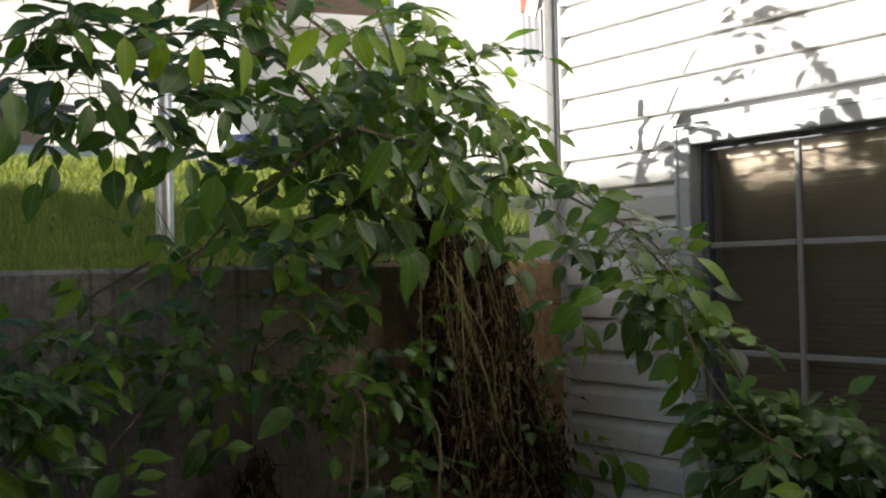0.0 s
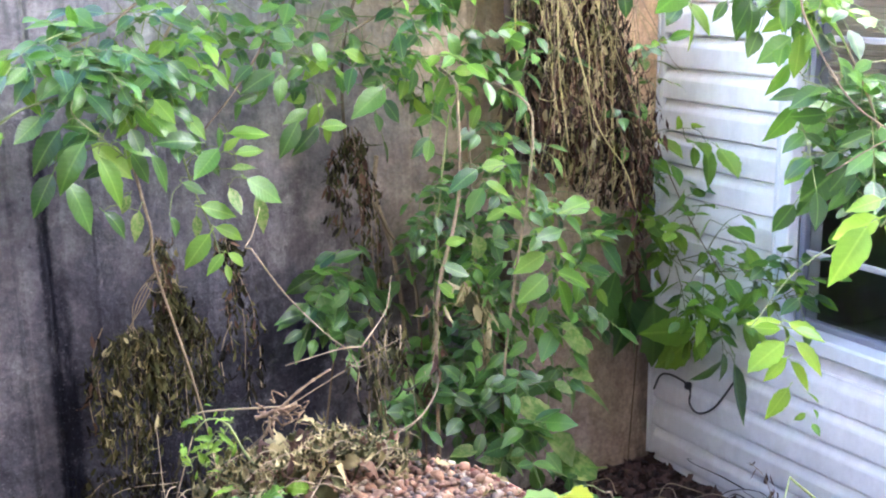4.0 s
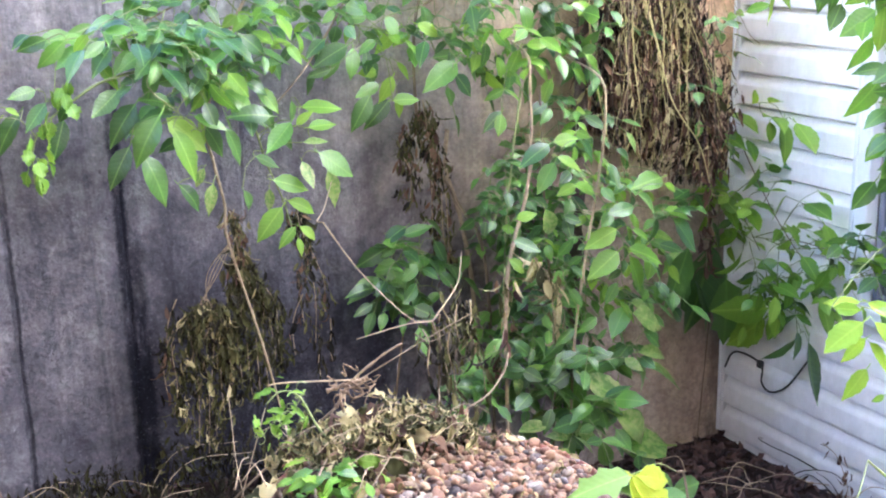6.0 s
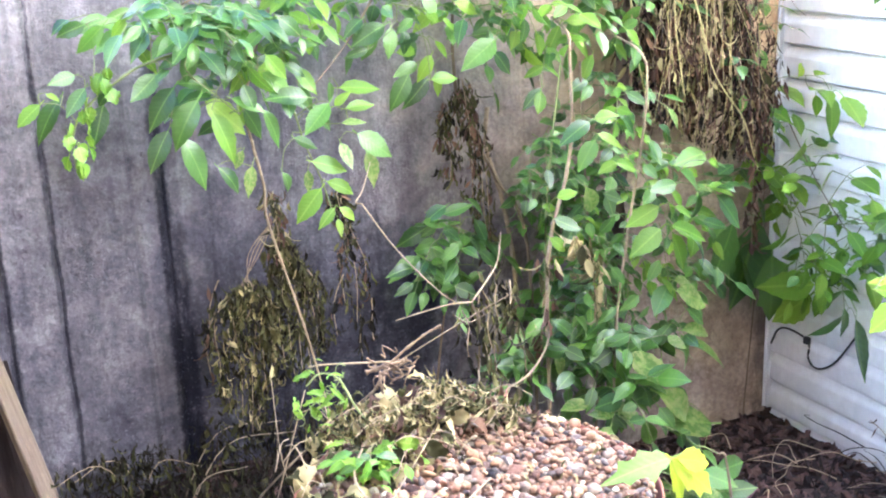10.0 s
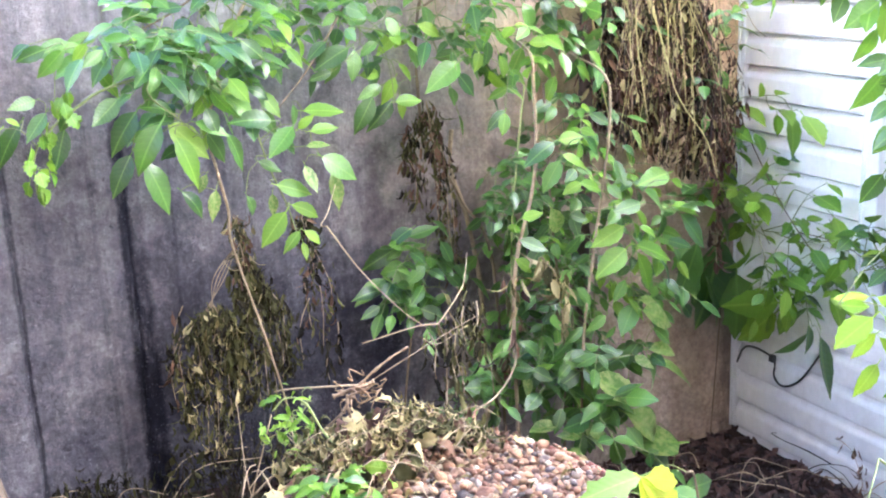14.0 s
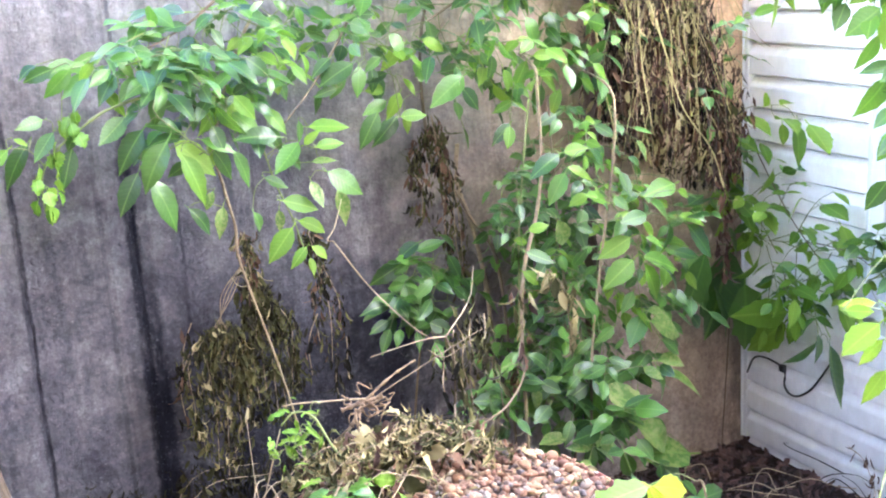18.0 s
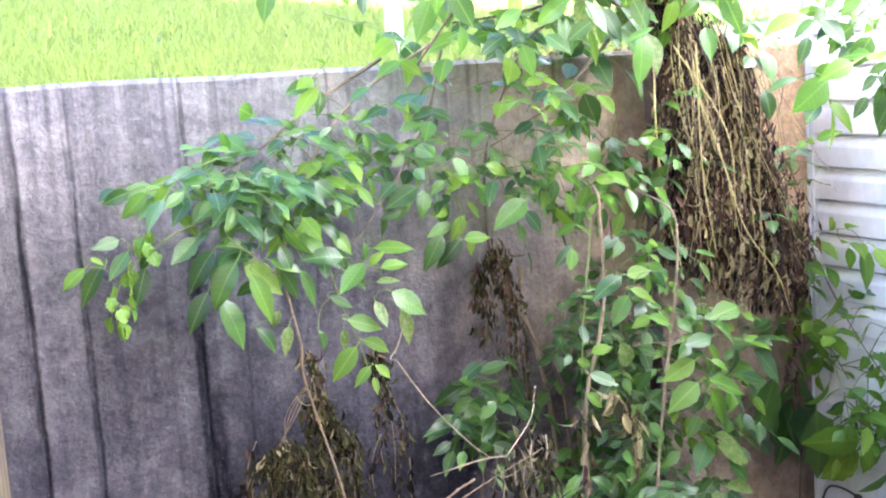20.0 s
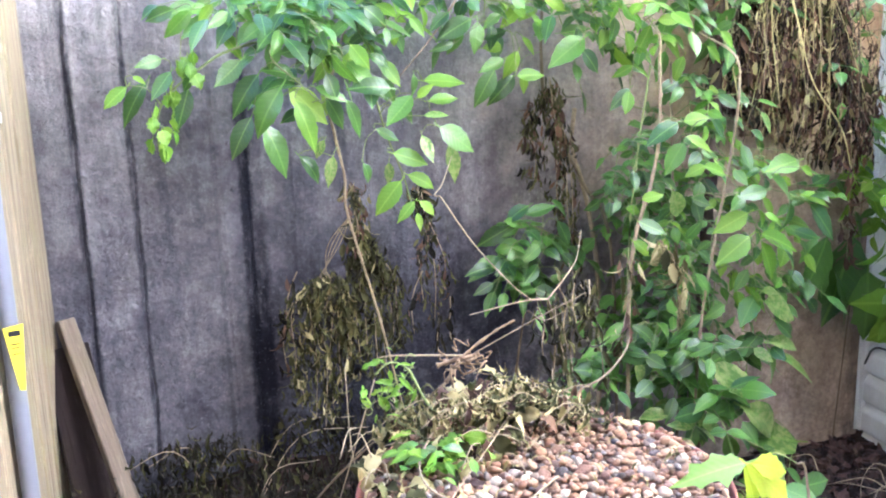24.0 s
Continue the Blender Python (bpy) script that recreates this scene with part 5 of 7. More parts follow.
SPRAY_E_B = [(-0.124, -0.325, 0.515, -0.126, -0.170, 0.375, "y"), (-0.101, -0.375, 0.564, -0.123, -0.359, 0.444, "y"), (-0.147, -0.510, 0.533, -0.148, -0.419, 0.391, "g"), (-0.172, -0.568, 0.524, -0.172, -0.597, 0.336, "g"), (-0.158, -0.587, 0.649, -0.165, -0.673, 0.571, "y"), (-0.166, -0.438, 0.933, -0.181, -0.389, 0.859, "y"), (-0.108, -0.408, 0.788, -0.129, -0.365, 0.726, "y"), (-0.123, -0.551, 0.867, -0.151, -0.643, 0.809, "y"), (-0.133, -0.128, 0.998, -0.134, -0.233, 0.979, "y"), (-0.172, -0.323, 0.998, -0.176, -0.285, 0.907, "y"), (-0.144, -0.420, 0.843, -0.164, -0.511, 0.815, "y"), (-0.096, -0.151, 0.764, -0.101, -0.080, 0.690, "y"), (-0.136, -0.280, 0.653, -0.155, -0.220, 0.576, "y"), (-0.138, -0.469, 0.700, -0.146, -0.439, 0.607, "y")]
SPRAY_E_C = [(-0.163, -0.622, 0.758, -0.188, -0.598, 0.690, "y"), (-0.100, -0.499, 0.952, -0.107, -0.571, 0.933, "y"), (-0.155, -0.124, 1.071, -0.170, -0.243, 1.071, "y"), (-0.142, -0.236, 1.067, -0.162, -0.310, 1.025, "y"), (-0.174, -0.419, 0.659, -0.185, -0.522, 0.670, "y"), (-0.108, -0.047, 0.947, -0.125, -0.150, 0.894, "y")]
SPRAY_K = [(-1.429, -1.440, 0.781, -1.564, -1.440, 0.777, "P"), (-1.429, -1.440, 0.777, -1.312, -1.440, 0.675, "M"), (-1.434, -1.440, 0.774, -1.384, -1.440, 0.667, "M"), (-1.418, -1.440, 0.776, -1.327, -1.440, 0.748, "L")]
SPRAY_A3_A = [(-1.71, -0.29, 1.72, -1.76, -0.33, 1.70, "y"), (-1.70, -0.29, 1.70, -1.77, -0.31, 1.63, "y"), (-1.69, -0.28, 1.69, -1.70, -0.31, 1.63, "g"), (-1.71, -0.28, 1.71, -1.79, -0.29, 1.69, "g"), (-1.70, -0.35, 1.75, -1.73, -0.40, 1.77, "y"), (-1.59, -0.28, 1.58, -1.57, -0.28, 1.53, "g"), (-1.66, -0.33, 1.60, -1.62, -0.35, 1.57, "g"), (-1.63, -0.29, 1.54, -1.70, -0.33, 1.53, "g"), (-1.80, -0.31, 1.58, -1.85, -0.35, 1.57, "g"), (-1.86, -0.31, 1.56, -1.92, -0.33, 1.56, "g"), (-1.92, -0.32, 1.54, -1.98, -0.35, 1.55, "g"), (-1.96, -0.27, 1.53, -2.02, -0.32, 1.54, "g"), (-2.05, -0.29, 1.51, -2.12, -0.31, 1.50, "g"), (-2.11, -0.32, 1.50, -2.19, -0.36, 1.49, "g"), (-2.19, -0.27, 1.50, -2.23, -0.31, 1.49, "g")]
SPRAY_A3_B = [(-1.81, -0.33, 1.55, -1.79, -0.36, 1.51, "g"), (-1.73, -0.28, 1.52, -1.70, -0.33, 1.49, "g"), (-1.83, -0.32, 1.52, -1.82, -0.35, 1.48, "g"), (-1.88, -0.27, 1.51, -1.92, -0.29, 1.48, "g"), (-1.94, -0.26, 1.50, -1.92, -0.31, 1.46, "g"), (-2.00, -0.32, 1.50, -2.03, -0.33, 1.47, "g"), (-2.03, -0.26, 1.48, -2.08, -0.29, 1.46, "g"), (-1.67, -0.33, 1.55, -1.74, -0.37, 1.58, "g"), (-1.62, -0.30, 1.54, -1.62, -0.34, 1.50, "g"), (-1.56, -0.27, 1.51, -1.52, -0.28, 1.49, "g"), (-1.72, -0.33, 1.58, -1.69, -0.37, 1.60, "g"), (-1.76, -0.27, 1.60, -1.79, -0.29, 1.63, "g"), (-1.56, -0.27, 1.63, -1.61, -0.30, 1.62, "g"), (-1.53, -0.34, 1.65, -1.51, -0.37, 1.63, "g"), (-1.49, -0.27, 1.58, -1.45, -0.31, 1.60, "g")]
SPRAY_A3_C = [(-1.58, -0.32, 1.69, -1.64, -0.34, 1.67, "g")]
SPRAY_EDARK = [(-0.27, -0.13, 0.72, -0.37, -0.18, 0.54, "m"), (-0.17, -0.12, 0.71, -0.23, -0.12, 0.41, "m"), (-0.11, -0.13, 0.59, -0.09, -0.13, 0.35, "m"), (-0.22, -0.11, 0.61, -0.17, -0.15, 0.44, "m"), (-0.29, -0.11, 0.71, -0.36, -0.13, 0.65, "m"), (-0.15, -0.10, 0.78, -0.12, -0.12, 0.69, "m"), (-0.28, -0.11, 0.64, -0.27, -0.14, 0.53, "m")]
SPRAY_J_A = [(-0.961, -1.051, 2.040, -0.915, -1.089, 2.005, "y"), (-0.909, -1.035, 1.924, -0.872, -1.064, 1.890, "y"), (-0.915, -1.051, 1.903, -0.877, -1.093, 1.913, "g"), (-0.905, -1.138, 1.889, -0.959, -1.128, 1.876, "g"), (-0.859, -1.172, 1.874, -0.810, -1.223, 1.872, "y"), (-0.827, -1.187, 1.855, -0.891, -1.152, 1.822, "g"), (-0.773, -1.164, 1.845, -0.747, -1.221, 1.809, "g"), (-0.789, -1.204, 1.824, -0.748, -1.242, 1.819, "g"), (-0.804, -1.110, 1.832, -0.872, -1.113, 1.806, "g"), (-0.849, -1.089, 1.852, -0.892, -1.082, 1.816, "g"), (-0.863, -1.014, 1.847, -0.908, -0.988, 1.823, "g"), (-0.845, -1.046, 1.813, -0.814, -1.082, 1.778, "g"), (-0.843, -1.167, 1.804, -0.878, -1.152, 1.768, "g"), (-0.921, -1.091, 1.775, -1.007, -1.076, 1.752, "y")]
SPRAY_J_B = [(-0.902, -1.125, 1.761, -0.875, -1.172, 1.716, "g"), (-0.809, -1.109, 1.748, -0.858, -1.097, 1.711, "g"), (-0.781, -1.142, 1.745, -0.730, -1.181, 1.691, "g"), (-0.837, -1.189, 1.721, -0.876, -1.176, 1.662, "g"), (-0.797, -1.112, 1.711, -0.851, -1.099, 1.687, "g"), (-0.774, -1.186, 1.755, -0.758, -1.226, 1.702, "g"), (-0.709, -1.203, 1.769, -0.680, -1.236, 1.788, "y"), (-0.639, -1.192, 1.756, -0.616, -1.239, 1.774, "y"), (-0.678, -1.260, 1.736, -0.624, -1.324, 1.677, "y"), (-0.679, -1.212, 1.727, -0.666, -1.264, 1.686, "g"), (-0.711, -1.159, 1.694, -0.675, -1.198, 1.652, "g"), (-0.697, -1.128, 1.670, -0.736, -1.111, 1.608, "g"), (-0.787, -1.165, 1.625, -0.805, -1.194, 1.528, "g"), (-0.800, -1.203, 1.601, -0.799, -1.230, 1.528, "g")]
SPRAY_J_C = [(-0.911, -1.148, 1.643, -0.979, -1.139, 1.586, "g"), (-0.895, -1.037, 1.649, -0.962, -1.022, 1.640, "g"), (-0.837, -1.059, 1.598, -0.795, -1.103, 1.538, "y"), (-0.848, -1.082, 1.592, -0.860, -1.107, 1.501, "y"), (-0.875, -1.084, 1.594, -0.920, -1.078, 1.558, "g"), (-0.643, -1.188, 1.617, -0.739, -1.172, 1.603, "y"), (-0.738, -1.190, 1.586, -0.691, -1.251, 1.590, "y"), (-0.725, -1.265, 1.608, -0.786, -1.263, 1.547, "y"), (-0.653, -1.214, 1.617, -0.609, -1.291, 1.583, "y"), (-0.623, -1.203, 1.628, -0.550, -1.266, 1.586, "g"), (-0.683, -1.240, 1.570, -0.649, -1.297, 1.495, "y"), (-0.702, -1.288, 1.576, -0.645, -1.349, 1.526, "y"), (-0.714, -1.258, 1.537, -0.720, -1.264, 1.448, "y"), (-0.740, -1.260, 1.532, -0.815, -1.250, 1.484, "g")]
SPRAY_J_D = [(-0.676, -1.284, 1.641, -0.635, -1.324, 1.601, "y")]
SPRAY_JJ_A = [(-0.716, -1.234, 1.477, -0.745, -1.225, 1.405, "g"), (-0.653, -1.222, 1.410, -0.715, -1.187, 1.407, "g"), (-0.679, -1.226, 1.389, -0.732, -1.213, 1.307, "g"), (-0.688, -1.298, 1.430, -0.754, -1.281, 1.398, "g"), (-0.657, -1.319, 1.475, -0.643, -1.351, 1.426, "g"), (-0.604, -1.348, 1.483, -0.638, -1.331, 1.460, "g"), (-0.505, -1.353, 1.452, -0.513, -1.389, 1.421, "y"), (-0.571, -1.362, 1.434, -0.536, -1.394, 1.444, "g"), (-0.540, -1.302, 1.343, -0.588, -1.318, 1.309, "s"), (-0.507, -1.333, 1.306, -0.549, -1.327, 1.271, "g"), (-0.425, -1.316, 1.381, -0.467, -1.294, 1.329, "y"), (-0.608, -1.221, 1.320, -0.566, -1.264, 1.279, "g"), (-0.647, -1.316, 1.297, -0.679, -1.303, 1.262, "g"), (-0.601, -1.320, 1.256, -0.653, -1.330, 1.167, "g")]
SPRAY_JJ_B = [(-0.635, -1.319, 1.272, -0.728, -1.291, 1.184, "g"), (-0.533, -1.308, 1.275, -0.567, -1.305, 1.235, "g"), (-0.525, -1.330, 1.244, -0.465, -1.372, 1.224, "y"), (-0.508, -1.419, 1.302, -0.489, -1.444, 1.252, "g"), (-0.614, -1.245, 1.371, -0.671, -1.231, 1.325, "g"), (-0.613, -1.306, 1.375, -0.589, -1.348, 1.388, "g"), (-0.497, -1.357, 1.379, -0.443, -1.405, 1.400, "g"), (-0.417, -1.353, 1.358, -0.414, -1.391, 1.297, "g"), (-0.697, -1.268, 1.286, -0.737, -1.272, 1.242, "g"), (-0.415, -1.396, 1.409, -0.398, -1.451, 1.363, "g"), (-0.365, -1.398, 1.331, -0.418, -1.379, 1.287, "g"), (-0.318, -1.390, 1.251, -0.284, -1.420, 1.200, "g"), (-0.531, -1.348, 1.214, -0.589, -1.349, 1.174, "g"), (-0.502, -1.411, 1.229, -0.560, -1.399, 1.188, "g")]
SPRAY_K2 = [(-1.52, -1.72, 0.76, -1.60, -1.69, 0.77, "p"), (-1.51, -1.71, 0.76, -1.51, -1.72, 0.80, "p"), (-1.50, -1.75, 0.77, -1.46, -1.78, 0.80, "p"), (-1.48, -1.71, 0.74, -1.43, -1.76, 0.74, "p"), (-1.31, -1.80, 0.78, -1.39, -1.80, 0.76, "y"), (-1.38, -1.80, 0.74, -1.35, -1.83, 0.76, "p"), (-1.56, -1.69, 0.79, -1.57, -1.69, 0.84, "m"), (-1.55, -1.70, 0.83, -1.52, -1.75, 0.82, "m"), (-1.53, -1.71, 0.80, -1.52, -1.72, 0.84, "m"), (-1.58, -1.70, 0.79, -1.58, -1.74, 0.78, "m"), (-1.46, -1.73, 0.78, -1.42, -1.76, 0.80, "g"), (-1.41, -1.75, 0.75, -1.44, -1.77, 0.75, "g"), (-1.59, -1.66, 0.82, -1.62, -1.68, 0.79, "m"), (-1.60, -1.70, 0.77, -1.63, -1.68, 0.77, "y"), (-1.41, -1.78, 0.75, -1.38, -1.82, 0.77, "y")]
SPRAY_K3 = [(-1.05, -1.76, 1.32, -1.11, -1.75, 1.31, "y"), (-1.05, -1.76, 1.29, -1.13, -1.73, 1.26, "y"), (-1.08, -1.76, 1.28, -1.15, -1.76, 1.20, "y"), (-1.04, -1.76, 1.28, -1.03, -1.79, 1.19, "y"), (-1.00, -1.77, 1.31, -1.00, -1.79, 1.26, "y"), (-0.98, -1.77, 1.35, -1.04, -1.76, 1.36, "y"), (-1.23, -1.68, 1.12, -1.20, -1.72, 1.12, "y"), (-1.16, -1.70, 1.11, -1.12, -1.73, 1.10, "y"), (-1.02, -1.78, 1.33, -1.02, -1.81, 1.32, "y")]
SPRAY_K4 = [(-0.84, -1.37, 0.98, -0.90, -1.33, 0.97, "Y"), (-0.83, -1.38, 0.98, -0.80, -1.45, 0.96, "Y"), (-0.86, -1.40, 0.95, -0.96, -1.39, 0.90, "Y"), (-0.84, -1.41, 0.95, -0.81, -1.47, 0.90, "Y"), (-0.86, -1.41, 0.92, -0.92, -1.40, 0.88, "Y"), (-0.84, -1.40, 0.85, -0.90, -1.41, 0.80, "Y"), (-0.82, -1.43, 0.80, -0.85, -1.43, 0.79, "y"), (-0.81, -1.44, 0.81, -0.79, -1.45, 0.78, "y"), (-0.81, -1.42, 0.84, -0.81, -1.46, 0.83, "y"), (-0.85, -1.41, 0.91, -0.82, -1.45, 0.86, "Y"), (-0.81, -1.44, 0.78, -0.82, -1.47, 0.77, "y")]
SPRAY_I_A = [(-1.82, -0.66, 2.23, -1.76, -0.69, 2.16, "y"), (-1.76, -0.81, 2.19, -1.76, -0.84, 2.10, "Y"), (-1.67, -0.78, 2.20, -1.69, -0.77, 2.11, "Y"), (-1.63, -0.85, 2.18, -1.63, -0.85, 2.08, "Y"), (-1.55, -0.90, 2.18, -1.55, -0.92, 2.08, "Y"), (-1.95, -0.70, 2.09, -1.94, -0.74, 2.00, "g"), (-1.85, -0.68, 2.12, -1.86, -0.67, 2.06, "g"), (-1.88, -0.61, 2.02, -1.86, -0.65, 2.07, "g"), (-1.81, -0.71, 2.13, -1.84, -0.68, 2.14, "g"), (-1.90, -0.62, 2.22, -1.93, -0.60, 2.16, "g"), (-1.87, -0.71, 2.21, -1.88, -0.71, 2.15, "g"), (-1.82, -0.78, 2.06, -1.84, -0.80, 1.98, "g"), (-1.83, -0.69, 2.04, -1.83, -0.67, 1.98, "g"), (-1.77, -0.75, 2.07, -1.75, -0.78, 2.00, "g"), (-1.71, -0.82, 2.04, -1.67, -0.86, 1.99, "g")]
SPRAY_I_B = [(-1.63, -0.80, 1.98, -1.69, -0.78, 1.93, "g"), (-1.62, -0.78, 1.95, -1.62, -0.81, 1.88, "g"), (-1.61, -0.89, 1.92, -1.63, -0.89, 1.82, "g"), (-1.78, -0.76, 1.98, -1.79, -0.75, 1.93, "g"), (-1.72, -0.74, 1.96, -1.74, -0.71, 1.93, "g"), (-1.58, -0.87, 2.05, -1.59, -0.89, 1.98, "g"), (-1.62, -0.85, 2.06, -1.56, -0.89, 2.07, "g"), (-1.68, -0.82, 2.08, -1.73, -0.81, 2.07, "g"), (-1.78, -0.72, 2.12, -1.73, -0.74, 2.06, "g"), (-1.91, -0.73, 2.22, -1.97, -0.70, 2.20, "g"), (-1.93, -0.68, 2.25, -1.89, -0.72, 2.26, "g"), (-1.80, -0.67, 2.27, -1.84, -0.64, 2.25, "g"), (-1.74, -0.76, 2.23, -1.80, -0.74, 2.24, "g"), (-1.65, -0.77, 2.24, -1.70, -0.77, 2.22, "g"), (-1.53, -0.94, 1.96, -1.47, -0.98, 1.96, "g")]
SPRAY_I2_A = [(-1.37, -0.88, 2.23, -1.44, -0.85, 2.15, "Y"), (-1.21, -0.68, 2.28, -1.21, -0.67, 2.18, "Y"), (-1.31, -0.92, 2.22, -1.28, -0.95, 2.13, "Y"), (-1.25, -0.97, 2.21, -1.24, -1.01, 2.13, "Y"), (-1.33, -0.94, 2.21, -1.38, -0.89, 2.17, "y"), (-1.33, -1.01, 2.20, -1.30, -1.06, 2.14, "Y"), (-1.27, -0.99, 1.99, -1.34, -0.98, 1.88, "g"), (-1.14, -0.93, 1.99, -1.18, -0.90, 1.93, "g"), (-1.11, -0.79, 1.76, -1.11, -0.80, 1.65, "g"), (-1.14, -0.78, 1.75, -1.10, -0.84, 1.77, "g"), (-1.12, -1.05, 1.85, -1.09, -1.06, 1.83, "Y"), (-1.13, -1.15, 2.03, -1.10, -1.19, 1.98, "s"), (-1.02, -1.02, 1.98, -1.01, -1.06, 1.93, "s"), (-1.05, -0.98, 1.99, -1.04, -1.02, 1.97, "s"), (-1.16, -1.05, 2.09, -1.10, -1.09, 2.07, "g")]
SPRAY_I2_B = [(-1.24, -1.04, 1.88, -1.22, -1.05, 1.82, "g"), (-1.18, -1.06, 1.87, -1.20, -1.04, 1.81, "s"), (-1.21, -0.81, 1.91, -1.19, -0.82, 1.85, "g"), (-1.43, -0.92, 1.90, -1.48, -0.91, 1.85, "g"), (-1.25, -0.73, 1.85, -1.33, -0.71, 1.80, "g"), (-1.44, -0.88, 1.82, -1.49, -0.85, 1.79, "g"), (-1.19, -0.72, 1.80, -1.25, -0.71, 1.76, "g"), (-1.34, -0.57, 1.78, -1.39, -0.55, 1.75, "g"), (-1.37, -0.84, 1.77, -1.34, -0.89, 1.74, "g"), (-1.23, -0.93, 1.94, -1.26, -0.90, 1.95, "g"), (-1.15, -1.03, 1.93, -1.14, -1.07, 1.88, "g"), (-1.20, -1.07, 2.04, -1.18, -1.11, 2.00, "g"), (-1.37, -0.86, 2.06, -1.41, -0.82, 2.04, "g"), (-1.35, -1.00, 2.04, -1.39, -1.00, 2.01, "g"), (-1.11, -0.75, 2.12, -1.06, -0.77, 2.10, "g")]


def plants():
    a = thing("wall_vine", "green leafy vine spilling over the grey concrete wall", "vine", "vines on the wall")
    stem(a, [(-1.62, -0.25, 0.26), (-1.72, -0.3, 0.7), (-1.8, -0.33, 0.996), (-1.806, -0.34, 1.093), (-1.824, -0.34, 1.19), (-1.83, -0.33, 1.3), (-1.72, -0.22, 1.5), (-1.55, -0.1, 1.66), (-1.32, -0.12, 1.8)], 0.0025, 0.005, PALE_STEM, seed=1)
    stem(a, [(-1.82, -0.33, 1.35), (-1.95, -0.4, 1.42), (-2.066, -0.42, 1.408), (-2.135, -0.42, 1.372), (-2.2, -0.42, 1.325), (-2.228, -0.42, 1.275), (-2.231, -0.42, 1.202)], 0.004, 0.002, GREEN_STEM, seed=2)
    stem(a, [(-1.75, -0.3, 1.4), (-1.73, -0.37, 1.27), (-1.711, -0.38, 1.188), (-1.676, -0.38, 1.095), (-1.654, -0.38, 1.009)], 0.003, 0.0015, GREEN_STEM, seed=3)
    stem(a, [(-1.9, -0.4, 1.47), (-1.98, -0.42, 1.4), (-1.92, -0.42, 1.33), (-1.87, -0.42, 1.28)], 0.0025, 0.0015, GREEN_STEM, seed=4)
    stem(a, [(-1.502, -0.2, 1.76), (-1.7, -0.25, 1.66), (-1.86, -0.3, 1.56), (-2.0, -0.32, 1.5)], 0.005, 0.002, BARK, seed=5)
    for k, rows in enumerate((SPRAY_A_A, SPRAY_A_B, SPRAY_A_C, SPRAY_A_D, SPRAY_A_E, SPRAY_A3_A, SPRAY_A3_B, SPRAY_A3_C)):
        spray(a, rows, 100 + k)
    thicket(a, (-1.86, -0.30, 1.47), (0.2, 0.08, 0.08), 20, 201, 0.062)
    thicket(a, (-1.96, -0.38, 1.49), (0.17, 0.06, 0.07), 14, 203, 0.062, "ggg")
    thicket(a, (-1.7, -0.25, 1.56), (0.26, 0.1, 0.08), 18, 202, 0.06)
    # young curled shoots
    for k, (x, z) in enumerate(((-2.17, 1.4), (-2.2, 1.33), (-2.225, 1.27), (-2.23, 1.22), (-2.15, 1.41))):
        r = random.Random(k)
        for _ in range(5):
            p = Vector((x + r.gauss(0, 0.012), -0.43 + r.gauss(0, 0.01), z + r.gauss(0, 0.012)))
            leaf(a, p, p + Vector((r.gauss(0, 0.02), r.gauss(0, 0.01), -0.03 - r.random() * 0.015)), r.choice("cccy"), r, 1.3)

    b = thing("wall_vine", "green vine hanging over the top of the concrete wall", "vine", "vines on the wall")
    stem(b, [(-0.95, -0.1, 0.02), (-0.99, -0.12, 0.76), (-1.07, -0.1, 0.96), (-1.145, -0.1, 1.097), (-1.185, -0.1, 1.18), (-1.2, -0.14, 1.5), (-1.05, -0.1, 1.77), (-0.9, -0.02, 1.85)], 0.005, 0.004, BARK, seed=6)
    stem(b, [(-0.78, -0.1, 1.78), (-0.9, -0.2, 1.72), (-1.05, -0.26, 1.62), (-1.25, -0.28, 1.52)], 0.006, 0.003, BARK, seed=7)
    for k, rows in enumerate((SPRAY_B_A, SPRAY_B_B, SPRAY_B_C)):
        spray(b, rows, 110 + k)
    thicket(b, (-1.17, -0.20, 1.44), (0.16, 0.06, 0.07), 10, 203, 0.06)
    thicket(b, (-1.15, -0.2, 1.6), (0.35, 0.1, 0.12), 20, 204, 0.065)
    thicket(b, (-0.78, -0.2, 1.5), (0.2, 0.08, 0.18), 10, 205, 0.06)

    b2 = thing("wall_vine", "tangled green vine leaves against the stained wall", "vine", "vines on the wall")
    stem(b2, [(-1.3, -0.12, 1.78), (-1.4, -0.22, 1.6), (-1.55, -0.3, 1.42), (-1.68, -0.34, 1.3)], 0.004, 0.002, BARK, seed=26)
    thicket(b2, (-1.81, -0.30, 1.35), (0.1, 0.05, 0.05), 5, 243, 0.055, "ggg")
    thicket(b2, (-1.5, -0.24, 1.5), (0.16, 0.08, 0.08), 9, 244, 0.058, "gggy")
    thicket(b2, (-1.0, -0.26, 1.5), (0.2, 0.08, 0.16), 12, 246, 0.06, "gggy")

    c = thing("climbing_vine", "dense green climbing vine with pale woody stems", "vine", "vines on the wall")
    stem(c, [(-0.9, -0.12, 1.4), (-0.98, -0.34, 1.38), (-1.01, -0.4, 1.316), (-1.006, -0.4, 1.143), (-1.027, -0.4, 1.012), (-1.071, -0.4, 0.867), (-1.091, -0.41, 0.652), (-1.1, -0.45, 0.02)], 0.004, 0.006, PALE_STEM, seed=8)
    stem(c, [(-1.091, -0.42, 0.64), (-1.2, -0.6, 0.66), (-1.388, -0.86, 0.72), (-1.473, -0.9, 0.71), (-1.565, -0.93, 0.69)], 0.0035, 0.002, BARK, seed=9)
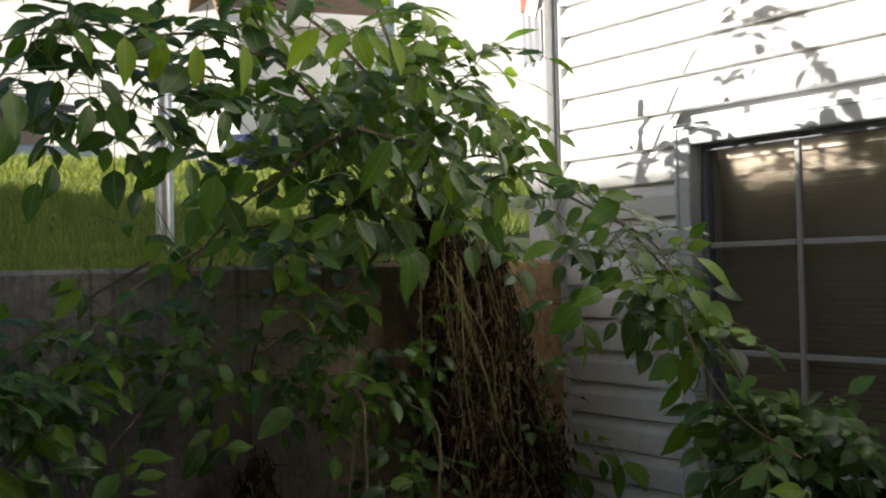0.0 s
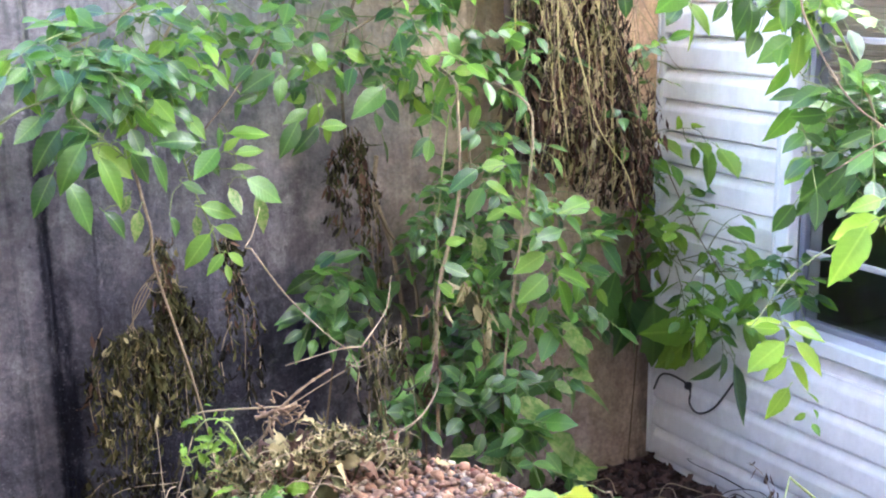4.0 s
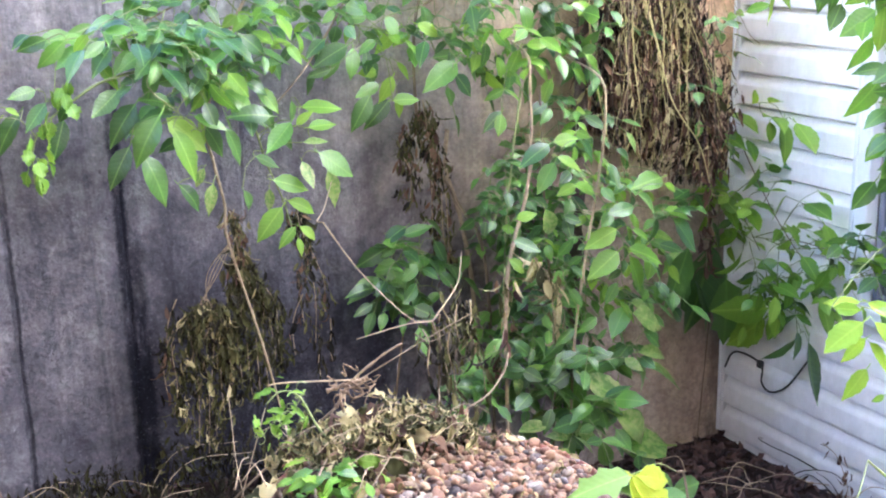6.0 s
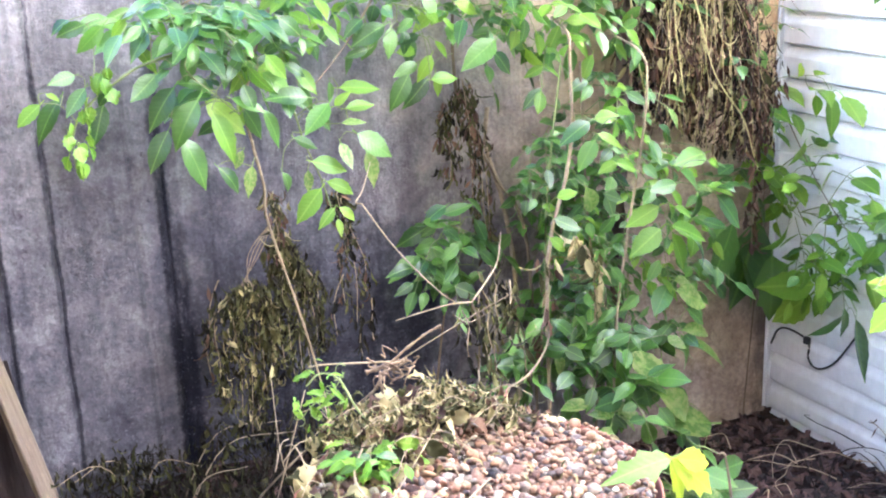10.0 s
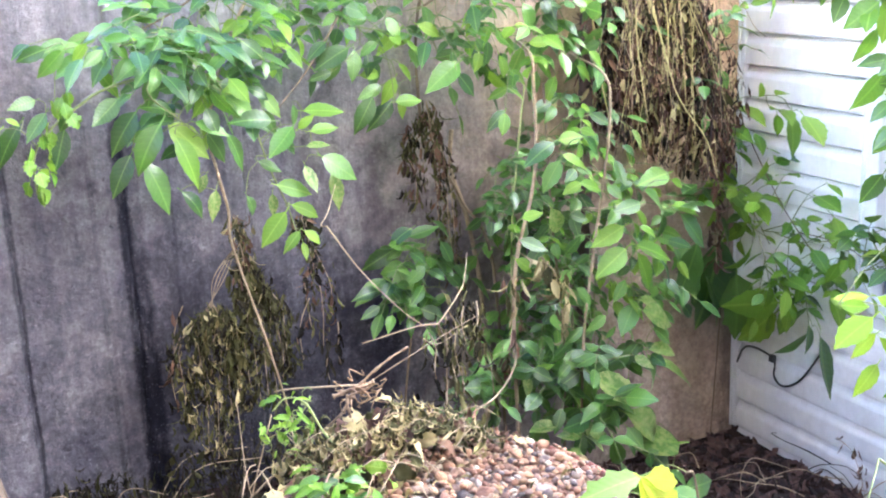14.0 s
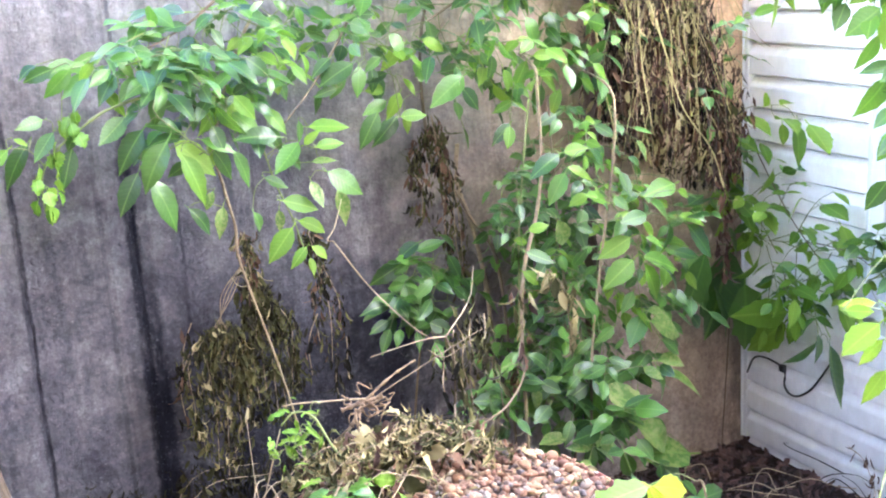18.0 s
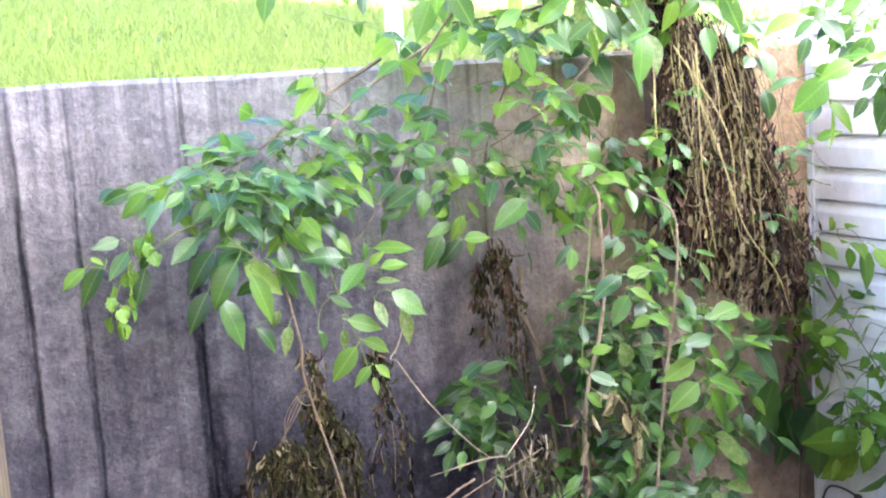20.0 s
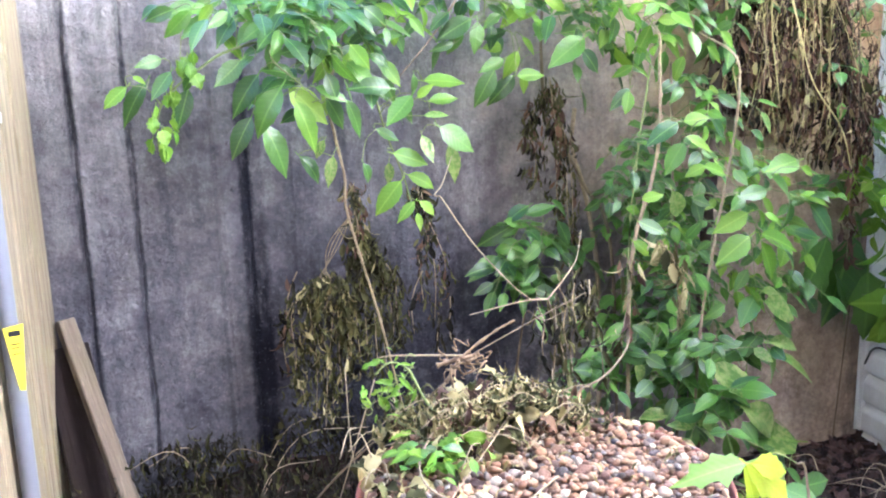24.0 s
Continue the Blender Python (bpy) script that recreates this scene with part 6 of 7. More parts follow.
    stem(c, [(-0.78, -0.2, 1.36), (-0.785, -0.38, 1.32), (-0.791, -0.42, 1.24), (-0.807, -0.42, 1.078), (-0.849, -0.42, 0.837), (-0.884, -0.42, 0.57), (-0.9, -0.42, 0.02)], 0.003, 0.0045, PALE_STEM, seed=10)
    stem(c, [(-0.99, -0.32, 1.3), (-1.04, -0.36, 1.12), (-1.06, -0.36, 0.95), (-1.07, -0.36, 0.7)], 0.003, 0.003, GREEN_STEM, seed=11)
    for k, rows in enumerate((SPRAY_C_A, SPRAY_C_B, SPRAY_C_C, SPRAY_C_D, SPRAY_C_E)):
        spray(c, rows, 120 + k, 1.08)
    thicket(c, (-0.82, -0.28, 0.96), (0.14, 0.08, 0.22), 20, 206, 0.055, "gggy")
    thicket(c, (-0.83, -0.16, 0.92), (0.13, 0.05, 0.24), 18, 260, 0.05, "ggg")
    thicket(c, (-1.04, -0.30, 1.01), (0.04, 0.05, 0.15), 15, 263, 0.04, "ggg", wide=1.15)
    thicket(c, (-0.81, -0.26, 1.19), (0.09, 0.05, 0.1), 12, 264, 0.048, "gggy")
    thicket(c, (-0.94, -0.30, 0.74), (0.06, 0.05, 0.12), 10, 265, 0.045, "ggg")
    thicket(c, (-1.16, -0.36, 0.55), (0.08, 0.05, 0.06), 9, 266, 0.045, "ggg")
    thicket(c, (-0.86, -0.1, 0.95), (0.16, 0.03, 0.2), 26, 267, 0.06, "ggm")
    thicket(c, (-0.84, -0.1, 0.58), (0.2, 0.03, 0.2), 24, 268, 0.06, "ggm")
    c2 = thing("climbing_vine", "thick green vine foliage on pale stems by the planter", "vine", "vines on the wall")
    stem(c2, [(-0.82, -0.2, 0.0), (-0.84, -0.26, 0.5), (-0.9, -0.3, 0.9), (-0.92, -0.3, 1.3)], 0.005, 0.003, BARK, seed=25)
    thicket(c2, (-0.82, -0.34, 0.53), (0.15, 0.1, 0.16), 18, 207, 0.062, "gggs")
    thicket(c2, (-0.82, -0.46, 0.38), (0.12, 0.06, 0.08), 6, 261, 0.075, "ggs")
    thicket(c2, (-0.84, -0.20, 0.47), (0.2, 0.06, 0.18), 18, 262, 0.06, "g")
    thicket(c2, (-0.84, -0.30, 0.77), (0.13, 0.06, 0.14), 12, 240, 0.055, "ggggy")
    thicket(c2, (-0.65, -0.30, 0.77), (0.1, 0.06, 0.14), 9, 241, 0.055, "gggy")
    thicket(c2, (-1.12, -0.38, 0.53), (0.09, 0.06, 0.07), 8, 242, 0.052, "gg")

    thicket(c2, (-0.53, -0.30, 0.86), (0.05, 0.04, 0.06), 5, 290, 0.06, "ggy")
    thicket(c2, (-0.64, -0.28, 0.98), (0.06, 0.04, 0.05), 5, 291, 0.055, "ggy")
    thicket(c2, (-0.56, -0.30, 0.68), (0.03, 0.04, 0.06), 4, 292, 0.06, "gg")

    d = thing("low_vine", "low clump of dark green leaves against the wall", "vine", "vines on the wall")
    stem(d, [(-1.3, -0.08, 0.05), (-1.28, -0.1, 0.4), (-1.24, -0.12, 0.7), (-1.2, -0.12, 0.85)], 0.004, 0.002, BARK, seed=12)
    for k, rows in enumerate((SPRAY_D_A, SPRAY_D_B)):
        spray(d, rows, 130 + k)
    thicket(d, (-1.24, -0.12, 0.84), (0.09, 0.03, 0.07), 9, 208, 0.06, "ggg", hang=0.1)
    thicket(d, (-1.27, -0.12, 0.73), (0.08, 0.03, 0.05), 6, 280, 0.06, "ggg", hang=0.1)
    stump = thing("cut_stem", "pale cut vine stem standing against the wall", "stem")
    stem(stump, [(-1.0, -0.07, 0.0), (-1.0, -0.065, 0.6), (-1.034, -0.06, 0.88), (-1.083, -0.06, 1.051), (-1.076, -0.06, 1.162)], 0.0075, 0.006, PALE_STEM, seed=13)

    e = thing("siding_vine", "green vine climbing beside the white siding", "vine", "vines on the wall")
    stem(e, [(-0.12, -0.03, 0.0), (-0.12, -0.08, 0.6), (-0.12, -0.12, 1.15), (-0.12, -0.162, 1.074), (-0.12, -0.311, 0.89), (-0.12, -0.414, 0.791), (-0.12, -0.534, 0.701)], 0.0022, 0.0016, BARK, seed=14)
    for k, rows in enumerate((SPRAY_E_A, SPRAY_E_B, SPRAY_E_C, SPRAY_EDARK)):
        spray(e, rows, 140 + k)
    thicket(e, (-0.11, -0.3, 0.75), (0.05, 0.2, 0.2), 14, 209, 0.064, "yyyg", wide=1.1)
    thicket(e, (-0.13, -0.1, 0.9), (0.06, 0.05, 0.24), 9, 210, 0.062, "yyg", wide=1.1)
    thicket(e, (-0.1, -0.46, 0.68), (0.05, 0.16, 0.12), 9, 215, 0.062, "yyg", wide=1.1)
    stem(e, [(-0.12, -0.414, 0.791), (-0.13, -0.52, 0.8), (-0.13, -0.63, 0.79), (-0.14, -0.74, 0.75)], 0.0018, 0.001, BARK, seed=19)
    thicket(e, (-0.13, -0.63, 0.79), (0.05, 0.13, 0.08), 11, 216, 0.06, "yyg", wide=1.1)

    i = thing("vine_tree", "tall leafy vine crown growing over the wall top", "vine")
    stem(i, [(-0.72, -0.14, 0.0), (-0.7, -0.15, 0.8), (-0.665, -0.12, 1.544), (-0.677, -0.12, 1.695), (-0.66, -0.1, 1.83), (-0.602, -0.05, 2.03), (-0.605, -0.05, 2.29), (-0.6, -0.06, 2.42)], 0.022, 0.012, DARK_BARK, "trunk", 15, 9)
    stem(i, [(-0.61, -0.06, 2.0), (-0.8, -0.4, 2.05), (-1.162, -0.684, 2.052), (-1.237, -0.634, 2.107), (-1.323, -0.58, 2.227), (-1.371, -0.55, 2.333), (-1.42, -0.5, 2.5)], 0.007, 0.004, BARK, "branch", 16)
    stem(i, [(-1.162, -0.684, 2.052), (-1.249, -0.625, 2.016), (-1.315, -0.579, 1.952), (-1.403, -0.519, 1.876), (-1.502, -0.449, 1.735)], 0.005, 0.003, BARK, "branch", 17)
    stem(i, [(-1.32, -0.585, 2.23), (-1.451, -0.734, 2.197), (-1.551, -0.668, 2.242), (-1.702, -0.566, 2.235), (-1.843, -0.473, 2.251), (-2.0, -0.4, 2.2)], 0.004, 0.002, BARK, "branch", 18)
    stem(i, [(-0.66, -0.1, 1.83), (-0.9, -0.2, 1.9), (-1.1, -0.2, 1.86), (-1.3, -0.2, 1.84)], 0.006, 0.003, BARK, "branch", 19)
    for k, rows in enumerate((SPRAY_I_A, SPRAY_I_B, SPRAY_I2_A, SPRAY_I2_B)):
        spray(i, rows, 150 + k)
    thicket(i, (-0.78, -0.2, 2.12), (0.36, 0.28, 0.24), 62, 211, 0.085, "gggys")
    # mostly young-leaf colours here, to paint in sun on the crown
    thicket(i, (-0.91, -0.56, 2.32), (0.13, 0.1, 0.12), 18, 212, 0.072, "gyyys")
    thicket(i, (-0.79, -0.63, 2.19), (0.1, 0.1, 0.1), 14, 213, 0.07, "gyyy")
    thicket(i, (-0.74, -0.66, 2.05), (0.07, 0.07, 0.07), 9, 214, 0.06, "gyys")
    # the last, highest clump is unseen, added to throw leaf shadow on the siding
    for k, (cen, rad, n) in enumerate((((-1.2, -0.4, 2.15), (0.42, 0.25, 0.24), 56), ((-1.7, -0.5, 2.2), (0.36, 0.2, 0.17), 44), ((-1.05, -0.05, 1.86), (0.5, 0.12, 0.1), 22), ((-0.45, -0.15, 1.9), (0.18, 0.15, 0.15), 14), ((-1.6, -0.5, 2.42), (0.45, 0.25, 0.12), 22), ((-1.2, -0.2, 2.68), (0.16, 0.14, 0.12), 10))):
        more = thing("climbing_vine", "spreading leafy vine growing above the concrete wall", "vine", "vines on the wall")
        stem(more, [(-0.61, -0.06, 1.95 + 0.05 * k), ((cen[0] - 0.61) / 2, (cen[1] - 0.1) / 2, cen[2] - 0.02), cen], 0.006, 0.003, BARK, "branch", 30 + k)
        thicket(more, cen, rad, n, 220 + k, 0.082, "ggggy", wide=1.1)

    j = thing("overhanging_branch", "leafy branch arching over in front of the window", "branch")
    stem(j, [(-0.62, -0.06, 1.98), (-0.642, -0.43, 2.036), (-0.654, -0.78, 1.91), (-0.73, -1.0, 1.85), (-0.7, -1.15, 1.772), (-0.78, -1.3, 1.68), (-0.79, -1.342, 1.572), (-0.74, -1.42, 1.42), (-0.66, -1.5, 1.34), (-0.714, -1.49, 1.35), (-0.813, -1.437, 1.285)], 0.0038, 0.0014, BARK, seed=20)
    for k, rows in enumerate((SPRAY_J_A, SPRAY_J_B, SPRAY_J_C, SPRAY_J_D)):
        spray(j, rows, 160 + k, 1.28)
    thicket(j, (-0.68, -1.14, 1.64), (0.06, 0.06, 0.07), 6, 230, 0.06, "ggg")
    thicket(j, (-0.54, -1.24, 1.39), (0.07, 0.07, 0.08), 12, 231, 0.062, "ggg")

    thicket(j, (-0.73, -1.21, 1.69), (0.07, 0.07, 0.06), 9, 274, 0.055, "ggyy", wide=1.2)
    thicket(j, (-0.66, -1.25, 1.59), (0.06, 0.06, 0.07), 9, 275, 0.055, "ggyy", wide=1.2)
    thicket(j, (-0.72, -1.09, 1.79), (0.05, 0.05, 0.04), 6, 276, 0.045, "ggy", wide=1.2)

    j2 = thing("overhanging_branch", "dense leafy lower branch hanging before the window", "branch")
    stem(j2, [(-0.6, -0.06, 1.9), (-0.58, -0.6, 1.98), (-0.62, -1.1, 1.72), (-0.6, -1.35, 1.4), (-0.56, -1.42, 1.1)], 0.005, 0.002, BARK, seed=27)
    for k, rows in enumerate((SPRAY_JJ_A, SPRAY_JJ_B)):
        spray(j2, rows, 180 + k, 1.28)
    thicket(j2, (-0.51, -1.26, 1.24), (0.1, 0.1, 0.09), 18, 248, 0.062, "ggg")

    thicket(j, (-0.79, -0.93, 1.90), (0.06, 0.06, 0.05), 5, 270, 0.045, "ggy")
    thicket(j, (-0.76, -1.02, 1.81), (0.06, 0.06, 0.05), 5, 271, 0.05, "ggy")
    thicket(j2, (-0.41, -1.32, 1.33), (0.08, 0.08, 0.06), 13, 272, 0.062, "gggg")

    thicket(j2, (-0.55, -1.32, 1.35), (0.08, 0.08, 0.07), 11, 277, 0.06, "ggg", wide=1.2)
    thicket(j2, (-0.41, -1.41, 1.32), (0.08, 0.08, 0.06), 11, 278, 0.06, "ggg", wide=1.2)
    thicket(j2, (-0.65, -1.25, 1.33), (0.05, 0.05, 0.08), 8, 279, 0.06, "ggg", wide=1.2)

    k1 = thing("sapling", "young box elder sapling with bright yellow-green leaves", "sapling")
    stem(k1, [(-0.98, -1.8, 0.0), (-0.99, -1.79, 0.6), (-0.985, -1.79, 1.2), (-0.993, -1.79, 1.351), (-1.017, -1.779, 1.316), (-1.051, -1.762, 1.277)], 0.006, 0.002, GREEN_STEM, seed=21)
    stem(k1, [(-0.99, -1.79, 0.6), (-1.05, -1.72, 0.75), (-1.15, -1.7, 0.85)], 0.004, 0.002, GREEN_STEM, seed=22)
    for k, rows in enumerate((SPRAY_K2, SPRAY_K3, SPRAY_K4)):
        spray(k1, rows, 170 + k)
    k2 = thing("seedling", "small yellow-green seedling beside the planter rim", "seedling")
    stem(k2, [(-1.2, -1.35, 0.0), (-1.21, -1.36, 0.4), (-1.245, -1.36, 0.68), (-1.27, -1.36, 0.715)], 0.004, 0.002, BARK, seed=23)
    spray(k2, SPRAY_K, 172, 0.66)
    low = thing("low_weed", "low green weeds on the soil beside the planter", "weed")
    stem(low, [(-1.05, -0.95, 0.0), (-1.07, -0.97, 0.2), (-1.1, -1.0, 0.4)], 0.004, 0.002, GREEN_STEM, seed=24)
    thicket(low, (-1.05, -0.95, 0.3), (0.14, 0.14, 0.12), 16, 232, 0.085, "gggs")


plants()


def hang(parent, origin, ends, n, kinds, seed, size, spread):
    """A fan of dead stems from one point, each thick with drooping shrivelled leaves."""
    r = random.Random(seed)
    o = Vector(origin)
    for k, (mid, end) in enumerate(ends):
        mid, end = Vector(mid), Vector(end)
        w = Vector((r.gauss(0, 0.012), r.gauss(0, 0.02), r.gauss(0, 0.02)))
        strand(parent, [o + w * 0.3, o.lerp(mid, 0.5) + w, mid + w, mid.lerp(end, 0.5) - w * 0.5, end], n, kinds, seed * 10 + k, size, spread)


def dead_growth():
    f = thing("dead_vine_curtain", "brown withered vine curtain hanging down the wall", "dead vine")
    r = random.Random(41)
    for k in range(76):
        u = r.random()
        y = -0.15 + r.uniform(-0.09, 0.06)
        low = 0.92 + 0.22 * (1 - u) ** 2 + abs(r.gauss(0, 0.13))
        xt, xm, xl = -0.64 + 0.33 * u, -0.68 + 0.46 * u, -0.62 + 0.43 * u
        top = 1.94 - 0.24 * u + r.uniform(-0.03, 0.03)
        xt += 0.06 * (top - 1.7) - 0.03
        strand(f, [(xt, y + 0.07, top), (xt + r.gauss(0, 0.01), y, top - 0.15), (xm + r.gauss(0, 0.02), y - 0.02, 1.25), (xl + r.gauss(0, 0.02), y, low)], 96, ("ddddxx", "ddxtx", "dxdtd", "ddxx")[k % 4], 300 + k, 0.036, 0.016, DARK_BARK)
    for k in range(17):
        u = r.random()
        y = -0.24 + r.uniform(-0.05, 0.04)
        x0, x1 = -0.62 + 0.24 * u, -0.62 + 0.4 * min(1, max(0, u + r.gauss(0, 0.25)))
        low = r.uniform(0.98, 1.3)
        pts = [(x0 + 0.03, y + 0.12, 1.95 - 0.2 * u), (x0 + r.gauss(0, 0.02), y, 1.6), ((x0 + x1) / 2 + r.gauss(0, 0.03), y, (1.6 + low) / 2), (x1, y, low)]
        strand(f, pts, 30, "tttww", 700 + k, 0.036, 0.018, STRAW_STEM, 0.0019)
    for pts in ([(-0.62, -0.22, 1.74), (-0.556, -0.3, 1.433), (-0.484, -0.3, 1.227), (-0.38, -0.3, 1.088), (-0.335, -0.3, 0.967)], [(-0.6, -0.26, 1.75), (-0.6, -0.27, 1.4), (-0.56, -0.27, 1.15)], [(-0.66, -0.24, 1.75), (-0.52, -0.28, 1.5), (-0.5, -0.28, 1.25)], [(-0.7, -0.2, 1.74), (-0.72, -0.24, 1.4), (-0.66, -0.25, 1.1)]):
        stem(f, pts, 0.0026, 0.0016, STRAW_STEM, "straw_stem", 5)
    for k in range(44):
        u = r.random()
        x0, x1, low = -0.62 + 0.3 * u, -0.64 + 0.42 * u + r.gauss(0, 0.05), r.uniform(0.9, 1.4)
        y = -0.25 + r.uniform(-0.05, 0.05)
        pts = [(x0, y + 0.1, 1.9 - 0.2 * u), (x0 + r.gauss(0, 0.03), y, 1.62), ((x0 + x1) / 2 + r.gauss(0, 0.04), y + r.gauss(0, 0.02), (1.62 + low) / 2), (x1, y, low), (x1 + r.gauss(0, 0.03), y, low - 0.04)]
        stem(f, pts, 0.0014, 0.0008, (STRAW_STEM, DARK_BARK, PALE_STEM)[k % 3], "filament", 800 + k, 4, 4)
    strand(f, [(-0.22, -0.14, 1.3), (-0.2, -0.14, 1.0), (-0.205, -0.14, 0.8), (-0.2, -0.14, 0.62)], 60, "dd", 790, 0.05, 0.012)
    thicket(f, (-0.3, -0.2, 1.36), (0.07, 0.05, 0.16), 8, 233, 0.055, "ggys", stem=PALE_STEM)

    g = thing("withered_clump", "olive withered leaves hanging on dead stems", "dead vine", "withered clumps")
    left = [((-1.85 + 0.035 * q, -0.2, 0.76 - 0.03 * abs(q)), (-1.855 + 0.04 * q, -0.19, 0.40 + 0.07 * abs(q))) for q in (-1.9, -1.2, -0.5, 0.1, 0.7, 1.3, 1.9)]
    right = [((-1.715 + 0.03 * q, -0.2, 0.84 - 0.03 * abs(q)), (-1.71 + 0.033 * q, -0.2, 0.52 + 0.05 * abs(q))) for q in (-2, -1.3, -0.6, 0.1, 0.8, 1.4, 2.0)]
    hang(g, (-1.83, -0.21, 0.82), left, 150, "wwwwwxxt", 41, 0.032, 0.014)
    hang(g, (-1.75, -0.22, 0.92), right, 150, "wwwwwxx", 42, 0.032, 0.014)
    hang(g, (-1.79, -0.3, 1.06), [((-1.765, -0.25, 0.97), (-1.74, -0.22, 0.86)), ((-1.77, -0.25, 0.96), (-1.72, -0.22, 0.84))], 80, "wwwdt", 43, 0.032, 0.012)
    for k in range(4):
        stem(g, [(-1.775, -0.26, 0.98), (-1.8 - 0.01 * k, -0.23, 0.9), (-1.86 + 0.01 * k, -0.2, 0.8)], 0.0016, 0.001, PALE_STEM, "dead_stem", k, 4)
    for x, z in ((-1.93, 0.78), (-1.945, 0.7), (-1.6, 0.74)):
        strand(g, [(x + 0.03, -0.18, z + 0.05), (x + 0.01, -0.17, z), (x, -0.17, z - 0.05), (x + 0.005, -0.17, z - 0.12)], 12, "xxd", 45 + int(z * 100), 0.04, 0.01)
    g = thing("withered_clump", "small olive-brown withered leaf bunch hanging on the wall", "dead vine", "withered clumps")
    hang(g, (-1.6, -0.27, 1.03), [((-1.57, -0.17, 0.9), (-1.56, -0.15, 0.7)), ((-1.54, -0.17, 0.93), (-1.53, -0.15, 0.64)), ((-1.52, -0.17, 0.9), (-1.5, -0.15, 0.72))], 80, "wwwxxd", 46, 0.03, 0.012)
    for x, z in ((-1.485, 0.7), (-1.52, 0.66)):
        strand(g, [(x, -0.15, z), (x, -0.15, z - 0.04), (x - 0.005, -0.15, z - 0.08), (x, -0.15, z - 0.12)], 12, "x", 60 + int(z * 100), 0.035, 0.007)
    g = thing("withered_clump", "dark shrivelled leaves on a thin hanging stem", "dead vine", "withered clumps")
    hang(g, (-1.2, -0.16, 1.25), [((-1.235, -0.13, 1.14), (-1.225, -0.12, 0.98)), ((-1.17, -0.12, 1.05), (-1.13, -0.12, 0.78)), ((-1.14, -0.12, 1.02), (-1.1, -0.12, 0.74)), ((-1.12, -0.12, 0.96), (-1.09, -0.12, 0.72))], 120, "wxdw", 47, 0.034, 0.015)
    g = thing("withered_clump", "straw-coloured wilted leaves caught in the stems", "dead vine", "withered clumps")
    hang(g, (-1.03, -0.46, 0.88), [((-1.0, -0.48, 0.84), (-0.985, -0.48, 0.66)), ((-0.98, -0.48, 0.82), (-0.97, -0.48, 0.7))], 30, "tttw", 48, 0.055, 0.012)
    hang(g, (-1.14, -0.47, 0.85), [((-1.13, -0.48, 0.76), (-1.15, -0.48, 0.6))], 26, "twd", 49, 0.05, 0.012)
    hang(g, (-1.32, -0.63, 0.86), [((-1.31, -0.64, 0.78), (-1.28, -0.64, 0.62)), ((-1.36, -0.66, 0.8), (-1.38, -0.68, 0.66))], 30, "wxw", 50, 0.045, 0.014)
    hang(g, (-1.45, -0.75, 0.87), [((-1.45, -0.77, 0.78), (-1.44, -0.78, 0.66))], 34, "wxw", 51, 0.045, 0.014)


dead_growth()

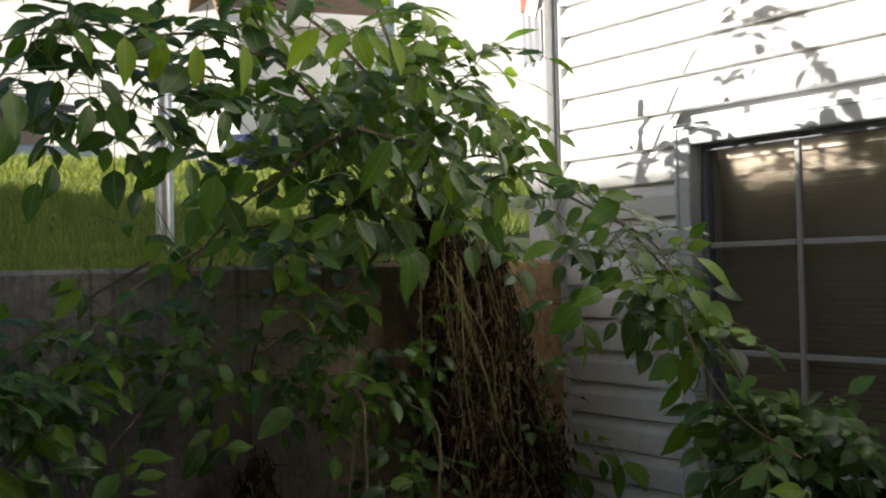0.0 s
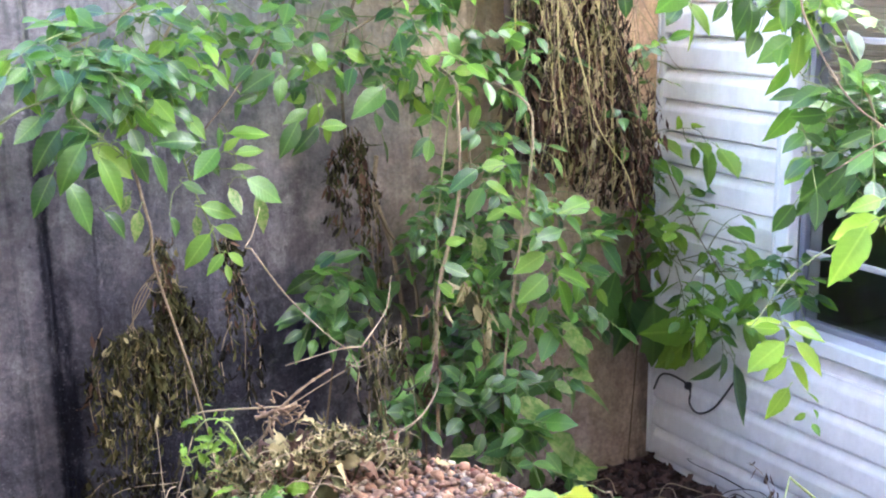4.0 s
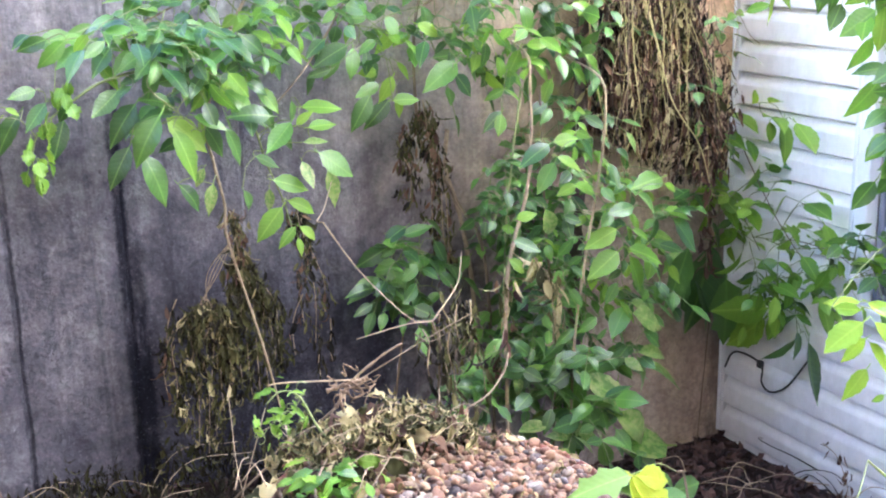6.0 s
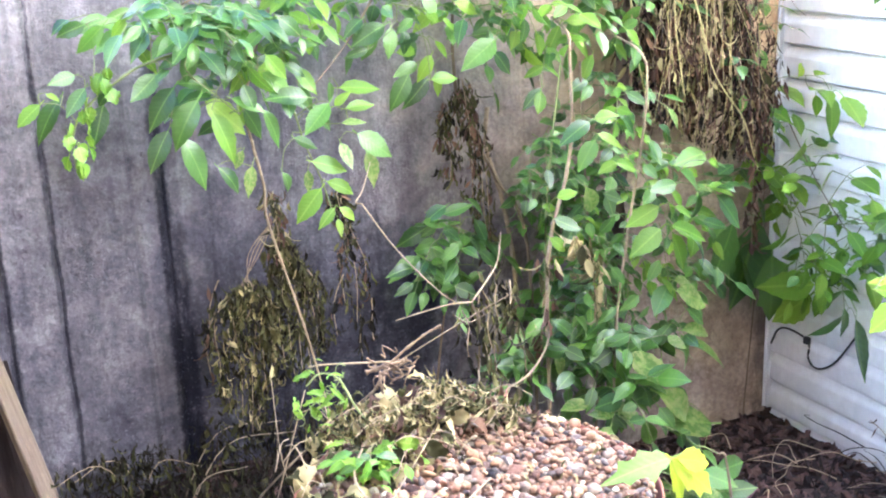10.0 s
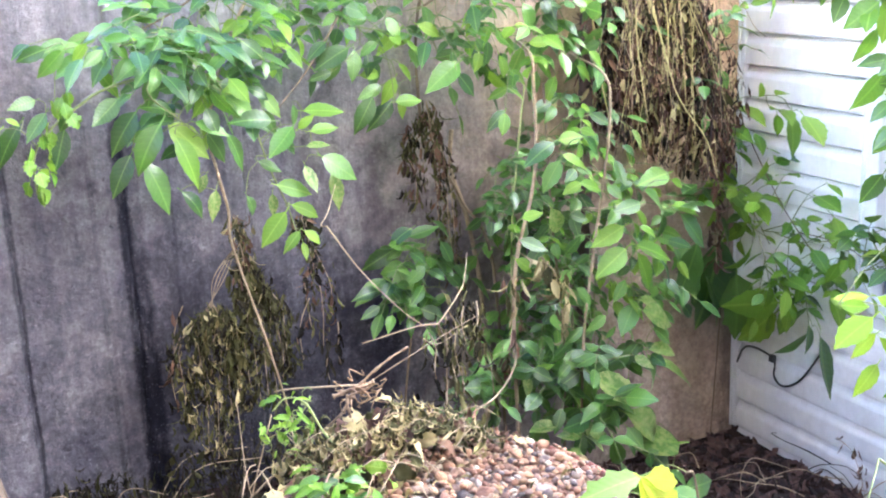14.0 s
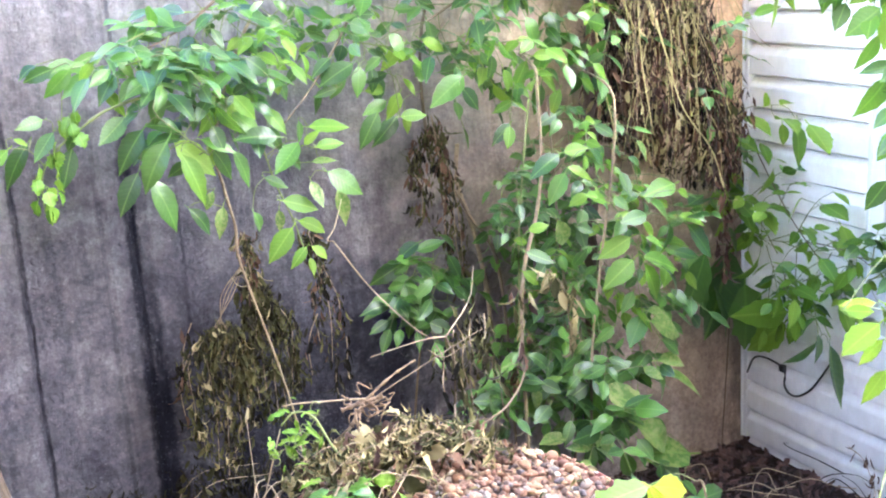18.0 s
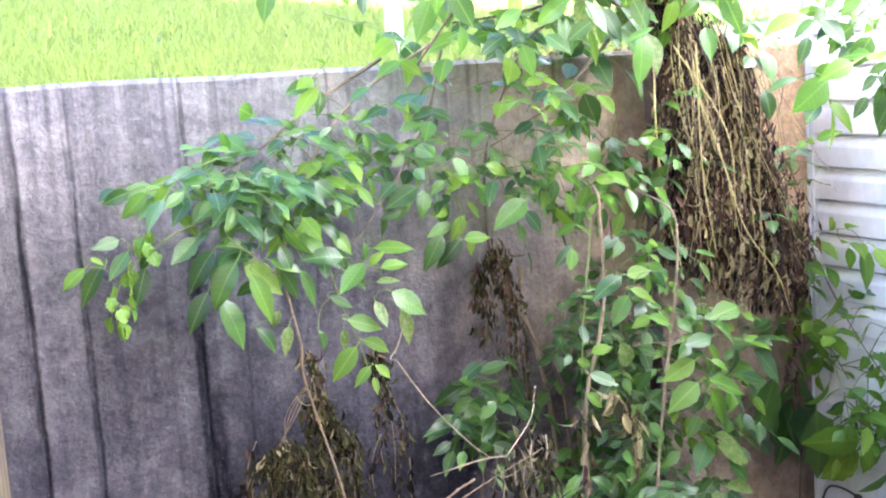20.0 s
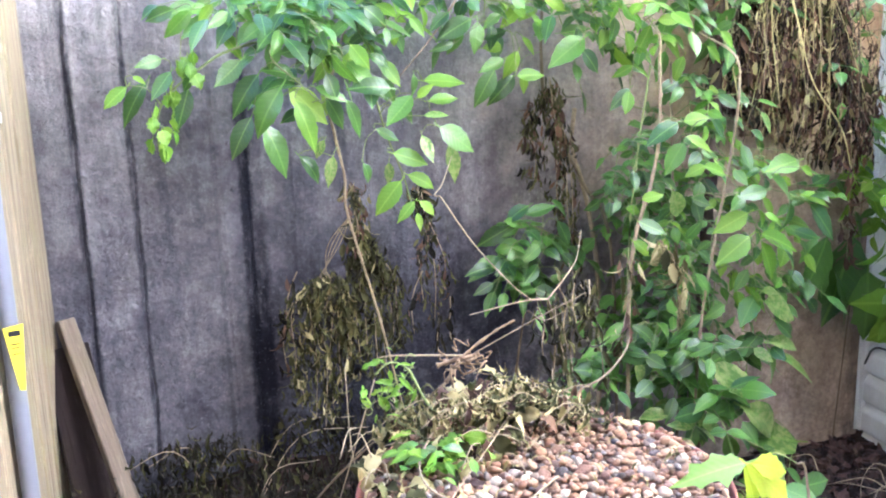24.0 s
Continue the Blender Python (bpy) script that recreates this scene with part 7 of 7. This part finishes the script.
# ---- litter, sticks and pebbles ----
def litter():
    heap = thing("withered_leaf_heap", "heap of straw-coloured withered leaves on the planter pebbles", "leaf heap")
    r = random.Random(51)
    for q in range(13):
        x, y = -1.88 + 0.03 * q + r.gauss(0, 0.015), -0.93 - 0.1 * r.random()
        a = r.uniform(-0.8, 0.8)
        z = POT_Z + 0.02 + 0.1 * max(0, 1 - ((x + 1.72) / 0.26) ** 2)
        pts = [(x - 0.06 * math.cos(a), y - 0.06 * math.sin(a) * 0.6, z - 0.02), (x, y, z + 0.005), (x + 0.06 * math.cos(a), y + 0.06 * math.sin(a) * 0.6, z - 0.03)]
        strand(heap, pts, 40, "twtwwd", 800 + q, 0.034, 0.026, PALE_STEM, 0.0015, True)
    for _ in range(330):
        x, y = r.uniform(-2.02, -1.47), r.uniform(-1.2, -0.82)
        q = math.hypot(x - POT.x, y - POT.y) / POT_R
        if q > 0.97 or (x > -1.62 and y < -0.97 and r.random() < 0.85) or (x > -1.68 and y < -1.04) or (x > -1.8 and y < -1.12):
            continue
        z = POT_Z + 0.008 + 0.12 * max(0, 1 - ((x + 1.74) / 0.24) ** 2 - ((y + 0.94) / 0.17) ** 2) * r.random() ** 0.6 + r.uniform(0, 0.015)
        a, e = r.uniform(0, math.tau), r.uniform(-0.8, 0.5)
        s = 0.06 * r.uniform(0.5, 1.5)
        d = Vector((math.cos(a) * math.cos(e), math.sin(a) * math.cos(e), math.sin(e)))
        leaf(heap, (x, y, z), Vector((x, y, z)) + d * s, r.choice("tttwwwd"), r, r.uniform(0.9, 1.7), (0, -0.3, 0.9))
    for _ in range(90):
        a, q = r.uniform(0, math.tau), POT_R * 0.9 * math.sqrt(r.random())
        x, y = POT.x + math.cos(a) * q, POT.y + math.sin(a) * q
        z = POT_Z + 0.012 + 0.018 * (1 - (q / POT_R) ** 2)
        a = r.uniform(0, math.tau)
        leaf(heap, (x, y, z), (x + math.cos(a) * 0.03, y + math.sin(a) * 0.03, z + r.uniform(-0.004, 0.008)), r.choice("tdtw"), r, r.uniform(0.3, 1.2), (0, -0.2, 0.9))
    for k in range(34):
        x, y = r.uniform(-1.98, -1.5), r.uniform(-1.1, -0.85)
        a = r.uniform(0, math.tau)
        L = r.uniform(0.05, 0.13)
        z = POT_Z + r.uniform(0.01, 0.07)
        stem(heap, [(x, y, z), (x + math.cos(a) * L * 0.5, y + math.sin(a) * L * 0.5, z + 0.02), (x + math.cos(a) * L, y + math.sin(a) * L, z - 0.005)], 0.0016, 0.001, PALE_STEM, "twig", k, 4, 3)
    for _ in range(38):
        x, y = -1.84 + r.gauss(0, 0.045), -1.09 + r.gauss(0, 0.05)
        a, s = r.uniform(0, math.tau), r.uniform(0.03, 0.06)
        z = POT_Z + 0.03 + r.random() * 0.04
        leaf(heap, (x, y, z), (x + math.cos(a) * s, y + math.sin(a) * s, z + r.uniform(-0.02, 0.025)), r.choice("ccyg"), r, 0.9, (0, -0.4, 0.8))

    shoot = thing("curly_shoot", "bright green curly vine shoot over the planter rim", "shoot")
    stem(shoot, [(-1.76, -1.0, 0.69), (-1.828, -0.98, 0.77), (-1.856, -0.948, 0.835), (-1.89, -0.935, 0.85), (-1.92, -0.935, 0.83)], 0.003, 0.0015, GREEN_STEM, seed=31)
    for k in range(11):
        c = Vector((-1.845 - 0.013 * (k % 7) + r.gauss(0, 0.008), -0.94 + r.gauss(0, 0.012), 0.865 - 0.014 * k + r.gauss(0, 0.008)))
        w, s = r.uniform(0.9, 1.5) * r.choice((-1, 1)), r.uniform(0.011, 0.02)
        pts = [c + Vector((math.cos(t * w) * s * (1 - t / 9), 0.006 * math.sin(t), math.sin(t * w) * s * (1 - t / 9) - 0.004 * t)) for t in range(8)]
        part("tendril", tube(pts, 0.0012, 0.0007, 4, per=3), GREEN_STEM, shoot)
    for k in range(30):
        p = Vector((-1.895 + r.gauss(0, 0.032), -0.94 + r.gauss(0, 0.015), 0.8 + r.gauss(0, 0.035)))
        leaf(shoot, p, p + Vector((r.gauss(0, 0.022), r.gauss(0, 0.012), r.gauss(-0.008, 0.016))), r.choice("cccy"), r, 0.6)

    runner = thing("dead_runner", "pale dead vine runners trailing over the planter", "dead vine")
    for k, (pts, a, b) in enumerate((
        ([(-1.70, -0.94, 0.76), (-1.80, -1.0, 0.75), (-1.88, -1.08, 0.715), (-1.89, -1.15, 0.69), (-1.85, -1.24, 0.685), (-1.82, -1.3, 0.68)], 0.004, 0.0025),
        ([(-1.62, -0.95, 0.75), (-1.74, -1.08, 0.72), (-1.86, -1.2, 0.69), (-1.9, -1.27, 0.68)], 0.0025, 0.0015),
        ([(-1.66, -1.2, 0.69), (-1.78, -1.28, 0.685), (-1.9, -1.33, 0.68)], 0.003, 0.002),
        ([(-1.65, -0.57, 1.077), (-1.597, -0.626, 0.978), (-1.53, -0.685, 0.89), (-1.495, -0.711, 0.858)], 0.0022, 0.0018),
        ([(-1.56, -0.4, 1.13), (-1.62, -0.5, 1.09), (-1.66, -0.56, 1.08), (-1.65, -0.57, 1.077)], 0.0016, 0.0022),
        ([(-1.9, -0.86, 0.79), (-2.0, -0.86, 0.5), (-2.02, -0.7, 0.3)], 0.0018, 0.0015),
        ([(-1.82, -0.3, 0.6), (-1.86, -0.5, 0.45), (-1.83, -0.6, 0.3)], 0.0018, 0.0012),
    )):
        stem(runner, pts, a * 0.75, b * 0.75, PALE_STEM, "runner", 60 + k, 5)

    sticks = thing("dead_branch", "broken dead branch lying across behind the planter", "branch")
    for k, (pts, a, b) in enumerate((
        ([(-1.75, -0.86, 0.76), (-1.715, -0.858, 0.806), (-1.654, -0.87, 0.854), (-1.607, -0.882, 0.88)], 0.006, 0.0035),
        ([(-1.656, -0.753, 0.858), (-1.55, -0.79, 0.885), (-1.502, -0.813, 0.89)], 0.002, 0.0035),
        ([(-1.87, -0.79, 0.808), (-1.831, -0.804, 0.811), (-1.7, -0.861, 0.811)], 0.002, 0.0035),
        ([(-1.73, -0.86, 0.79), (-1.716, -0.859, 0.801), (-1.566, -0.88, 0.873), (-1.457, -0.9, 0.924)], 0.003, 0.002),
        ([(-1.765, -0.85, 0.795), (-1.735, -0.86, 0.805), (-1.7, -0.865, 0.81), (-1.68, -0.87, 0.815)], 0.007, 0.005),
        ([(-1.74, -0.865, 0.8), (-1.745, -0.88, 0.77), (-1.735, -0.9, 0.72)], 0.004, 0.003),
        ([(-1.502, -0.813, 0.89), (-1.46, -0.76, 0.8), (-1.44, -0.7, 0.6), (-1.44, -0.68, 0.0)], 0.0035, 0.006),
        ([(-1.75, -0.86, 0.76), (-1.95, -0.75, 0.55), (-2.1, -0.62, 0.3)], 0.005, 0.003),
        ([(-1.5, -0.81, 0.89), (-1.44, -0.78, 0.93), (-1.4, -0.74, 0.95), (-1.37, -0.7, 1.0)], 0.003, 0.0015),
        ([(-1.56, -0.84, 0.88), (-1.5, -0.8, 0.84), (-1.42, -0.78, 0.86)], 0.0025, 0.0015),
    )):
        part("stick", tube(pts, a * (0.75 if k in (0, 4, 5) else 0.6), b * 0.62, 7, per=9, wob=0.38 if k in (0, 4, 5) else 0.16, rng=random.Random(70 + k)), ROOT if k in (0, 4, 5) else BARK if k in (3, 6, 7, 9) else PALE_STEM, sticks, "", True)
    for k in range(12):
        p = Vector((-1.73 + r.gauss(0, 0.03), -0.86 + r.gauss(0, 0.01), 0.8 + r.gauss(0, 0.014)))
        pts = [p]
        for q in range(4):
            pts.append(pts[-1] + Vector((r.gauss(0.006, 0.016), r.gauss(0, 0.008), r.gauss(-0.003, 0.014))))
        part("rootlet", tube(pts, 0.0025, 0.001, 5, per=4, wob=0.3, rng=r), ROOT, sticks, "", True)
    for k, (x, y, z) in enumerate(((-1.46, -0.78, 0.9), (-1.42, -0.74, 0.94), (-1.52, -0.8, 0.87), (-1.38, -0.72, 0.88), (-1.45, -0.74, 0.82))):
        strand(sticks, [(x, y, z), (x + 0.02, y + 0.01, z - 0.04), (x + 0.01, y, z - 0.09), (x + 0.02, y, z - 0.14)], 16, "xwx", 640 + k, 0.035, 0.018)

    scrub = thing("dead_brush", "tangled dry dead brush on the soil by the wall", "brush")
    for k in range(150):
        x, y = r.uniform(-2.36, -1.4), r.uniform(-0.75, -0.08)
        z = 0.27 * max(0, 1 - (abs(x + 1.9) / 0.85) ** 2) * min(1, max(0, 1 - (abs(y) - 0.1) / 0.6)) - 0.03
        a = r.uniform(0, math.tau)
        L = r.uniform(0.12, 0.36)
        pts = [(x, y, z), (x + math.cos(a) * L * 0.4, min(-0.04, y + math.sin(a) * L * 0.2), z + L * 0.6), (x + math.cos(a) * L, min(-0.04, y + math.sin(a) * L * 0.4), z + L * r.uniform(0.3, 0.8))]
        strand(scrub, pts, 50, "xxxxxxxw" if k % 4 else "xxw", 500 + k, 0.034, 0.05, DARK_WOOD if k % 4 else PALE_STEM)

    brush = thing("twig_pile", "dark dry twig pile on mulch against the siding", "twigs")
    for k in range(34):
        y0, x0 = r.uniform(-1.0, -0.42), r.uniform(-0.3, -0.05)
        a, L, z = r.uniform(0, math.tau), r.uniform(0.12, 0.34), r.uniform(0.0, 0.08)
        pts = [Vector((x0, y0, z))]
        for q in range(4):
            a += r.uniform(-0.9, 0.9)
            n = pts[-1] + Vector((math.cos(a), math.sin(a), 0)) * L / 4
            n.x = min(n.x, -0.03)
            n.z = max(0.005, z + (0.03 + 0.05 * r.random() ** 2) * math.sin((q + 1) / 4 * math.pi) * (1 if k % 4 else 0.15) + r.uniform(-0.01, 0.01))
            pts.append(n)
        stem(brush, pts, 0.0022, 0.0009, DARK_WOOD if k % 3 else PALE_STEM, "twig", 90 + k, 5, 3)
    strand(brush, [(-0.14, -0.62, 0.22), (-0.14, -0.68, 0.2), (-0.15, -0.73, 0.14), (-0.15, -0.75, 0.08)], 18, "d", 599, 0.035, 0.015)
    loose = thing("fallen_twigs", "thin dry twigs scattered on the bark mulch", "twigs")
    for k in range(16):
        x, y, a, L = r.uniform(-0.75, -0.2), r.uniform(-0.8, -0.1), r.uniform(0, math.tau), r.uniform(0.08, 0.25)
        stem(loose, [(x, y, 0.012), (x + math.cos(a) * L * 0.5, y + math.sin(a) * L * 0.5 * 0.7, 0.025 + r.random() * 0.02), (min(-0.03, x + math.cos(a + 0.3) * L), min(-0.03, y + math.sin(a + 0.3) * L * 0.7), 0.014)], 0.0025, 0.0012, PALE_STEM, "twig", 130 + k, 5, 4)


litter()


def wall_top_litter():
    g = thing("dry_leaf_litter", "dry red-brown leaf litter lying on the wall top", "leaf litter")
    r = random.Random(77)
    for _ in range(110):
        x, y = r.uniform(-1.0, -0.03), r.uniform(0.03, 0.5)
        a = r.uniform(0, math.tau)
        z = max(WALL_TOP if y < 0.21 else 0, lawn_height(x, y)) + r.uniform(0.005, 0.035)
        leaf(g, (x, y, z), (x + math.cos(a) * 0.05, min(0.6, y + math.sin(a) * 0.05), z + r.uniform(-0.01, 0.02)), r.choice("dddt"), r, r.uniform(1.2, 2.2), (0, -0.3, 0.9))


wall_top_litter()


def mulch():
    """Loose bark chips and dry bits over the bare soil."""
    r = np.random.default_rng(8)
    n = 5200
    verts, faces = [], []
    px, py = r.uniform(-1.5, -0.02, n), r.uniform(-1.9, -0.02, n)
    px[:200], py[:200] = r.uniform(-2.45, -1.3, 200), r.uniform(-1.0, -0.02, 200)
    for i in range(n):
        x, y = px[i], py[i]
        z = 0.02 * noise.noise((x * 1.7, y * 1.7, 0)) - 0.015
        if x < -1.05 and y > -1.0:
            z += 0.27 * max(0, 1 - (abs(x + 1.9) / 0.85) ** 2) * min(1, max(0, 1 - (abs(y) - 0.1) / 0.6))
        L, W, T = r.uniform(0.01, 0.035), r.uniform(0.004, 0.011), r.uniform(0.002, 0.005)
        m = Euler((r.normal(0, 0.5), r.normal(0, 0.5), r.uniform(0, 6.28))).to_matrix()
        k = len(verts)
        for sx, sy, sz in ((-1, -1, -1), (1, -0.7, -1), (0.8, 1, -1), (-1, 0.8, -1), (-0.8, -0.8, 1), (1, -0.6, 1), (0.7, 0.8, 1), (-0.9, 0.7, 1)):
            verts.append(tuple(m @ Vector((sx * L, sy * W, sz * T)) + Vector((x, y, z + 0.012 * r.random()))))
        faces += [tuple(k + q for q in f) for f in ((4, 5, 6, 7), (0, 1, 5, 4), (1, 2, 6, 5), (2, 3, 7, 6), (3, 0, 4, 7))]
    me = bpy.data.meshes.new("mulch")
    me.from_pydata(verts, [], faces)
    me.materials.append(CHIP)
    tagged(new("mulch", me), "loose red-brown bark mulch and dry bits", "mulch", kind="stuff")


mulch()


def pebble_mesh(seed):
    r = random.Random(seed)
    bm = bmesh.new()
    bmesh.ops.create_icosphere(bm, subdivisions=2, radius=1.0)
    sx, sy, sz = r.uniform(0.9, 1.4), r.uniform(0.7, 1.0), r.uniform(0.55, 0.85)
    cuts = [(Vector((r.gauss(0, 1), r.gauss(0, 1), r.gauss(0, 1))).normalized(), r.uniform(0.55, 0.85)) for _ in range(7)]
    for v in bm.verts:
        for n, lim in cuts:
            over = v.co.dot(n) - lim
            if over > 0:
                v.co -= n * over * 0.9
        k = 1 + 0.2 * noise.noise(v.co * 1.5 + Vector((seed * 3.1, 0, 0)))
        v.co = Vector((v.co.x * sx * k, v.co.y * sy * k, v.co.z * sz * k))
    return bm


def pebbles():
    r = random.Random(61)
    shapes = [smooth(mesh_of("pebble", pebble_mesh(k), PEBBLE)) for k in range(14)]
    spots, cells = [], {}
    for _ in range(36000):
        a, q = r.uniform(0, math.tau), POT_R * 0.955 * math.sqrt(r.random())
        x, y, s = math.cos(a) * q, math.sin(a) * q, r.choice((0.0068, 0.008, 0.0095, 0.0112, 0.013, 0.0155))
        if math.hypot(x, y) + s > POT_R * 0.965:
            continue
        c = (int(x // 0.03), int(y // 0.03))
        near = [o for i in (-1, 0, 1) for j in (-1, 0, 1) for o in cells.get((c[0] + i, c[1] + j), ())]
        if all((x - u) ** 2 + (y - v) ** 2 > (0.7 * (s + t)) ** 2 for u, v, t in near):
            cells.setdefault(c, []).append((x, y, s))
            spots.append((x, y, s))
    verts, faces = [], []
    pick = sorted(range(len(spots)), key=lambda i: (spots[i][0] - 0.1) ** 2 + (spots[i][1] - 0.02) ** 2)
    chosen = set(pick[:300])
    for i, (x, y, s) in enumerate(spots):
        z = POT_Z - 0.01 + r.uniform(-0.006, 0.008) + 0.02 * (1 - (x * x + y * y) / POT_R ** 2)
        m = Matrix.Translation((x, y, z)) @ Euler((r.gauss(0, 0.35), r.gauss(0, 0.35), r.uniform(0, 6.28))).to_matrix().to_4x4() @ Matrix.Diagonal((s, s, s, 1))
        me = r.choice(shapes)
        if i in chosen:
            o = new("pebble", me)
            o.parent, o.matrix_local = PLANTER, m
        else:
            k = len(verts)
            verts += [m @ v.co for v in me.vertices]
            faces += [tuple(k + q for q in p.vertices) for p in me.polygons]
    for q in range(1500):
        a, d = r.uniform(0, math.tau), POT_R * 0.93 * math.sqrt(r.random())
        s = r.uniform(0.009, 0.014)
        m = Matrix.Translation((math.cos(a) * d, math.sin(a) * d, POT_Z - 0.022 + 0.016 * (1 - (d / POT_R) ** 2))) @ Euler((r.gauss(0, 0.5), r.gauss(0, 0.5), r.uniform(0, 6.28))).to_matrix().to_4x4() @ Matrix.Diagonal((s, s, s, 1))
        me = r.choice(shapes)
        k = len(verts)
        verts += [m @ v.co for v in me.vertices]
        faces += [tuple(k + w for w in p.vertices) for p in me.polygons]
    me = bpy.data.meshes.new("pebble_bed")
    me.from_pydata(verts, [], faces)
    me.materials.append(PEBBLE_MASS)
    o = new("pebble_bed", smooth(me))
    o.parent = PLANTER
    o["kind"] = "stuff"


pebbles()


# ---- pieces of walls, last ----
def side_the_house():
    full = siding_course(-0.026, -7.0)
    near, past = siding_course(-0.026, WIN_Y0 + 0.001), siding_course(WIN_Y1 - 0.001, -7.0)
    for k in range(-1, 47):
        z = GROOVE + k * COURSE
        cut = z + COURSE > WIN_Z0 and z < WIN_Z1
        for me in (near, past) if cut else (full,):
            o = new("siding_board", me)
            o.parent, o.location = HOUSE, (0, 0, z)


side_the_house()
